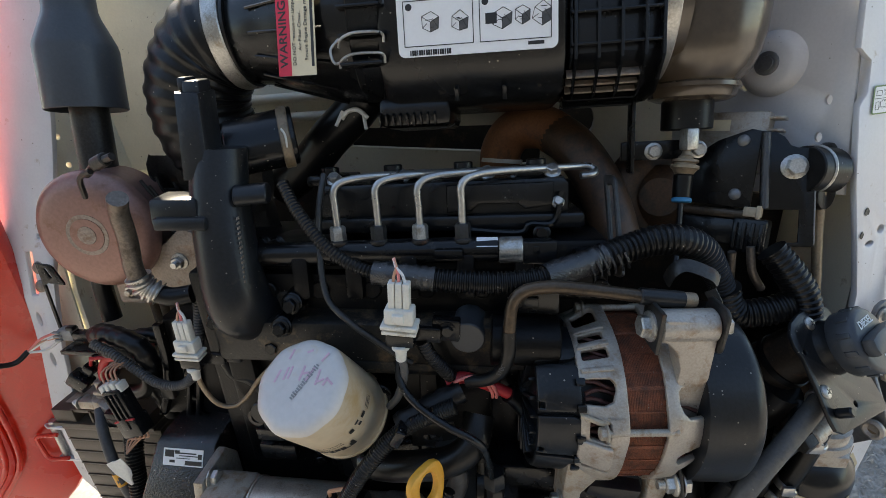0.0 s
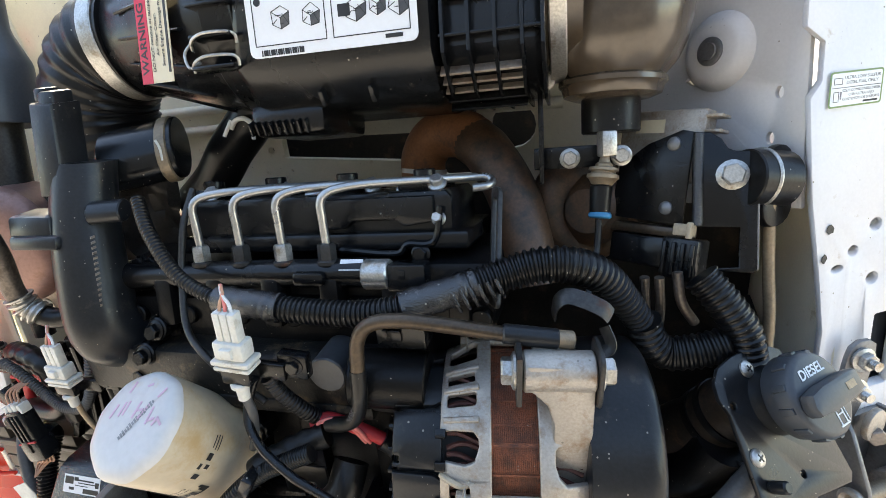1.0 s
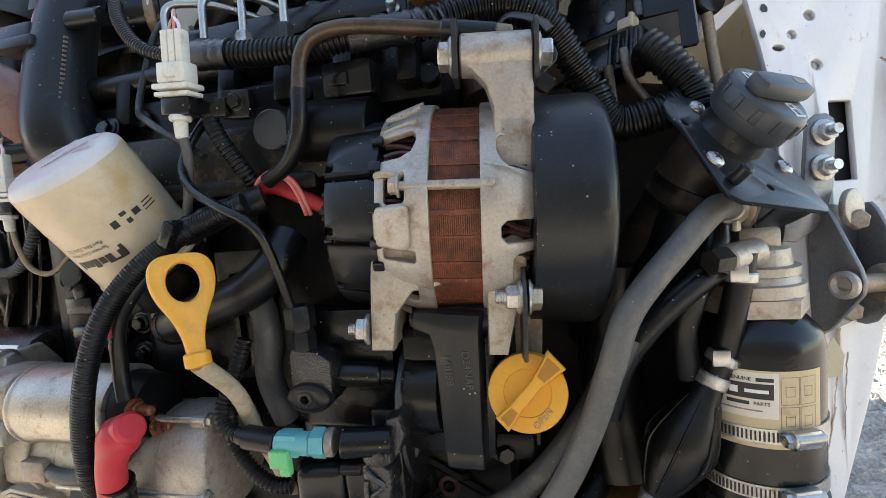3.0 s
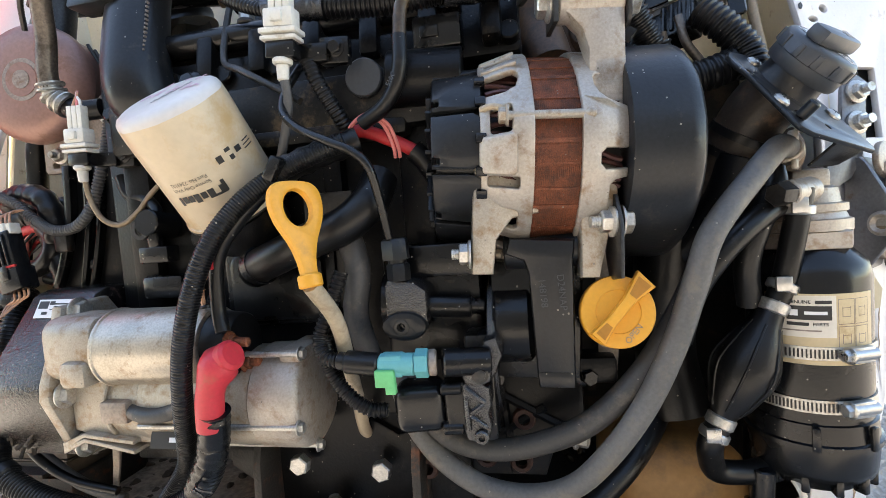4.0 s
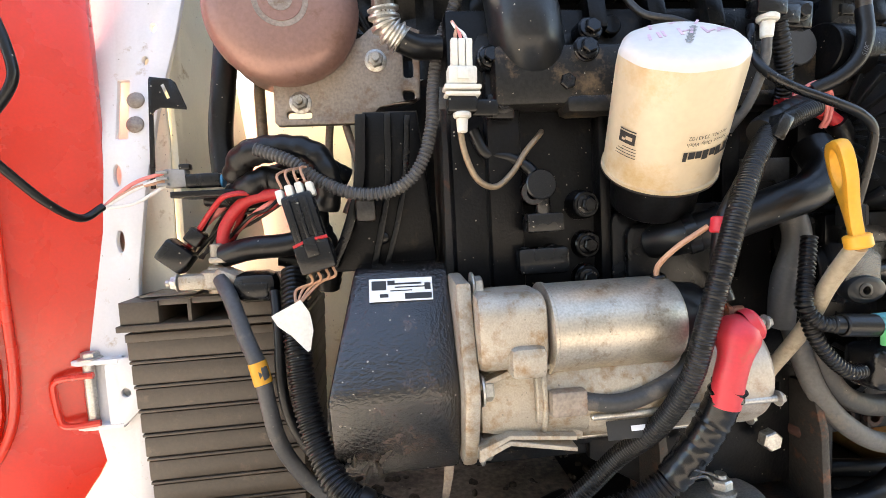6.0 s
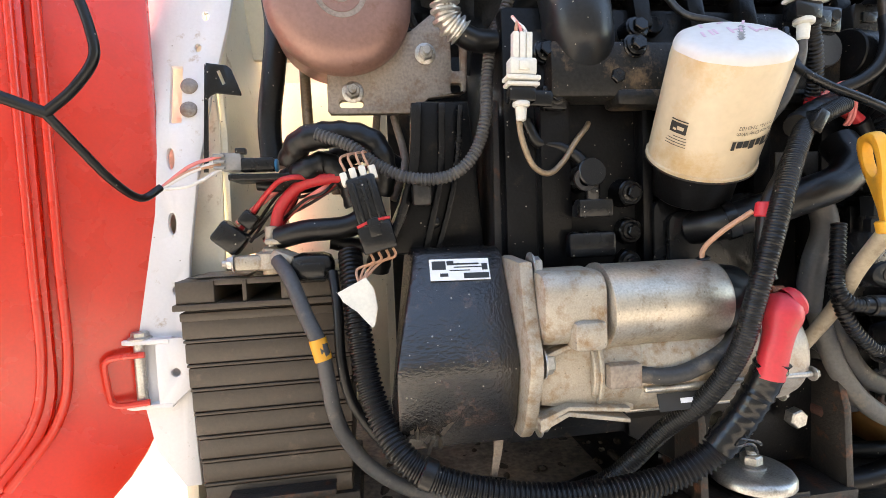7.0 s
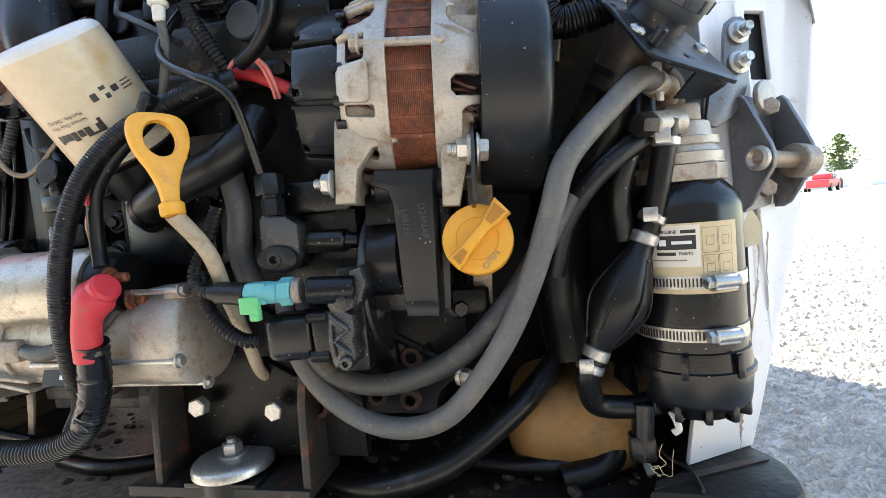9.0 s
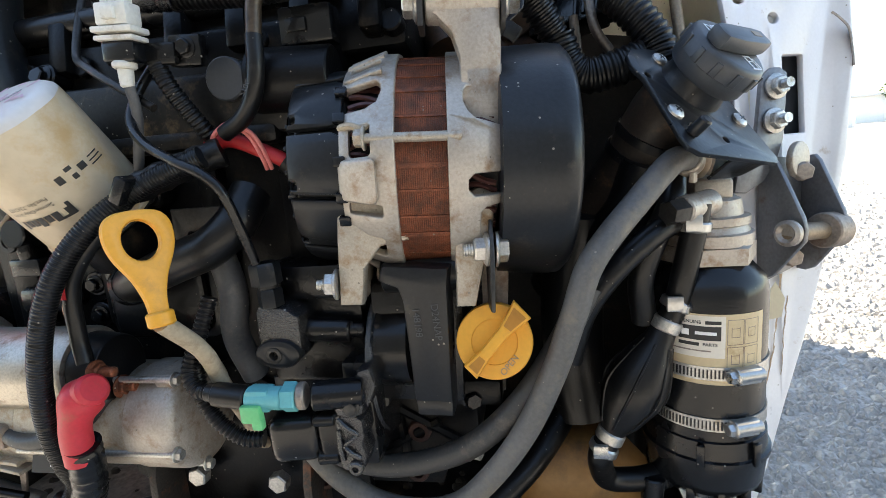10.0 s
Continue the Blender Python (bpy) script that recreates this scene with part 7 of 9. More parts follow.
for i, s_ in enumerate(("ULTRA LOW SULFUR", "DIESEL FUEL ONLY")):
    text(s_, 0.0037, SM @ pose(0.0055, 0.0095 - i * 0.0042, 0.0009), "ink", stk)
for i, s_ in enumerate(("SOLO COMBUSTIBLE DIESEL", "CON ULTRA BAJO", "CONTENIDO DE SULFURO")):
    text(s_, 0.0030, SM @ pose(0.0055, -0.0012 - i * 0.0036, 0.0009), "ink", stk)

# ---- hinge hardware on the right-hand post ----
hp = thing("hinge_plate", "grey steel hinge plate with two bright studs and nuts", "hinge", (0.505, 0.47, 0.86))
HO, HU, HV = V((0.4960, 0.458, 0.909)), V((0.93, 0.36, 0)).normalized(), V((0.08, 0.16, 0.985)).normalized()
HN = HU.cross(HV).normalized()
g = bmn()
prism(g, [(-0.013, 0.018), (-0.011, 0.026), (-0.004, 0.031), (0.005, 0.031), (0.012, 0.026), (0.013, 0.018), (0.012, -0.030), (0.006, -0.050), (-0.006, -0.066), (-0.022, -0.074), (-0.034, -0.072), (-0.030, -0.045), (-0.016, -0.036)], HO, HU, HV, 0.005, 0.0012)
part("plate", g, "lug_steel", hp)
for v_ in (0.0145, -0.0145):
    g = bmn()
    p_ = HO + HV * v_ + HN * 0.005
    lathe(g, p_, HN, [(0, 0.0100), (0.0016, 0.0100), (0.0018, 0.0090)], 24)
    hexbolt(g, p_ + HN * 0.0016, HN, 0.0140, 0.008, stud=0.007)
    part("nut_and_stud", g, "zinc", hp)
lg = thing("hinge_lugs", "pair of bare steel hinge lugs with a pin and roller", "hinge", (0.515, 0.45, 0.76))
LU = V((0.42, -0.908, 0)).normalized()
for o_, reach in (((0.4925, 0.440, 0), 0.046), ((0.5360, 0.464, 0), 0.045)):
    g = bmn()
    prism(g, [(0.0, 0.862), (0.014, 0.864), (0.019, 0.859), (reach - 0.003, 0.816), (reach, 0.806), (reach - 0.001, 0.796), (0.018, 0.762), (0.010, 0.758), (0.0, 0.758)], o_, LU, (0, 0.02, 1), 0.005, 0.0015)
    part("lug", g, "lug_steel", lg)
g = bmn()
prism(g, [(-0.004, 0.866), (0.048, 0.860), (0.048, 0.762), (-0.004, 0.756)], (0.4960, 0.4365, 0), (0.80, 0.60, 0), (0, 0.02, 1), 0.005, 0.001)
part("back_plate", g, "lug_steel", lg)
g = bmn()
prism(g, ngon(20, 0.0135, 0, 0, 1, 1.15), (0.5150, 0.4515, 0.8610), (0.80, 0.60, 0), (0, 0.1, 1), 0.006, 0.0015)
part("washer_tab", g, "alu", lg, "pale rounded washer tab")
for p_ in ((0.5190, 0.4500, 0.851), (0.5120, 0.4450, 0.777)):
    g = bmn()
    hexbolt(g, p_, (0.10, -0.99, 0.05), 0.0145, 0.008, flange=False)
    part("bolt", g, "stain", lg)
g = bmn()
cyl(g, (0.496, 0.416, 0.804), (0.556, 0.4535, 0.798), 0.0075)
part("pin", g, "steel_tan", lg)
g = bmn()
cyl(g, (0.534, 0.4395, 0.800), (0.550, 0.4495, 0.7988), 0.0155)
part("roller", g, "stain", lg)
g = bmn()
lathe(g, (0.4985, 0.4175, 0.8035), (-0.85, -0.53, 0.06), [(0, 0.011), (0.004, 0.011), (0.006, 0.008), (0.003, 0.005), (0.003, 0)], 24, close=False)
part("pin_cap", g, "alu", lg)

# ---- fuel filter ----
QX, QY = 0.431, 0.406
ff = thing("fuel_filter", "black fuel filter canister with cream label and steel clamps", "fuel filter", (QX, QY, 0.575))
g = bmn()
lathe(g, (QX, QY, 0), (0, 0, 1), [(0.622, 0.0455), (0.765, 0.0455), (0.776, 0.043), (0.786, 0.034), (0.790, 0.030)], 56)
part("canister", g, "plastic", ff)
g = bmn()
lathe(g, (QX, QY, 0), (0, 0, 1), [(0.584, 0.015), (0.586, 0.034), (0.596, 0.0435), (0.598, 0.0455), (0.604, 0.0470), (0.622, 0.0485), (0.625, 0.0485), (0.626, 0.0510), (0.630, 0.0510), (0.631, 0.0485), (0.646, 0.0475), (0.647, 0.045)], 56)
wbl = part("water_bowl", g, "plastic", ff, "black ribbed water bowl")
for k in range(12):
    g = bmn()
    w = k * math.pi / 6
    box(g, (QX + 0.041 * math.cos(w), QY + 0.041 * math.sin(w), 0.594), (0.006, 0.010, 0.015), 0.0015, (0, 0, math.degrees(w) + 90))
    part("bowl_rib", g, "plastic", wbl)
for k in (-110, -60):
    g = bmn()
    w = radians(k)
    box(g, (QX + 0.051 * math.cos(w), QY + 0.051 * math.sin(w), 0.636), (0.004, 0.006, 0.020), 0.001, (0, 0, k))
    part("bowl_rib", g, "plastic", wbl)
E5 = V((-0.45, -0.89, 0))
lm_ = flat_bars([(0.012, 0, 0.082, 0.058)])
wrapped("label", lm_, (QX, QY, 0.7255), V((0, 0, 1)), 0.0456, E5, 0.0, 1, "label_tan", ff)
wrapped("label_panel", flat_bars([(0.002, 0, 0.038, 0.034)]), (QX, QY, 0.7360), V((0, 0, 1)), 0.0457, E5, 0.0, 1, "label_pale", ff)
wrapped("brand_block", flat_bars([(0.0030, 0.002, 0.030, 0.0115), (0.0125, 0.0108, 0.011, 0.0028), (-0.0045, -0.0072, 0.015, 0.0028)]), (QX, QY, 0.737), V((0, 0, 1)), 0.0459, E5, 0.0, 1, "ink", ff)
wrapped("brand_bar", flat_bars([(-0.0070, 0.002, 0.0055, 0.0050), (0.0075, 0.002, 0.0150, 0.0026)]), (QX, QY, 0.737), V((0, 0, 1)), 0.0460, E5, 0.0, 1, "label", ff)
wrapped("lettering", flat_text("GENUINE", 0.0036, -0.0035, 0.0108, 0.0001), (QX, QY, 0.737), V((0, 0, 1)), 0.0459, E5, 0.0, 1, "ink", ff)
wrapped("lettering", flat_text("PARTS", 0.0036, 0.0105, -0.0072, 0.0001), (QX, QY, 0.737), V((0, 0, 1)), 0.0459, E5, 0.0, 1, "ink", ff)
bars = []
for cx in (0.0285, 0.0415):
    for cy in (0.003, -0.019):
        bars += [(cx, cy + 0.010, 0.012, 0.0005), (cx, cy - 0.010, 0.012, 0.0005), (cx - 0.006, cy, 0.0005, 0.02), (cx + 0.006, cy, 0.0005, 0.02), (cx, cy + 0.003, 0.006, 0.0005), (cx, cy - 0.004, 0.006, 0.0005), (cx - 0.003, cy, 0.0005, 0.008), (cx + 0.003, cy, 0.0005, 0.008)]
bars += [(-0.004, -0.0125, 0.030, 0.0012)]
wrapped("pictograms", flat_bars(bars), (QX, QY, 0.737), V((0, 0, 1)), 0.0458, E5, 0.0, 1, "stain", ff)
for z_ in (0.706, 0.662):
    g = bmn()
    lathe(g, (QX, QY, z_ - 0.0055), (0, 0, 1), [(0, 0.0457), (0, 0.0468), (0.011, 0.0468), (0.011, 0.0457)], 56, close=False)
    cb_ = part("band_clamp", g, "zinc", ff, "slotted steel band clamp")
    for k in range(22):
        g = bmn()
        w = radians(-160 + k * 3.4)
        box(g, (QX + 0.0470 * math.cos(w), QY + 0.0470 * math.sin(w), z_), (0.0012, 0.0012, 0.007), 0, (0, 0, math.degrees(w)))
        part("band_slot", g, "ink", cb_)
    g = bmn()
    w = radians(-72)
    c_ = V((QX + 0.050 * math.cos(w), QY + 0.050 * math.sin(w), z_))
    tg = V((-math.sin(w), math.cos(w), 0))
    cyl(g, c_ - tg * 0.010, c_ + tg * 0.013, 0.0052)
    hexbolt(g, c_ - tg * 0.010, -tg, 0.009, 0.006)
    box(g, c_ + V((0, 0, 0)), (0.020, 0.006, 0.013), 0.001, (0, 0, math.degrees(w) + 90))
    part("screw_housing", g, "steel", cb_)
# filter head
g = bmn()
lathe(g, (QX, QY, 0), (0, 0, 1), [(0.788, 0.034), (0.789, 0.038), (0.802, 0.038), (0.804, 0.034)], 6)
lathe(g, (QX, QY, 0), (0, 0, 1), [(0.803, 0.034), (0.812, 0.034), (0.813, 0.031), (0.818, 0.029), (0.819, 0.031), (0.825, 0.031), (0.826, 0.026), (0.838, 0.024), (0.840, 0.02)], 32)
cyl(g, (QX - 0.005, QY - 0.022, 0.838), (QX - 0.032, QY - 0.044, 0.836), 0.0105)
box(g, (QX, QY + 0.005, 0.845), (0.03, 0.04, 0.02), 0.004)
part("head", g, "alu", ff, "cast aluminium filter head")
g = bmn()
hexbolt(g, (QX - 0.032, QY - 0.044, 0.836), (-1, -0.75, 0), 0.017, 0.015, flange=False)
part("head_union", g, "steel_dark", ff)
g = bmn()
box(g, (0.486, 0.44, 0.69), (0.012, 0.02, 0.09), 0.004)
part("mount_strap", g, "plastic", ff)
g = bmn()
prism(g, [(0, 0), (0.012, 0.003), (0.014, 0.02), (0.006, 0.035), (-0.002, 0.02)], (0.487, 0.426, 0.725), (1, 0, 0), (0, 0, 1), 0.0006, 0)
part("peeled_tag", g, "label_cream", ff, "peeling paper tag")
g = bmn()
cyl(g, (0.40, 0.395, 0.592), (0.378, 0.385, 0.591), 0.008)
cyl(g, (0.384, 0.385, 0.598), (0.381, 0.385, 0.546), 0.010, 0.009)
box(g, (0.381, 0.385, 0.557), (0.022, 0.018, 0.024), 0.003)
part("drain_plug", g, "plastic", ff)
g = bmn()
tube(g, [(0.405, 0.385, 0.593), (0.408, 0.375, 0.586), (0.410, 0.374, 0.578), (0.406, 0.375, 0.574)], 0.003, 8)
part("drain_tap", g, "ivory", ff, "white plastic drain tap")
g = bmn()
tube(g, [(0.382, 0.385, 0.548), (0.384, 0.38, 0.540), (0.386, 0.376, 0.535)], 0.0035, 8)
part("drain_tube", g, "rubber_grey", ff)

# ---- primer bulb ----
pb = thing("primer_bulb", "ribbed black rubber primer bulb between crimped hoses", "primer bulb", (0.365, 0.375, 0.68))
B0, B1 = V((0.390, 0.372, 0.742)), V((0.345, 0.366, 0.648))
g = bmn()
lathe(g, B1, B0 - B1, [(0, 0.009), (0.008, 0.011), (0.018, 0.017), (0.04, 0.0245), (0.058, 0.0245), (0.078, 0.018), (0.092, 0.012), (0.104, 0.010)], 32)
bulb = part("bulb", g, "rubber", pb)
a, b, n = basis(B0 - B1)
for k in range(7):
    g = bmn()
    w = radians(k * 51)
    tube(g, [B1 + n * h_ + (a * math.cos(w) + b * math.sin(w)) * r_ for h_, r_ in ((0.012, 0.0138), (0.04, 0.0247), (0.058, 0.0247), (0.09, 0.0125))], 0.0011, 6)
    part("bulb_rib", g, "rubber", bulb)
for p_ in (B0 + n * 0.002, B1 + n * 0.001):
    g = bmn()
    cyl(g, p_ - n * 0.005, p_ + n * 0.005, 0.0118)
    part("crimp_ring", g, "zinc", pb)
g = bmn()
tube(g, [B0, B0 + n * 0.02, (0.404, 0.372, 0.785), (0.410, 0.372, 0.815), (0.414, 0.372, 0.84)], 0.0095, 16)
part("upper_hose", g, "rubber", pb)
g = bmn()
tube(g, [B1, B1 - n * 0.018, (0.338, 0.372, 0.615), (0.345, 0.38, 0.598), (0.37, 0.388, 0.592), (0.39, 0.395, 0.592)], 0.0105, 16)
part("lower_hose", g, "rubber", pb)
for p_, d_ in ((B0 + n * 0.020, n), (V((0.411, 0.372, 0.822)), V((0.1, 0, 1))), (B1 - n * 0.012, n)):
    g = bmn()
    cyl(g, p_ - d_.normalized() * 0.004, p_ + d_.normalized() * 0.004, 0.0122)
    box(g, p_ + V((-0.004, -0.012, 0.004)), (0.012, 0.004, 0.012), 0.001)
    part("spring_clip", g, "steel", pb, "silver spring hose clip")

# ---- tank in the shade, lower pipe ----
g = bmn()
box(g, (0.325, 0.485, 0.548), (0.14, 0.14, 0.10), 0.040, seg=6)
single("amber_tank", g, "tank", "blurred amber plastic fuel tank low in the bay", "tank")

# ---- hoses and cables ----
def hose(name, pts, r, material, label, category="hose", pitch=0.0, depth=0.0, segs=14, group=""):
    b_ = bmn()
    tube(b_, pts, r, segs, pitch=pitch, depth=depth)
    return single(name, b_, material, label, category, group)


hc = thing("wiring_harness", "black corrugated wiring conduit taped along the cylinder head", "wiring harness", (0.1, 0.31, 0.99))
g = bmn()
HP = [(-0.109, 0.375, 1.103), (-0.088, 0.356, 1.078), (-0.055, 0.339, 1.047), (-0.016, 0.333, 1.030), (0.026, 0.332, 1.026), (0.060, 0.333, 1.022), (0.103, 0.336, 1.020), (0.137, 0.340, 1.024), (0.175, 0.358, 1.030), (0.212, 0.374, 1.037), (0.236, 0.380, 1.042), (0.262, 0.385, 1.040), (0.285, 0.395, 1.025), (0.302, 0.405, 1.000), (0.317, 0.413, 0.975)]
tube(g, HP[:5], 0.0062, 14, pitch=0.0036, depth=0.0009)
tube(g, HP[4:9], 0.0105, 16, pitch=0.004, depth=0.0016)
tube(g, HP[8:], lambda s: 0.0115 + 0.003 * math.sin(s * 3.1), 18, pitch=0.0052, depth=0.002)
part("conduit", g, "rubber", hc)
for i0, r_ in ((3, 0.0115), (7, 0.0125)):
    g = bmn()
    tube(g, [HP[i0], HP[i0 + 1], V(HP[i0 + 1]).lerp(V(HP[i0 + 2]), 0.4)], lambda s, r=r_: r + 0.0008 * math.sin(s * 40), 16)
    part("tape_wrap", g, "black_gloss", hc, "shiny black tape wrap")
for i in range(6):
    g = bmn()
    p_ = V(HP[8]).lerp(V(HP[9]), i / 6)
    tube(g, [p_ + V((0, -0.012, 0.004)), p_ + V((0.004, -0.0135, -0.004)), p_ + V((0.006, -0.010, -0.012))], 0.0016, 6)
    part("tape_end", g, "black_gloss", hc)
g = bmn()
tube(g, [(0.317, 0.413, 0.978), (0.324, 0.416, 0.958), (0.338, 0.418, 0.945), (0.362, 0.418, 0.948), (0.385, 0.420, 0.955)], 0.015, 16, pitch=0.006, depth=0.0015)
part("branch", g, "rubber", hc)
g = bmn()
tube(g, [(0.362, 0.432, 1.010), (0.378, 0.425, 0.992), (0.394, 0.420, 0.968), (0.400, 0.416, 0.945)], 0.0145, 16, pitch=0.006, depth=0.0015)
part("branch", g, "rubber", hc)
for pts in ([(0.346, 0.44, 1.01), (0.350, 0.435, 0.985), (0.362, 0.435, 0.965)], [(0.334, 0.45, 1.0), (0.337, 0.45, 0.96), (0.332, 0.45, 0.92)], [(0.322, 0.45, 1.0), (0.325, 0.45, 0.96), (0.322, 0.45, 0.91)]):
    g = bmn()
    tube(g, pts, 0.0042, 10)
    part("bare_tube", g, "pipe_worn", hc)
g = bmn()
tube(g, [(0.232, 0.335, 0.992), (0.235, 0.325, 1.005), (0.245, 0.322, 1.010), (0.265, 0.322, 1.002), (0.272, 0.324, 0.995)], 0.0014, 10, flat=5.0)
tube(g, [(0.268, 0.33, 0.985), (0.272, 0.325, 0.972), (0.262, 0.325, 0.962), (0.27, 0.32, 0.95)], 0.0013, 10, flat=4.5)
single("harness_bracket", g, "steel_dark", "bent steel harness clip bracket", "bracket")
tp = thing("glow_pipe", "oily brown steel vent pipe with a rubber sleeve", "pipe", (0.15, 0.29, 0.95))
g = bmn()
tube(g, [(0.243, 0.302, 0.984), (0.205, 0.294, 0.990), (0.160, 0.288, 0.998), (0.125, 0.285, 1.002), (0.103, 0.285, 0.998), (0.093, 0.286, 0.985), (0.090, 0.288, 0.96)], 0.0056, 14)
part("pipe", g, "pipe_brown", tp)
g = bmn()
tube(g, [(0.090, 0.288, 0.962), (0.089, 0.29, 0.94), (0.083, 0.295, 0.922), (0.07, 0.302, 0.910), (0.05, 0.31, 0.903)], 0.0062, 14)
part("rubber_end", g, "rubber", tp)
g = bmn()
cyl(g, (0.198, 0.293, 0.9915), (0.236, 0.3005, 0.9855), 0.0072)
part("grey_sleeve", g, "plastic_grey", tp)
g = bmn()
cyl(g, (0.234, 0.300, 0.986), (0.246, 0.303, 0.984), 0.0065)
part("brass_end", g, "steel_tan", tp)
text("S10C", 0.0058, facing((0.0825, 0.2865, 0.926), (0.5, 0, 0.9), (-0.9, 0, 0.5)), "rubber_grey", tp)

hose("oil_supply_hose", [(0.040, 0.325, 0.842), (0.052, 0.32, 0.80), (0.045, 0.325, 0.76), (0.05, 0.335, 0.72)], 0.011, "rubber_grey", "curved grey rubber hose beside the dipstick")
cx_ = thing("coolant_hose", "glossy black rubber coolant hose under the oil filter", "hose", (0, 0.32, 0.81))
g = bmn()
tube(g, [(-0.062, 0.35, 0.800), (-0.045, 0.325, 0.806), (-0.015, 0.312, 0.816), (0.02, 0.305, 0.828), (0.05, 0.305, 0.838), (0.07, 0.312, 0.855), (0.075, 0.33, 0.875)], 0.0155, 20)
part("hose", g, "rubber", cx_)
g = bmn()
lathe(g, (-0.046, 0.326, 0.806), (0.9, -0.4, 0.3), [(0, 0.0165), (0, 0.0178), (0.009, 0.0178), (0.009, 0.0165)], 24, close=False)
part("band", g, "plastic", cx_)
hose("high_pressure_line", [(0.014, 0.325, 0.975), (0.006, 0.314, 0.955), (0.006, 0.302, 0.935), (0.022, 0.291, 0.918), (0.05, 0.282, 0.903), (0.070, 0.280, 0.893), (0.082, 0.282, 0.880), (0.086, 0.290, 0.855), (0.088, 0.300, 0.825)], 0.0036, "plastic", "blackened steel high-pressure line to the pump", "fuel pipe")
fh = hose("fuel_hose", [(0.410, 0.381, 0.869), (0.4025, 0.370, 0.8735), (0.390, 0.357, 0.871), (0.366, 0.340, 0.850), (0.330, 0.318, 0.812), (0.315, 0.315, 0.772), (0.300, 0.315, 0.730), (0.278, 0.315, 0.684), (0.25, 0.317, 0.643), (0.22, 0.322, 0.612), (0.185, 0.330, 0.598), (0.145, 0.334, 0.602), (0.11, 0.335, 0.625), (0.087, 0.337, 0.655), (0.076, 0.340, 0.685), (0.070, 0.346, 0.715)], 0.0094, "rubber_dusty", "dusty grey rubber fuel hose hanging in a loop", segs=18)
hose("filter_hose", [(0.425, 0.39, 0.832), (0.400, 0.375, 0.828), (0.370, 0.36, 0.812), (0.345, 0.352, 0.790), (0.325, 0.352, 0.760), (0.315, 0.36, 0.72)], 0.0095, "rubber", "short black rubber hose from the filter head")
fi = hose("fuel_hose", [(0.330, 0.345, 0.785), (0.305, 0.335, 0.742), (0.275, 0.328, 0.700), (0.235, 0.328, 0.662), (0.19, 0.335, 0.640), (0.15, 0.338, 0.634), (0.118, 0.336, 0.645), (0.100, 0.337, 0.664), (0.092, 0.342, 0.690), (0.090, 0.350, 0.715)], 0.0098, "rubber_inner", "dark inner fuel hose with faded white print beside the loop", segs=18)
for k in range(7):
    g = bmn()
    p_ = V((0.268, 0.3285, 0.694)).lerp(V((0.238, 0.3285, 0.6645)), k / 6)
    box(g, p_ + V((0, -0.0098, 0)), (0.0024 if k % 3 else 0.0012, 0.0008, 0.0026), 0, (0, 45, 0))
    part("print_mark", g, "plug_grey", fi, "faded white printed mark")
hose("filler_drain_hose", [(0.4070, 0.379, 0.8705), (0.4180, 0.396, 0.8740), (0.4260, 0.408, 0.8735), (0.4275, 0.414, 0.8650), (0.4180, 0.415, 0.8530), (0.4048, 0.415, 0.8430), (0.3920, 0.418, 0.8280), (0.3830, 0.422, 0.8100)], 0.0080, "hose_brown", "dusty drain hose below the filler plate, coloured tan as if sun-lit")
hose("filler_vent_tube", [(0.4300, 0.432, 0.8900), (0.4370, 0.434, 0.8820), (0.4390, 0.435, 0.8710), (0.4340, 0.436, 0.8550), (0.4250, 0.438, 0.8380)], 0.0078, "brown", "dark brown vent tube below the filler plate")
hcl = bmn()
cyl(hcl, (0.4050, 0.373, 0.8725), (0.4105, 0.382, 0.8690), 0.0112)
box(hcl, (0.4075, 0.3685, 0.8810), (0.007, 0.007, 0.010), 0.002, (0, 0, 55))
box(hcl, (0.4095, 0.3710, 0.8590), (0.008, 0.004, 0.008), 0.001, (0, 0, 55))
single("hose_clip", hcl, "alu", "dull silver spring clip on the fuel hose", "hose clip")
hose("drain_pipe", [(0.345, 0.58, 0.74), (0.34, 0.53, 0.68), (0.32, 0.465, 0.63), (0.29, 0.42, 0.60), (0.255, 0.39, 0.575), (0.20, 0.36, 0.545), (0.13, 0.36, 0.525), (0.06, 0.40, 0.518), (-0.02, 0.47, 0.517)], 0.0125, "rubber", "glossy black drain hose along the floor")
hose("ground_hose", [(0.385, 0.47, 0.60), (0.37, 0.44, 0.55), (0.35, 0.42, 0.52), (0.31, 0.41, 0.51)], 0.014, "rubber", "black hose lying behind the fuel filter")
hose("side_tube", [(0.4195, 0.478, 1.060), (0.4205, 0.475, 1.040), (0.4225, 0.468, 1.004), (0.4255, 0.458, 0.962), (0.427, 0.455, 0.93)], 0.0048, "steel_tan", "weathered bare metal tube down the inner wall", "pipe")
hose("filler_vent_hose", [(0.40, 0.39, 0.86), (0.395, 0.375, 0.84), (0.38, 0.37, 0.81), (0.372, 0.372, 0.78), (0.376, 0.38, 0.745)], 0.010, "rubber", "short black vent hose beside the filter")
hose("cooling_pipe", [(0.33, 0.44, 0.83), (0.325, 0.45, 0.76), (0.325, 0.46, 0.68), (0.335, 0.45, 0.62)], 0.030, "rubber", "wide black rubber coolant pipe in the shade")

# braided cable, conduit and red boot at the starter
bc = thing("starter_cable", "black braided cable sleeve from harness to starter", "cable", (-0.08, 0.27, 0.66))
g = bmn()
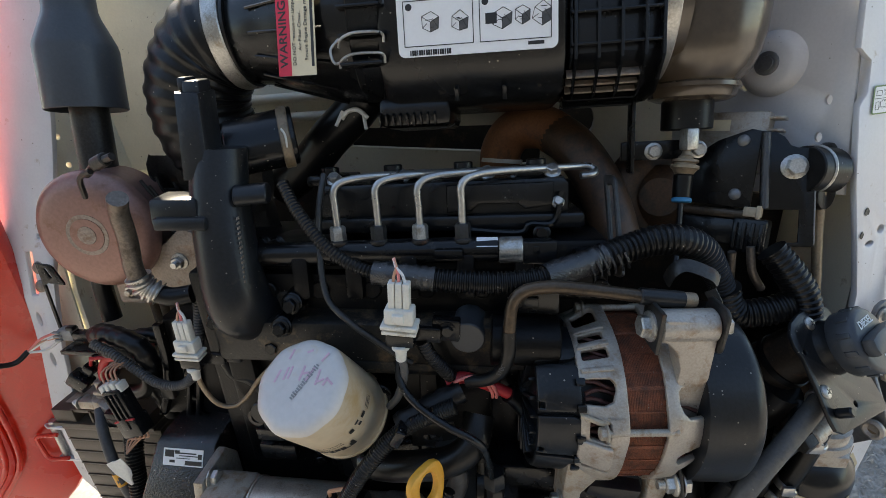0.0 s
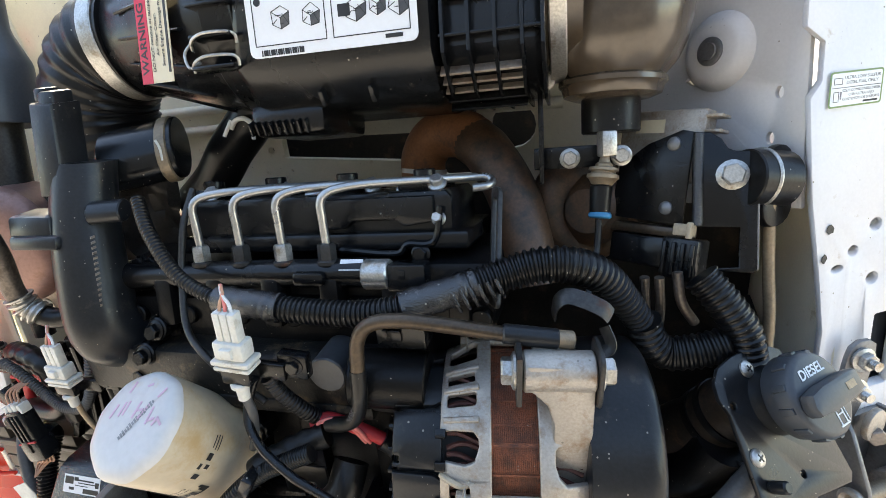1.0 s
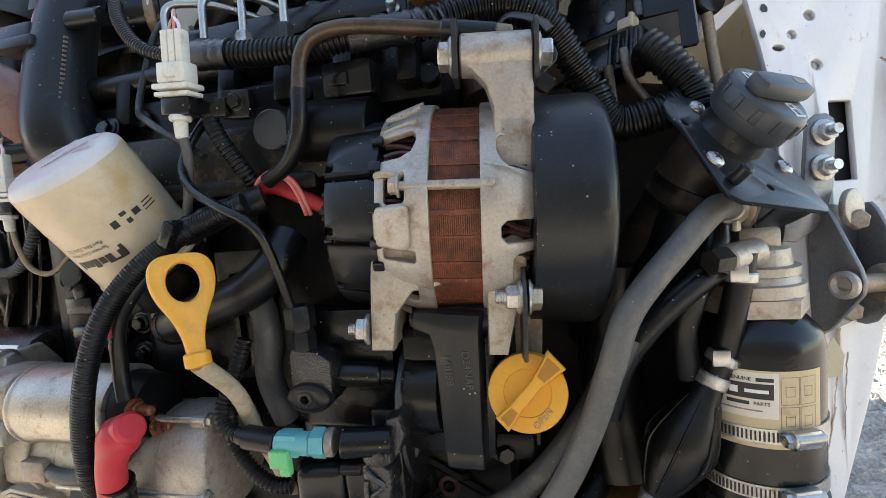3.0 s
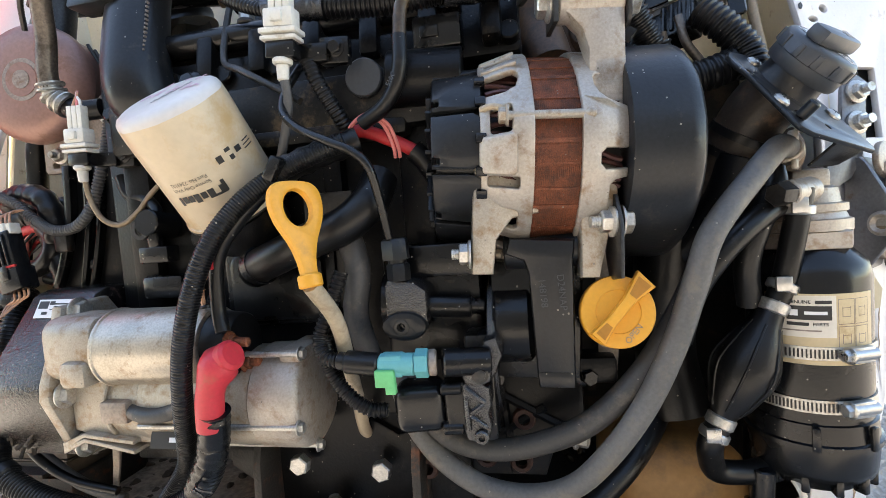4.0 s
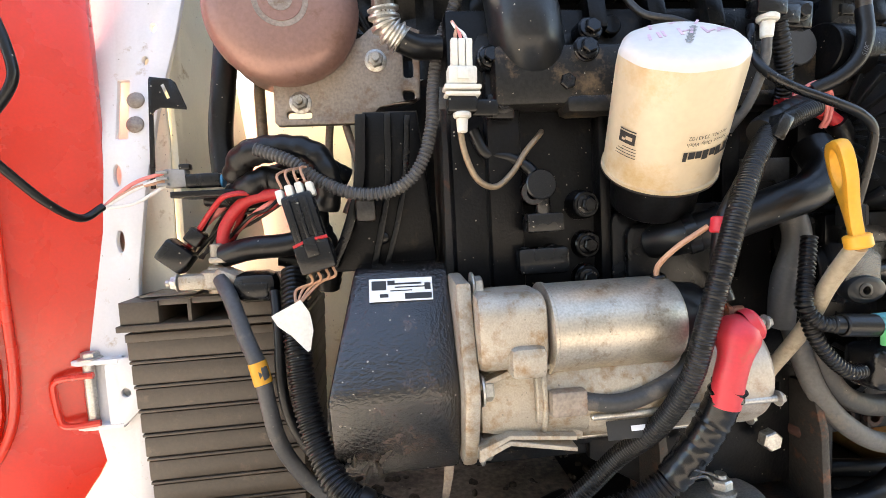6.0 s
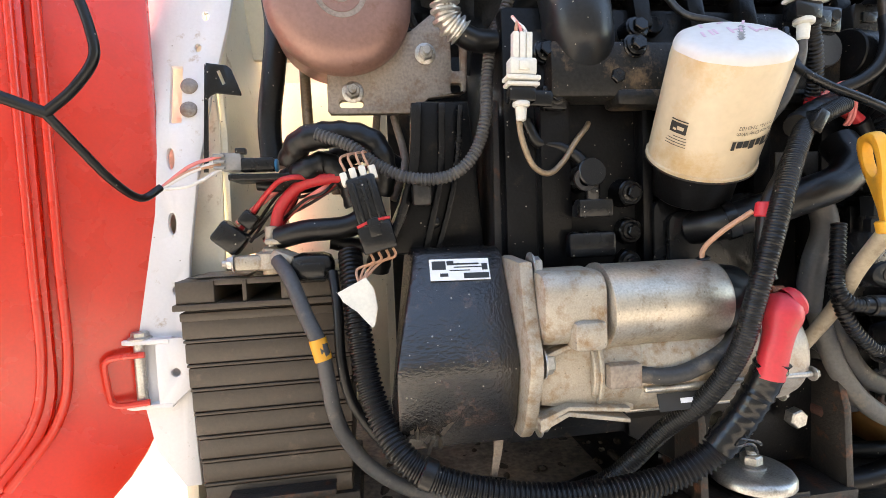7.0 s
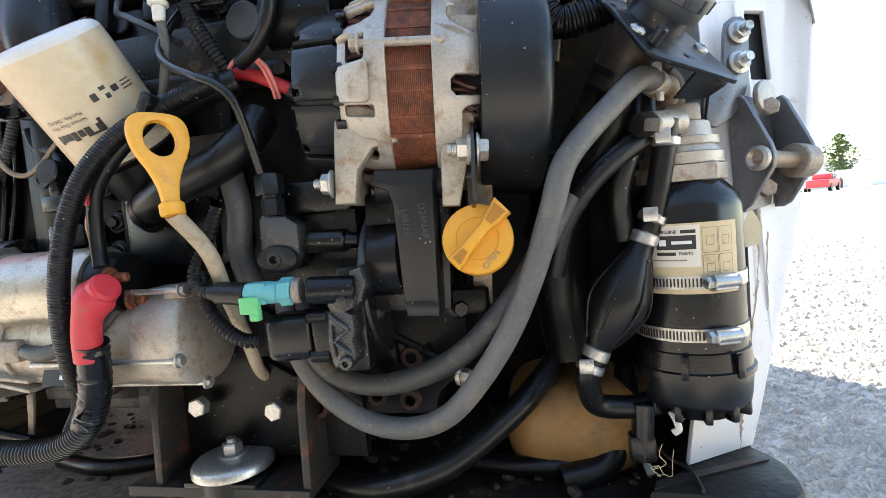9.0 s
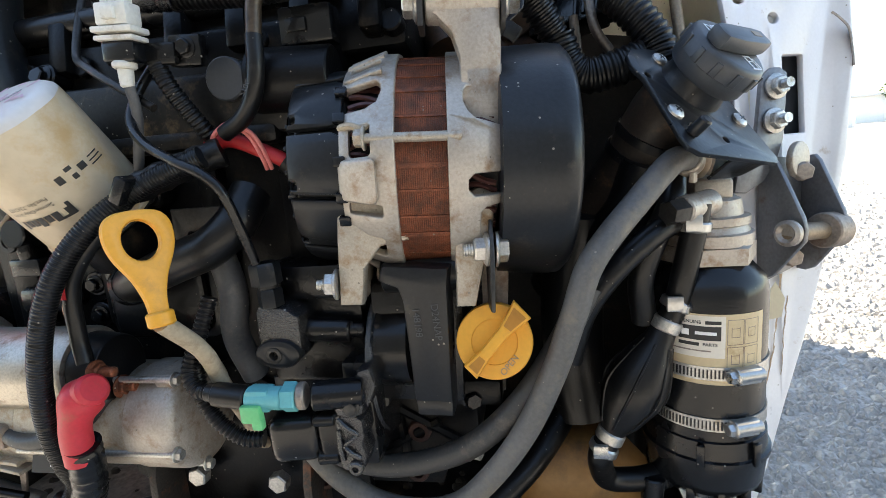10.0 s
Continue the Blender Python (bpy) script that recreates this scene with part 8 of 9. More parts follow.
tube(g, [(0.055, 0.306, 0.905), (0.030, 0.300, 0.896), (0.004, 0.292, 0.884), (-0.022, 0.275, 0.862), (-0.044, 0.262, 0.832), (-0.060, 0.256, 0.795), (-0.074, 0.256, 0.750), (-0.084, 0.262, 0.706), (-0.100, 0.280, 0.664), (-0.122, 0.302, 0.632), (-0.146, 0.310, 0.604), (-0.165, 0.318, 0.585), (-0.19, 0.33, 0.57)], 0.0080, 16, pitch=0.0024, depth=0.0005)
part("braid", g, "rubber", bc)
g = bmn()
box(g, (0.004, 0.288, 0.886), (0.010, 0.021, 0.020), 0.002, (0, 30, 0))
part("cable_tie", g, "plastic", bc)
g = bmn()
tube(g, [(0.0, 0.292, 0.880), (-0.03, 0.278, 0.846), (-0.048, 0.275, 0.818), (-0.052, 0.275, 0.78), (-0.048, 0.272, 0.76)], 0.0060, 12)
part("inner_lead", g, "rubber", bc)
g = bmn()
cyl(g, (-0.0495, 0.2755, 0.822), (-0.0515, 0.275, 0.810), 0.0066)
part("red_tape", g, "boot", bc, "red tape band")
g = bmn()
tube(g, [(-0.055, 0.282, 0.815), (-0.075, 0.29, 0.800), (-0.085, 0.30, 0.785), (-0.085, 0.302, 0.772)], 0.0022, 8)
part("orange_lead", g, "orange_w", bc, "thin orange lead")
g = bmn()
cyl(g, (-0.085, 0.302, 0.778), (-0.078, 0.304, 0.752), 0.006)
part("lead_boot", g, "rubber", bc)
rbx = thing("terminal_boot", "bright red rubber boot over the starter terminal", "terminal boot", (-0.05, 0.262, 0.69))
g = bmn()
tube(g, [(-0.043, 0.268, 0.744), (-0.047, 0.262, 0.736), (-0.052, 0.258, 0.723), (-0.056, 0.258, 0.708), (-0.059, 0.260, 0.686)], lambda s: 0.0108 + 0.0045 * math.exp(-((s - 0.2) / 0.15) ** 2) - 0.002 * max(0, 0.08 - s) / 0.08, 24)
lathe(g, (-0.047, 0.262, 0.737), (0.3, -0.2, 0.93), [(-0.014, 0.004), (-0.010, 0.0105), (-0.003, 0.0146), (0.003, 0.0148), (0.009, 0.0122), (0.013, 0.0070), (0.0145, 0.0)], 24, close=False)
lathe(g, (-0.040, 0.262, 0.742), (0.85, -0.2, 0.4), [(0.0, 0.0125), (0.006, 0.0120), (0.0085, 0.0095), (0.0085, 0.0)], 22, close=False)
part("boot", g, "boot", rbx)
bcn = thing("battery_conduit", "black corrugated battery cable conduit sagging below the starter", "conduit", (-0.2, 0.28, 0.6))
g = bmn()
BP = [(-0.380, 0.388, 0.79), (-0.377, 0.364, 0.755), (-0.3735, 0.350, 0.720), (-0.3680, 0.338, 0.684), (-0.356, 0.322, 0.650), (-0.335, 0.302, 0.624), (-0.29, 0.292, 0.606), (-0.24, 0.288, 0.596), (-0.19, 0.286, 0.593), (-0.14, 0.284, 0.598), (-0.105, 0.280, 0.612), (-0.080, 0.275, 0.635), (-0.066, 0.270, 0.662)]
tube(g, BP, 0.0112, 18, pitch=0.0042, depth=0.0018)
part("corrugated_sleeve", g, "rubber", bcn)
g = bmn()
tube(g, [(-0.090, 0.277, 0.625), (-0.073, 0.272, 0.650), (-0.062, 0.266, 0.675), (-0.055, 0.260, 0.700)], lambda s: 0.0122 + 0.0007 * math.sin(s * 90), 18)
tw = part("tape_wrap", g, "plastic", bcn, "ragged shiny tape wrap")
for k in range(2):
    g = bmn()
    p_ = V((-0.085 + 0.004 * k, 0.262 + 0.001 * k, 0.632 + 0.006 * k))
    tube(g, [p_, p_ + V((0.008, -0.006 - 0.002 * (k % 2), 0.004 - 0.004 * (k % 3))), p_ + V((0.016, -0.002, -0.006))], 0.0012, 6)
    part("tape_end", g, "black_gloss", tw)
g = bmn()
cyl(g, (-0.330, 0.300, 0.6215), (-0.320, 0.298, 0.6165), 0.0126)
part("sleeve_joint", g, "rubber", bcn)
gc = hose("ground_cable", [(-0.447, 0.400, 0.786), (-0.434, 0.382, 0.770), (-0.420, 0.367, 0.738), (-0.408, 0.358, 0.712), (-0.403, 0.357, 0.680), (-0.399, 0.362, 0.650), (-0.391, 0.372, 0.622), (-0.372, 0.380, 0.590), (-0.335, 0.385, 0.560), (-0.285, 0.39, 0.540)], 0.0068, "rubber_grey", "grey battery ground cable with a yellow band", "cable")
g = bmn()
tube(g, [(-0.4105, 0.3595, 0.7185), (-0.4058, 0.3572, 0.700)], 0.0077, 14)
part("yellow_band", g, "yellow", gc)
hose("taped_cable", [(-0.396, 0.380, 0.775), (-0.392, 0.366, 0.74), (-0.391, 0.357, 0.70), (-0.384, 0.354, 0.665), (-0.366, 0.350, 0.635), (-0.340, 0.345, 0.610), (-0.30, 0.345, 0.588), (-0.25, 0.35, 0.575)], 0.0046, "rubber", "thin taped cable flecked with dirt", "cable")
pc = thing("positive_cable", "red battery cable looping into black tape", "cable", (-0.44, 0.45, 0.83))
g = bmn()
tube(g, [(-0.452, 0.425, 0.812), (-0.446, 0.425, 0.835), (-0.425, 0.42, 0.856), (-0.395, 0.415, 0.862), (-0.375, 0.415, 0.862)], 0.0058, 14)
part("red_lead", g, "red_wire", pc)
g = bmn()
tube(g, [(-0.378, 0.415, 0.862), (-0.362, 0.41, 0.850), (-0.36, 0.405, 0.83), (-0.38, 0.405, 0.815), (-0.42, 0.41, 0.812), (-0.448, 0.42, 0.806)], 0.011, 14)
part("taped_loop", g, "rubber", pc)
g = bmn()
cyl(g, (-0.455, 0.42, 0.80), (-0.455, 0.42, 0.818), 0.006)
box(g, (-0.448, 0.418, 0.803), (0.024, 0.018, 0.006), 0.002)
part("ring_terminal", g, "alu_dirty", pc)
# taped harness knot above the battery
kt = thing("harness_knot", "bundle of taped black cables and corrugated conduit above the battery", "wiring harness", (-0.40, 0.42, 0.90))
for pts, r_ in (([(-0.435, 0.43, 0.880), (-0.42, 0.415, 0.898), (-0.385, 0.405, 0.902), (-0.355, 0.40, 0.893), (-0.345, 0.40, 0.868), (-0.35, 0.405, 0.845)], 0.0125), ([(-0.44, 0.44, 0.862), (-0.42, 0.42, 0.870), (-0.40, 0.42, 0.876), (-0.38, 0.42, 0.860), (-0.372, 0.42, 0.835)], 0.012), ([(-0.40, 0.43, 0.880), (-0.36, 0.43, 0.888), (-0.33, 0.44, 0.875)], 0.010), ([(-0.47, 0.45, 0.860), (-0.43, 0.44, 0.855), (-0.40, 0.43, 0.860)], 0.006), ([(-0.36, 0.41, 0.83), (-0.35, 0.41, 0.80), (-0.355, 0.42, 0.77)], 0.012), ([(-0.40, 0.43, 0.80), (-0.37, 0.43, 0.795), (-0.34, 0.44, 0.80)], 0.008)):
    g = bmn()
    tube(g, pts, lambda s, r=r_: r * (1 + 0.06 * math.sin(s * 60)), 14)
    part("taped_cable", g, "rubber", kt)
g = bmn()
tube(g, [(-0.405, 0.39, 0.900), (-0.375, 0.385, 0.888), (-0.348, 0.382, 0.868), (-0.318, 0.375, 0.856), (-0.285, 0.372, 0.858), (-0.262, 0.372, 0.878), (-0.250, 0.376, 0.912), (-0.246, 0.384, 0.945), (-0.238, 0.388, 0.985), (-0.222, 0.388, 1.02), (-0.214, 0.39, 1.06)], 0.0060, 14, pitch=0.0036, depth=0.0012)
part("conduit", g, "rubber_grey", kt, "dusty corrugated conduit")
g = bmn()
box(g, (-0.312, 0.38, 0.842), (0.018, 0.012, 0.022), 0.004)
part("clip", g, "steel_dark", kt)
rnd = random.Random(4)
for k in range(16):
    g = bmn()
    p0 = V((-0.50 + 0.05 * rnd.random(), 0.44 + 0.03 * rnd.random(), 0.80 + 0.04 * rnd.random()))
    p1 = V((-0.40 + 0.04 * rnd.random(), 0.43, 0.86 + 0.03 * rnd.random()))
    mid = p0.lerp(p1, 0.5) + V((0.02 * rnd.random(), -0.03 * rnd.random(), 0.03 * rnd.random()))
    tube(g, [p0, p0.lerp(mid, 0.6) + V((0, 0, 0.01 * rnd.random())), mid, p1], 0.0016 if k % 3 else 0.0026, 8)
    part("wire", g, ("red_wire", "rubber", "rubber", "pink", "rubber", "rubber_inner")[k % 6], kt)
g = bmn()
box(g, (-0.495, 0.43, 0.808), (0.030, 0.02, 0.024), 0.004, (0, 40, 0))
box(g, (-0.478, 0.435, 0.825), (0.016, 0.016, 0.016), 0.003, (0, 40, 0))
part("plug", g, "plastic", kt)
g = bmn()
box(g, (-0.415, 0.40, 0.778), (0.04, 0.03, 0.028), 0.010)
box(g, (-0.415, 0.388, 0.776), (0.026, 0.008, 0.016), 0.004)
part("fuse_cover", g, "plastic", kt)
g = bmn()
box(g, (-0.43, 0.44, 0.865), (0.12, 0.05, 0.006), 0.001)
part("shelf", g, "black_metal", kt)

# black in-line plug with white tag
ig = thing("inline_plug", "black in-line connector hanging with a white paper tag", "connector", (-0.372, 0.375, 0.75))
PA, PB_ = V((-0.369, 0.362, 0.860)), V((-0.351, 0.358, 0.793))
g = bmn()
ax = (PA - PB_).normalized()
m_ = facing((PA + PB_) / 2, (1, 0, 0.25), ax)
t_ = bmn()
box(t_, (0, 0.004, 0), (0.026, 0.056, 0.018), 0.003)
box(t_, (0, -0.022, 0), (0.030, 0.026, 0.022), 0.003)
for i in (-1, 0, 1):
    box(t_, (i * 0.007, 0.008, 0.010), (0.003, 0.04, 0.003), 0.001)
box(t_, (0, -0.014, 0.011), (0.010, 0.016, 0.004), 0.001)
put(g, t_, m_)
part("housing", g, "plastic", ig)
g = bmn()
t_ = bmn()
for i in range(4):
    box(t_, ((i - 1.5) * 0.0085, 0.036 - 0.002 * abs(i - 1.5), 0), (0.006, 0.012, 0.012), 0.0015)
put(g, t_, m_)
part("white_lock", g, "ivory", ig, "ivory lock teeth")
g = bmn()
t_ = bmn()
tube(t_, [(-0.014, -0.010, 0.010), (0.0, -0.008, 0.0115), (0.015, -0.009, 0.010)], 0.0014, 6)
put(g, t_, m_)
part("red_seal", g, "red_wire", ig)
for i, c_ in enumerate((-0.010, -0.003, 0.004, 0.010)):
    g = bmn()
    e_ = m_ @ V((c_, 0.04, 0))
    tube(g, [e_, e_ + V((-0.004, 0.006, 0.012)), (-0.372 + 0.004 * i, 0.385, 0.882)], 0.0012, 6)
    part("wire", g, "orange_w", ig)
    g = bmn()
    e2 = m_ @ V((c_, -0.034, 0))
    tube(g, [e2, e2 + V((0.002, -0.002, -0.008)), e2 + V((-0.012, 0.0, -0.014)), (-0.372, 0.348, 0.765)], 0.0012, 6)
    part("wire", g, "orange_w", ig)
g = bmn()
prism(g, [(-0.3895, 0.764), (-0.366, 0.7755), (-0.3595, 0.765), (-0.3575, 0.750), (-0.3605, 0.735), (-0.3625, 0.7335), (-0.3745, 0.748), (-0.3850, 0.756)], (0, 0.2725, 0), (1, 0.0, 0), (0, 0.08, 1), 0.0008, 0)
bmesh.ops.subdivide_edges(g, edges=g.edges[:], cuts=2, use_grid_fill=True)
for v_ in g.verts:
    v_.co.y += 0.0015 * math.sin(v_.co.x * 420 + v_.co.z * 260)
part("paper_tag", g, "ivory", ig, "torn white paper tag")


# grey-white sensors on tabs
def sensor(p, tilt, s, name_label):
    e = thing("pressure_switch", name_label, "sensor", p, "white pressure switches")
    m2 = pose(p[0], p[1], p[2], 0, tilt, 0)
    for nm, mtl, fn in (
        ("upper_plug", "ivory", lambda t: [box(t, (i * 0.0075 * s, 0, 0.034 * s), (0.0068 * s, 0.011 * s, 0.030 * s), 0.001) for i in (-1, 0, 1)]),
        ("collar", "ivory", lambda t: (box(t, (0, 0, 0.012 * s), (0.030 * s, 0.018 * s, 0.018 * s), 0.002), box(t, (0, 0, 0.0), (0.038 * s, 0.022 * s, 0.005 * s), 0.0012), box(t, (0, 0, -0.0065 * s), (0.036 * s, 0.020 * s, 0.004 * s), 0.001), box(t, (0, -0.010 * s, 0.012 * s), (0.012 * s, 0.006 * s, 0.010 * s), 0.001))),
        ("body", "plastic", lambda t: box(t, (0, 0.002, -0.0165 * s), (0.030 * s, 0.018 * s, 0.017 * s), 0.002)),
        ("stem", "ivory", lambda t: (cyl(t, (0, 0, -0.024 * s), (0, 0, -0.030 * s), 0.0095 * s), cyl(t, (0, 0, -0.029 * s), (0, 0, -0.045 * s), 0.0062 * s, 0.0055 * s))),
    ):
        b2, t2 = bmn(), bmn()
        fn(t2)
        put(b2, t2, m2)
        part(nm, b2, mtl, e)
    for i, mtl in enumerate(("orange_w", "pink", "wire_w")):
        b2, t2 = bmn(), bmn()
        tube(t2, [((i - 1) * 0.006 * s, 0, 0.048 * s), ((i - 1) * 0.004 * s - 0.001, 0.002, 0.056 * s), (-0.003, 0.004, 0.062 * s), (-0.006, 0.008, 0.070 * s)], 0.0014, 6)
        put(b2, t2, m2)
        part("wire", b2, mtl, e)
    b2, t2 = bmn(), bmn()
    box(t2, (0.026 * s, 0.01, -0.017 * s), (0.03 * s, 0.006, 0.018 * s), 0.002)
    box(t2, (0.045 * s, 0.018, -0.014 * s), (0.03 * s, 0.010, 0.026 * s), 0.002)
    put(b2, t2, m2)
    part("tab_bracket", b2, "black_metal", e)
    b2, t2 = bmn(), bmn()
    hexbolt(t2, (0.047 * s, 0.013, -0.012 * s), (0, -1, 0), 0.010, 0.005)
    put(b2, t2, m2)
    part("tab_bolt", b2, "black_metal", e)
    return e


sensor((0.012, 0.302, 0.996), 4, 0.85, "white three-pin pressure switch plug on a black bracket")
sensor((-0.228, 0.335, 0.934), 2, 0.78, "smaller white pressure switch plug beside the oil filter")
hose("switch_hose", [(0.010, 0.302, 0.963), (0.010, 0.305, 0.94), (0.0, 0.31, 0.91), (-0.012, 0.318, 0.89)], 0.0038, "rubber_grey", "thin grey hose under the white switch")
hose("switch_conduit", [(0.028, 0.312, 0.973), (0.034, 0.315, 0.955), (0.045, 0.325, 0.93), (0.05, 0.335, 0.915)], 0.0068, "rubber", "short dotted conduit behind the switch", "conduit", 0.0034, 0.0008)
hose("switch_tube", [(-0.231, 0.338, 0.912), (-0.228, 0.338, 0.885), (-0.218, 0.34, 0.862), (-0.202, 0.345, 0.855), (-0.186, 0.35, 0.866), (-0.172, 0.355, 0.884), (-0.158, 0.362, 0.898), (-0.150, 0.378, 0.905), (-0.148, 0.400, 0.908)], 0.0026, "steel_tan", "thin brown vacuum tube looping to the block")
hose("sensor_lead", [(-0.215, 0.365, 0.905), (-0.205, 0.362, 0.885), (-0.185, 0.36, 0.88), (-0.17, 0.355, 0.87), (-0.163, 0.35, 0.858)], 0.0055, "rubber", "taped black sensor lead", "cable")

# red charge cable at the alternator
rw = thing("charge_cable", "red charge cable and pink wires under a black boot", "cable", (0.10, 0.34, 0.89))
g = bmn()
tube(g, [(0.045, 0.330, 0.912), (0.0587, 0.333, 0.917), (0.0720, 0.334, 0.9135), (0.0827, 0.335, 0.9085), (0.0950, 0.336, 0.9025), (0.1067, 0.337, 0.8955)], 0.0058, 14)
part("red_lead", g, "red_wire", rw)
for o_ in (0.0, 0.004):
    g = bmn()
    tube(g, [(0.052, 0.326, 0.914), (0.0563, 0.323, 0.9207), (0.0670 + o_, 0.321, 0.9260 + o_ * 0.5), (0.0800 + o_, 0.323, 0.9220), (0.0856 + o_, 0.326, 0.9140), (0.0890 + o_, 0.331, 0.9000), (0.0885 + o_, 0.336, 0.8920)], 0.0017, 8)
    part("pink_lead", g, "pink", rw)
g = bmn()
tube(g, [(0.1040, 0.337, 0.8970), (0.1110, 0.339, 0.8900), (0.1200, 0.341, 0.8760), (0.1290, 0.341, 0.8600)], 0.0092, 16)
part("black_boot", g, "rubber", rw)
g = bmn()
cyl(g, (0.126, 0.340, 0.852), (0.136, 0.338, 0.848), 0.0075)
part("stud", g, "stain", rw)
g = bmn()
tube(g, [(0.060, 0.325, 0.908), (0.030, 0.312, 0.898), (0.0, 0.298, 0.885)], lambda s: 0.011 + 0.0008 * math.sin(s * 30), 14)
part("taped_sleeve", g, "rubber", rw)
g = bmn()
box(g, (0.130, 0.357, 0.996), (0.042, 0.022, 0.028), 0.003)
box(g, (0.124, 0.345, 0.996), (0.016, 0.004, 0.010), 0.001)
single("relay_plug", g, "plastic", "black square relay plug behind the pipe", "connector")
g = bmn()
prism(g, [(0, 0), (0.045, 0), (0.045, 0.035), (0, 0.035)], (0.005, 0.325, 0.832), (1, 0, 0), (0, 0, 1), -0.003, 0.001, holes=[rrect(0.02, 0.008, 0.003, 0.022, 0.012)])
single("cable_bracket", g, "steel_dark", "small grey steel cable bracket", "bracket")
hose("pump_lead", [(0.045, 0.30, 0.80), (0.035, 0.292, 0.77), (0.028, 0.285, 0.748), (0.035, 0.280, 0.735), (0.05, 0.279, 0.732)], 0.0062, "rubber", "black corrugated sensor lead beside the pump", "conduit", 0.0036, 0.001)
hose("pump_lead", [(0.030, 0.290, 0.75), (0.035, 0.285, 0.725), (0.048, 0.283, 0.705), (0.065, 0.284, 0.692), (0.08, 0.287, 0.690)], 0.0062, "rubber", "black corrugated solenoid lead beside the pump", "conduit", 0.0036, 0.001)

# ---- dipstick ----
dp = thing("dipstick", "yellow oil dipstick handle on a dirty white tube", "dipstick", (0.045, 0.29, 0.70))
DC = V((0.029, 0.261, 0.849))
du = V((0.52, 0.85, 0)).normalized()
dv = V((-0.28, -0.12, 0.95))
dv = (dv - du * dv.dot(du)).normalized()
g = bmn()
nd = du.cross(dv)
half = [(0.0060, -0.050), (0.0072, -0.036), (0.0115, -0.022), (0.0185, -0.008), (0.0215, 0.004), (0.0205, 0.015), (0.0150, 0.0215), (0.0060, 0.0235)]
outer = half + [(-x_, y_) for x_, y_ in half[::-1]]
loop = [V((x_, y_, 0)) for x_, y_ in outer]
loop = [(p_.x, p_.y) for p_ in spline(loop, 4)]
prism(g, loop[::-1], DC, du, dv, 0.0085, 0.0028, holes=[ngon(24, 0.0118, 0, 0.003, 0.95, 1.15)])
cyl(g, DC + dv * -0.056 + nd * 0.0042, DC + dv * -0.046 + nd * 0.0042, 0.0088)
part("handle", g, "yellow", dp, "yellow plastic loop handle")
g = bmn()
d0 = DC + dv * -0.054 + nd * 0.0035
tube(g, [d0, V((0.045, 0.282, 0.764)), V((0.043, 0.302, 0.725)), V((0.037, 0.330, 0.683)), V((0.031, 0.354, 0.645)), V((0.029, 0.375, 0.63))], lambda s: 0.0066 - 0.001 * s, 14)
part("tube", g, "tube_dirty", dp, "dirty white dipstick tube")

# ---- left side wall details ----
lbk = bmn()
prism(lbk, [(-0.513, 0.981), (-0.4935, 0.9785), (-0.4895, 0.975), (-0.4812, 0.9515), (-0.4815, 0.949), (-0.505, 0.9515), (-0.5105, 0.949), (-0.5140, 0.9445)], (0, 0.452, 0), (1, 0, 0), (0, 0, 1), 0.003, 0.0008, holes=[[(-0.5035, 0.973), (-0.5005, 0.9745), (-0.4955, 0.9605), (-0.4985, 0.9595)]])
prism(lbk, [(-0.515, 0.980), (-0.5115, 0.980), (-0.518, 0.874), (-0.5225, 0.874)], (0, 0.4545, 0), (1, 0, 0), (0, 0, 1), 0.003, 0.0005)
single("wall_bracket", lbk, "plastic", "small black slotted bracket on the side wall", "bracket")
gcn = thing("door_connector", "grey and black plug with pink and white wires to the tailgate", "connector", (-0.50, 0.44, 0.885))
g = bmn()
box(g, (-0.505, 0.438, 0.886), (0.028, 0.02, 0.024), 0.003)
for i in (-1, 0, 1):
    box(g, (-0.518, 0.426, 0.886 + i * 0.008), (0.014, 0.006, 0.004), 0.001)
part("grey_half", g, "plug_grey", gcn)
g = bmn()
box(g, (-0.472, 0.438, 0.882), (0.045, 0.018, 0.018), 0.003)
box(g, (-0.492, 0.434, 0.900), (0.014, 0.012, 0.008), 0.002)
part("black_half", g, "plastic", gcn)
g = bmn()
cyl(g, (-0.450, 0.438, 0.881), (-0.446, 0.438, 0.881), 0.009)
part("blue_seal", g, "blue", gcn)
for i, mtl in enumerate(("pink", "wire_w", "orange_w", "wire_w")):
    g = bmn()
    tube(g, [(-0.500, 0.432, 0.887 - i * 0.004), (-0.526, 0.427, 0.878 - i * 0.006 * (1 if i % 2 else 0.4)), (-0.555, 0.425, 0.856)], 0.0018, 8)
    part("wire", g, mtl, gcn)
g = bmn()
tube(g, [(-0.553, 0.425, 0.858), (-0.565, 0.41, 0.848), (-0.576, 0.385, 0.862), (-0.588, 0.36, 0.888), (-0.598, 0.34, 0.910)], 0.0036, 12)
part("sleeved_lead", g, "rubber", gcn)
g = bmn()
tube(g, [(-0.598, 0.34, 0.910), (-0.63, 0.31, 0.922), (-0.68, 0.27, 0.93), (-0.73, 0.24, 0.935)], 0.0046, 12)
part("tailgate_lead", g, "rubber", gcn)
g = bmn()
tube(g, [(-0.598, 0.340, 0.909), (-0.577, 0.340, 0.927), (-0.561, 0.340, 0.950), (-0.562, 0.340, 0.972), (-0.570, 0.340, 1.0), (-0.585, 0.338, 1.04)], 0.0038, 12)
part("upper_lead", g, "rubber", gcn)
g = bmn()
box(g, (-0.685, 0.29, 0.94), (0.014, 0.012, 0.026), 0.003)
cyl(g, (-0.685, 0.285, 0.95), (-0.70, 0.275, 0.955), 0.007)
part("cable_clip", g, "plastic", gcn)
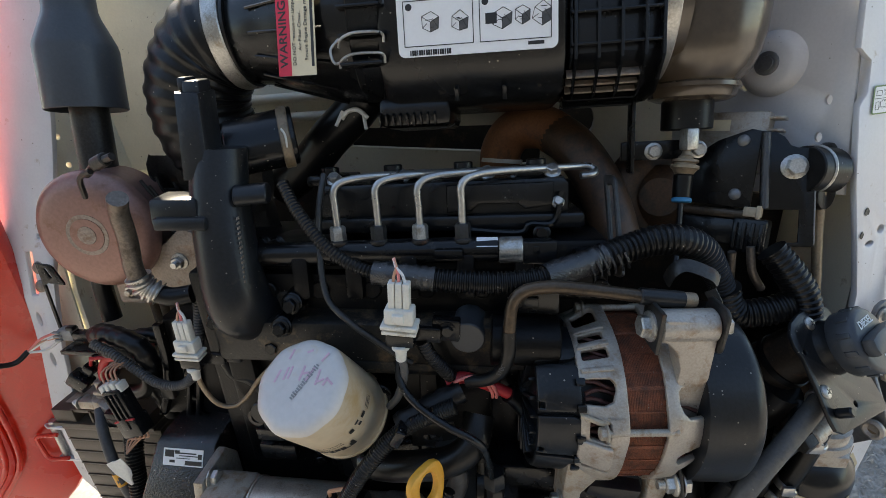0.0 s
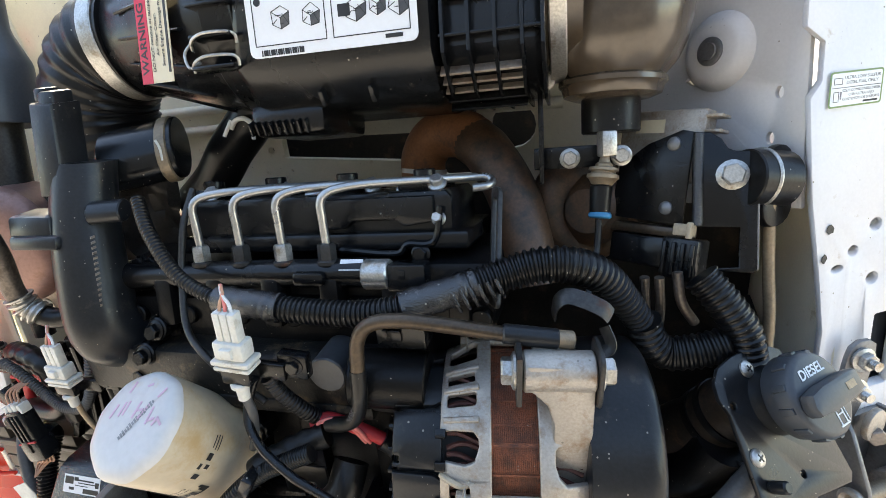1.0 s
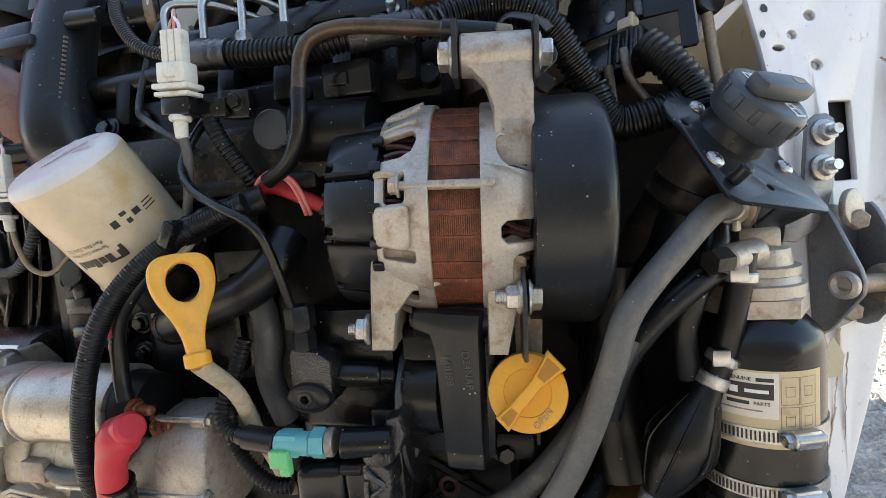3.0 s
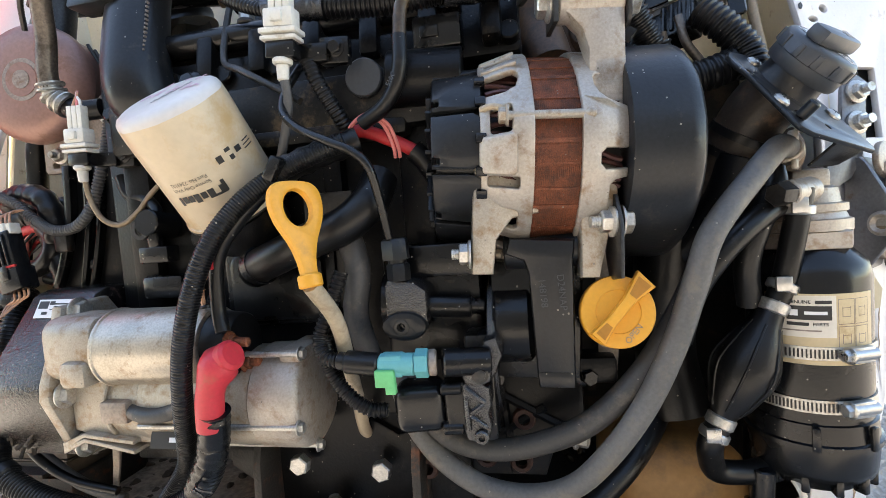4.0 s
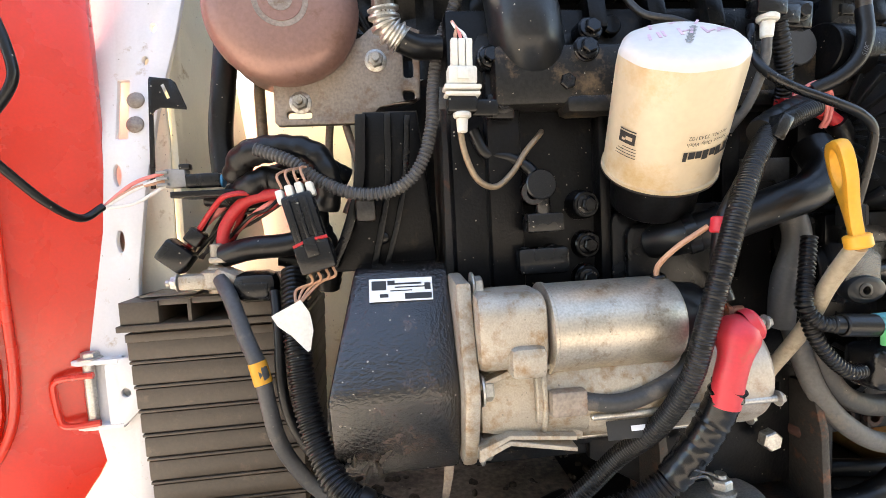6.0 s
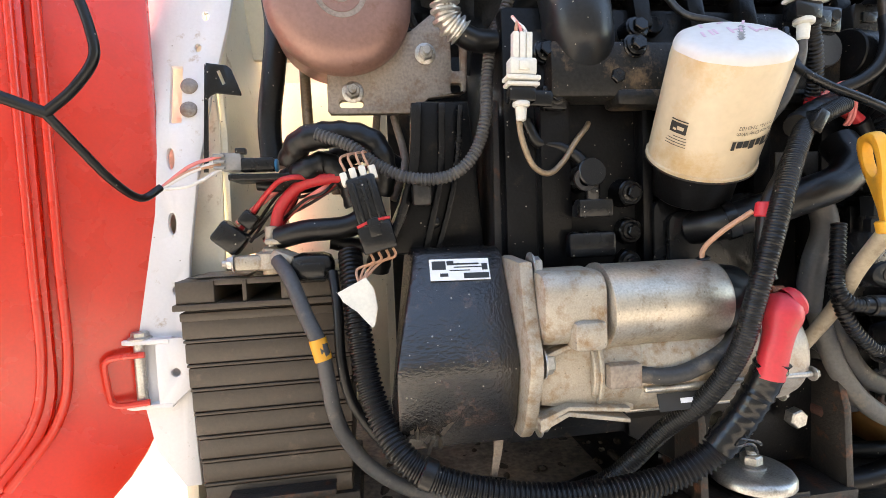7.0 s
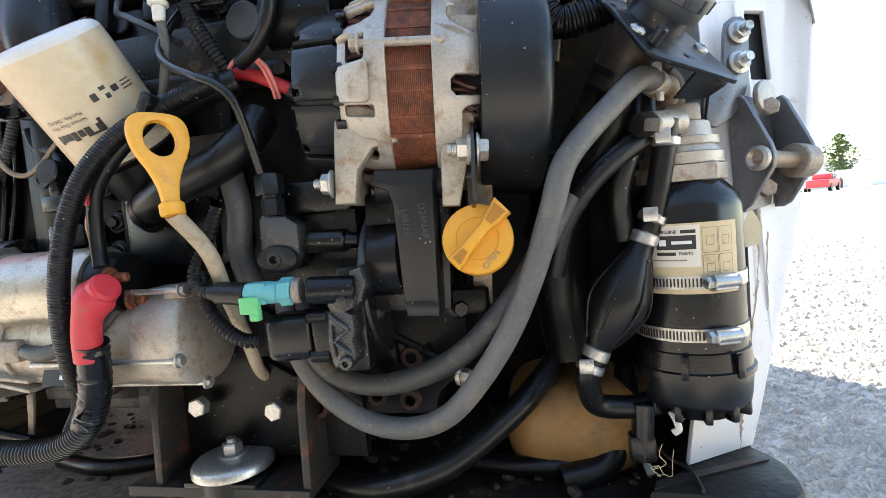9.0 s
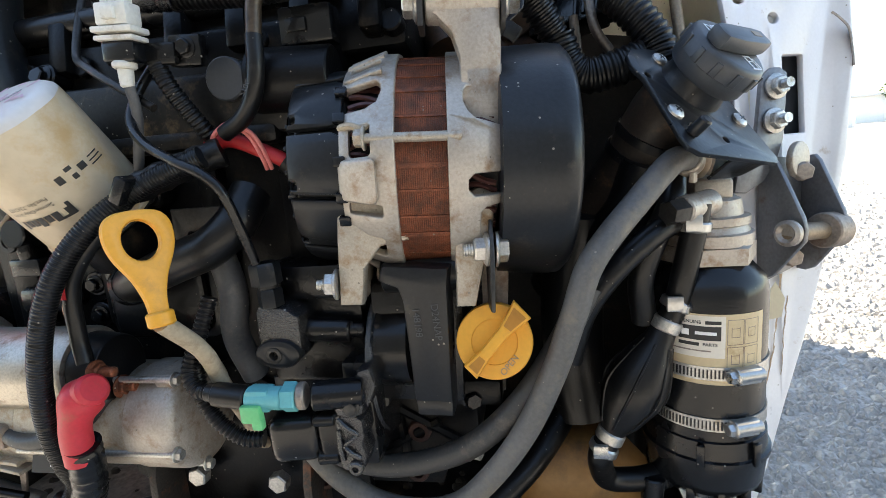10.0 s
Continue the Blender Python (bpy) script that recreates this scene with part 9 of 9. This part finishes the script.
for o_ in gcn.children:
    if o_.name.split(".")[0] in ("grey_half", "black_half", "blue_seal"):
        for v_ in o_.data.vertices:
            v_.co = V((-0.452, 0.438, 0.880)) + (v_.co - V((-0.452, 0.438, 0.884))) * 0.74
hose("wall_hose", [(-0.455, 0.50, 1.08), (-0.45, 0.49, 1.03), (-0.455, 0.485, 0.98), (-0.462, 0.485, 0.93), (-0.46, 0.48, 0.88)], 0.0125, "rubber", "black rubber hose down the side wall with a tie")
hose("wall_pipe", [(-0.425, 0.52, 1.05), (-0.425, 0.51, 0.98), (-0.423, 0.50, 0.92)], 0.006, "steel_tan", "tan brake-line pipe against the side wall", "pipe")
for x_ in (-0.395, -0.380):
    g = bmn()
    hexbolt(g, (x_, 0.49, 0.905), (0, 0, 1), 0.014, 0.02, flange=False)
    cyl(g, (x_, 0.49, 0.85), (x_, 0.49, 0.905), 0.006)
    single("brass_fitting", g, "steel_tan", "tarnished brass pipe fitting behind the battery", "fitting")
for pts in ([(-0.33, 0.46, 0.93), (-0.32, 0.46, 0.88), (-0.335, 0.45, 0.84)], [(-0.345, 0.47, 0.95), (-0.35, 0.47, 0.90), (-0.345, 0.47, 0.85)]):
    hose("clutch_pipe", pts, 0.004, "stain", "thin bare steel pipe behind the bell housing", "pipe")
tb = bmn()
prism(tb, [(-0.256, 0.625), (-0.246, 0.625), (-0.250, 0.60), (-0.256, 0.575), (-0.262, 0.575), (-0.258, 0.60)], (0, 0.355, 0), (1, 0, 0), (0, 0, 1), -0.003, 0.0005)
single("hanging_tab", tb, "stain", "bent steel tab below the flywheel cover", "bracket")
g = bmn()
rnd = random.Random(9)
for k in range(26):
    box(g, (-0.335 + rnd.random() * 0.03, 0.31 + rnd.random() * 0.04, 0.632 + rnd.random() * 0.03), (0.016 * rnd.random() + 0.004, 0.002, 0.003), 0, (rnd.random() * 90, rnd.random() * 180, rnd.random() * 180))
single("dry_straw", g, "mud", "wisps of dry straw caught under the cover", "debris", kind="stuff")

# ---- dirt and clutter on the floor ----
g = bmn()
rnd = random.Random(2)
for k in range(420):
    s_ = 0.003 + 0.010 * rnd.random() ** 2
    box(g, (-0.55 + 1.05 * rnd.random(), 0.375 + 0.22 * rnd.random(), 0.504 + s_ * 0.3), (s_, s_ * (0.5 + rnd.random()), s_ * 0.7), s_ * 0.2, (rnd.random() * 40, rnd.random() * 40, rnd.random() * 180), 1)
single("floor_grit", g, "mud", "loose clods of dry mud and grit on the belly pan", "debris", kind="stuff")
for x0, x1, y_ in ((-0.30, -0.12, 0.42), (0.18, 0.40, 0.44)):
    hose("floor_pipe", [(x0, y_, 0.515), ((x0 + x1) / 2, y_ - 0.02, 0.518), (x1, y_ + 0.02, 0.515)], 0.010, "rubber", "dirty black hydraulic hose along the floor", "hose")
g = bmn()
prism(g, [(0.384, 0.3545), (0.400, 0.3615), (0.44, 0.383), (0.4915, 0.4071), (0.4924, 0.4160), (0.45, 0.396), (0.41, 0.379), (0.3885, 0.3675)], (0, 0, 0.5335), (1, 0, 0), (0, 1, 0), 0.002, 0)
single("rust_strip", g, "rusty", "rust-streaked edge strip on the foot plate", "trim")
for k in range(3):
    pts = [(0.392, 0.374, 0.545)]
    rr = random.Random(30 + k)
    for i in range(4):
        pts.append((pts[-1][0] + 0.02 * (rr.random() - 0.35), pts[-1][1] + 0.006 * (rr.random() - 0.5), max(0.538, pts[-1][2] + 0.02 * (rr.random() - 0.45))))
    hose("frayed_string", pts, 0.00028, "label_tan", "frayed string end by the drain", "string", segs=6)

hose("bare_wire", [(0.3925, 0.4329, 0.545), (0.4075, 0.402, 0.5375), (0.4195, 0.3838, 0.5372), (0.4205, 0.349, 0.5372)], 0.0018, "rusty", "rusty bare wire lying on the foot plate", "wire", segs=8)

# ---- yard ----
g = bmn()
rnd = random.Random(5)
verts, faces = [], []
for k in range(26000):
    u_ = rnd.random()
    d_ = 0.6 + 5.8 * u_ ** 2.2
    x_ = 0.40 + d_ * (0.20 + 0.65 * rnd.random())
    y_ = 0.2 + d_ * (0.50 + 0.75 * rnd.random())
    s_ = (0.005 + 0.015 * rnd.random() ** 3) * (0.7 + 0.22 * d_)
    b0 = len(verts)
    a_ = rnd.random() * 6.28
    for (px, py, pz) in ((1, 0, 0.1), (0.2, 0.9, 0.05), (-0.9, 0.3, 0.1), (-0.3, -0.9, 0.05), (0.15, 0.1, 0.75), (-0.3, 0.2, 0.6)):
        j = 0.75 + 0.5 * rnd.random()
        verts.append((x_ + s_ * j * (px * math.cos(a_) - py * math.sin(a_)), y_ + s_ * j * (px * math.sin(a_) + py * math.cos(a_)), s_ * pz * j))
    faces += [(b0, b0 + 1, b0 + 4), (b0 + 1, b0 + 5, b0 + 4), (b0 + 1, b0 + 2, b0 + 5), (b0 + 2, b0 + 3, b0 + 5), (b0 + 3, b0 + 4, b0 + 5), (b0 + 3, b0, b0 + 4)]
me = bpy.data.meshes.new("loose_gravel")
me.from_pydata(verts, [], faces)
me.materials.append(M["gravel"])
tagged(new("loose_gravel", me), "loose pale grey gravel stones on the yard", "gravel", kind="stuff")

# far pickup, skip, sheds and trees
tr = thing("pickup_truck", "faded red pickup truck parked far off in the yard", "truck", (26.6, 53.6, 0))
tm_ = facing((26.6, 53.6, 0), (0.6, 0.8, 0), (0, 0, 1))


def far(name, parent, material, boxes_, m):
    b2 = bmn()
    for c_, s_, bev_ in boxes_:
        t2 = bmn()
        box(t2, c_, s_, bev_)
        put(b2, t2, m)
    return part(name, b2, material, parent)


far("body", tr, "truck_red", (((0, 0.75, 0), (5.0, 0.75, 1.8), 0.15), ((0.3, 1.35, 0), (2.0, 0.6, 1.6), 0.2)), tm_)
far("window", tr, "glass_dark", (((0.3, 1.38, 0.78), (1.7, 0.36, 0.1), 0.03),), tm_)
for x_ in (-1.6, 1.6):
    b2 = bmn()
    cyl(b2, tm_ @ V((x_, 0.36, 0.7)), tm_ @ V((x_, 0.36, 0.95)), 0.36)
    part("wheel", b2, "rubber", tr)
tr2 = thing("pickup_truck", "white pickup truck parked far off in the yard", "truck", (26.2, 57.6, 0))
tm2 = facing((26.2, 57.6, 0), (0.5, 0.86, 0), (0, 0, 1))
for x_ in (-1.6, 1.6):
    b2 = bmn()
    cyl(b2, tm2 @ V((x_, 0.36, 0.7)), tm2 @ V((x_, 0.36, 0.95)), 0.36)
    part("wheel", b2, "rubber", tr2)
far("body", tr2, "shed", (((0, 0.75, 0), (4.6, 0.75, 1.8), 0.15), ((0.3, 1.35, 0), (2.0, 0.6, 1.6), 0.2)), tm2)
far("window", tr2, "glass_dark", (((0.3, 1.38, 0.78), (1.7, 0.36, 0.1), 0.03),), tm2)
sk = thing("waste_skip", "grey steel waste skip at the yard's far side", "skip", (26.3, 48.2, 0))
tm3 = facing((26.3, 48.2, 0), (0.82, -0.57, 0), (0, 0, 1))
b2 = bmn()
prism(b2, [(-1.3, 1.75), (1.0, 1.75), (0.9, 0.0), (-0.2, 0.0)], tm3.translation, tm3.to_3x3().col[0], (0, 0, 1), -2.0, 0.03)
part("bin", b2, "grey_paint", sk)
sh = thing("shed", "white sheet-metal shed beyond the parked trucks", "building", (40.0, 76.0, 0))
tm4 = facing((40.0, 76.0, 0), (0.9, -0.42, 0), (0, 0, 1))
far("wall", sh, "shed", (((0, 1.6, 0), (22, 3.2, 8), 0.05),), tm4)
far("roof", sh, "grey_paint", (((0, 3.35, 0), (23, 0.3, 9), 0.05),), tm4)


def tree(x, y, h, seed):
    r = random.Random(seed)
    e = thing("tree", "leafy green tree at the far edge of the yard", "tree", (x, y, 0), "far trees")
    b2 = bmn()
    tube(b2, [(x, y, 0), (x + 0.1, y, h * 0.3), (x - 0.1, y, h * 0.6), (x + 0.1, y, h * 0.85)], lambda s: h * (0.03 - 0.022 * s), 8)
    for k in range(7):
        a_ = k * 0.9
        z0 = h * (0.3 + 0.07 * k)
        tube(b2, [(x, y, z0), (x + h * 0.14 * math.cos(a_), y + h * 0.14 * math.sin(a_), z0 + h * 0.1), (x + h * 0.24 * math.cos(a_), y + h * 0.24 * math.sin(a_), z0 + h * 0.22)], lambda s: h * (0.010 - 0.007 * s), 6)
    part("trunk", b2, "bark", e)
    vs, fs = [], []
    for k in range(1500):
        a_, u_ = r.random() * 6.28, r.random()
        z_ = h * (0.32 + 0.68 * u_)
        rad = h * 0.27 * (math.sin(math.pi * min(1, 0.15 + 0.85 * u_)) ** 0.6) * (0.35 + 0.65 * r.random() ** 0.5) * (0.7 + 0.45 * math.sin(a_ * 3 + u_ * 9))
        c_ = V((x + rad * math.cos(a_), y + rad * math.sin(a_), z_))
        s_ = h * 0.022 * (0.6 + r.random())
        b0 = len(vs)
        for q in range(4):
            w = q * 1.57 + r.random()
            vs.append(tuple(c_ + V((s_ * math.cos(w), s_ * math.sin(w) * 0.6, s_ * (r.random() - 0.5) * 1.6))))
        fs.append((b0, b0 + 1, b0 + 2, b0 + 3))
    me2 = bpy.data.meshes.new("crown")
    me2.from_pydata(vs, [], fs)
    me2.materials.append(M["leaf"])
    o_ = new("crown", me2)
    o_.parent = e
    o_.matrix_parent_inverse = full(e).inverted()


tree(31.0, 68.0, 5.6, 1)
tree(35.0, 67.0, 6.4, 2)
tree(33.0, 72.0, 5.2, 3)
tree(44.0, 70.0, 5.4, 4)


# ---- the upper deck leans back with the hood line ----
UPPER = Matrix(((1.0064, -0.0149, -0.0190, 0.0377), (0.0186, 0.9833, 0.2149, -0.1777), (0.0154, -0.2152, 0.9833, 0.0990), (0, 0, 0, 1)))
DECK = ("air_cleaner intake_bellows intake_duct panel_boss exhaust_stack fuel_rail injector_pipe return_line lifting_eye brown_duct turbo_housing bulkhead_hose "
        "fuel_sender harness_bracket glow_pipe wall_upper valve_cover cylinder_head head_lug head_bolt injector_clamp_bolt cover_stud").split()
for o_ in bpy.data.objects:
    if o_.name.split(".")[0] in DECK:
        o_.matrix_basis = UPPER @ o_.matrix_basis
LEAN = ["post_right", "post_side", "post_left", "fuel_sticker"]
for o_ in bpy.data.objects:
    if o_.type == "MESH" and (o_.name in LEAN or (o_.parent and o_.parent.name in LEAN)):
        for v_ in o_.data.vertices:
            v_.co.y += float(np.interp(v_.co.z, (0.6, 0.92, 1.156, 1.46), (-0.018, 0.005, 0.065, 0.14)))
            if v_.co.x > 0:
                swing = 0.012 + 0.75 * (min(v_.co.x, 0.56) - 0.468)
                v_.co.x += (v_.co.x - 0.31) * swing / 0.49
                v_.co.y += swing
    if o_.parent == ip2:
        for v_ in o_.data.vertices:
            v_.co.y += 0.29 * max(0.0, v_.co.z - 0.965)
            v_.co.x -= 0.06 * max(0.0, v_.co.z - 1.0)
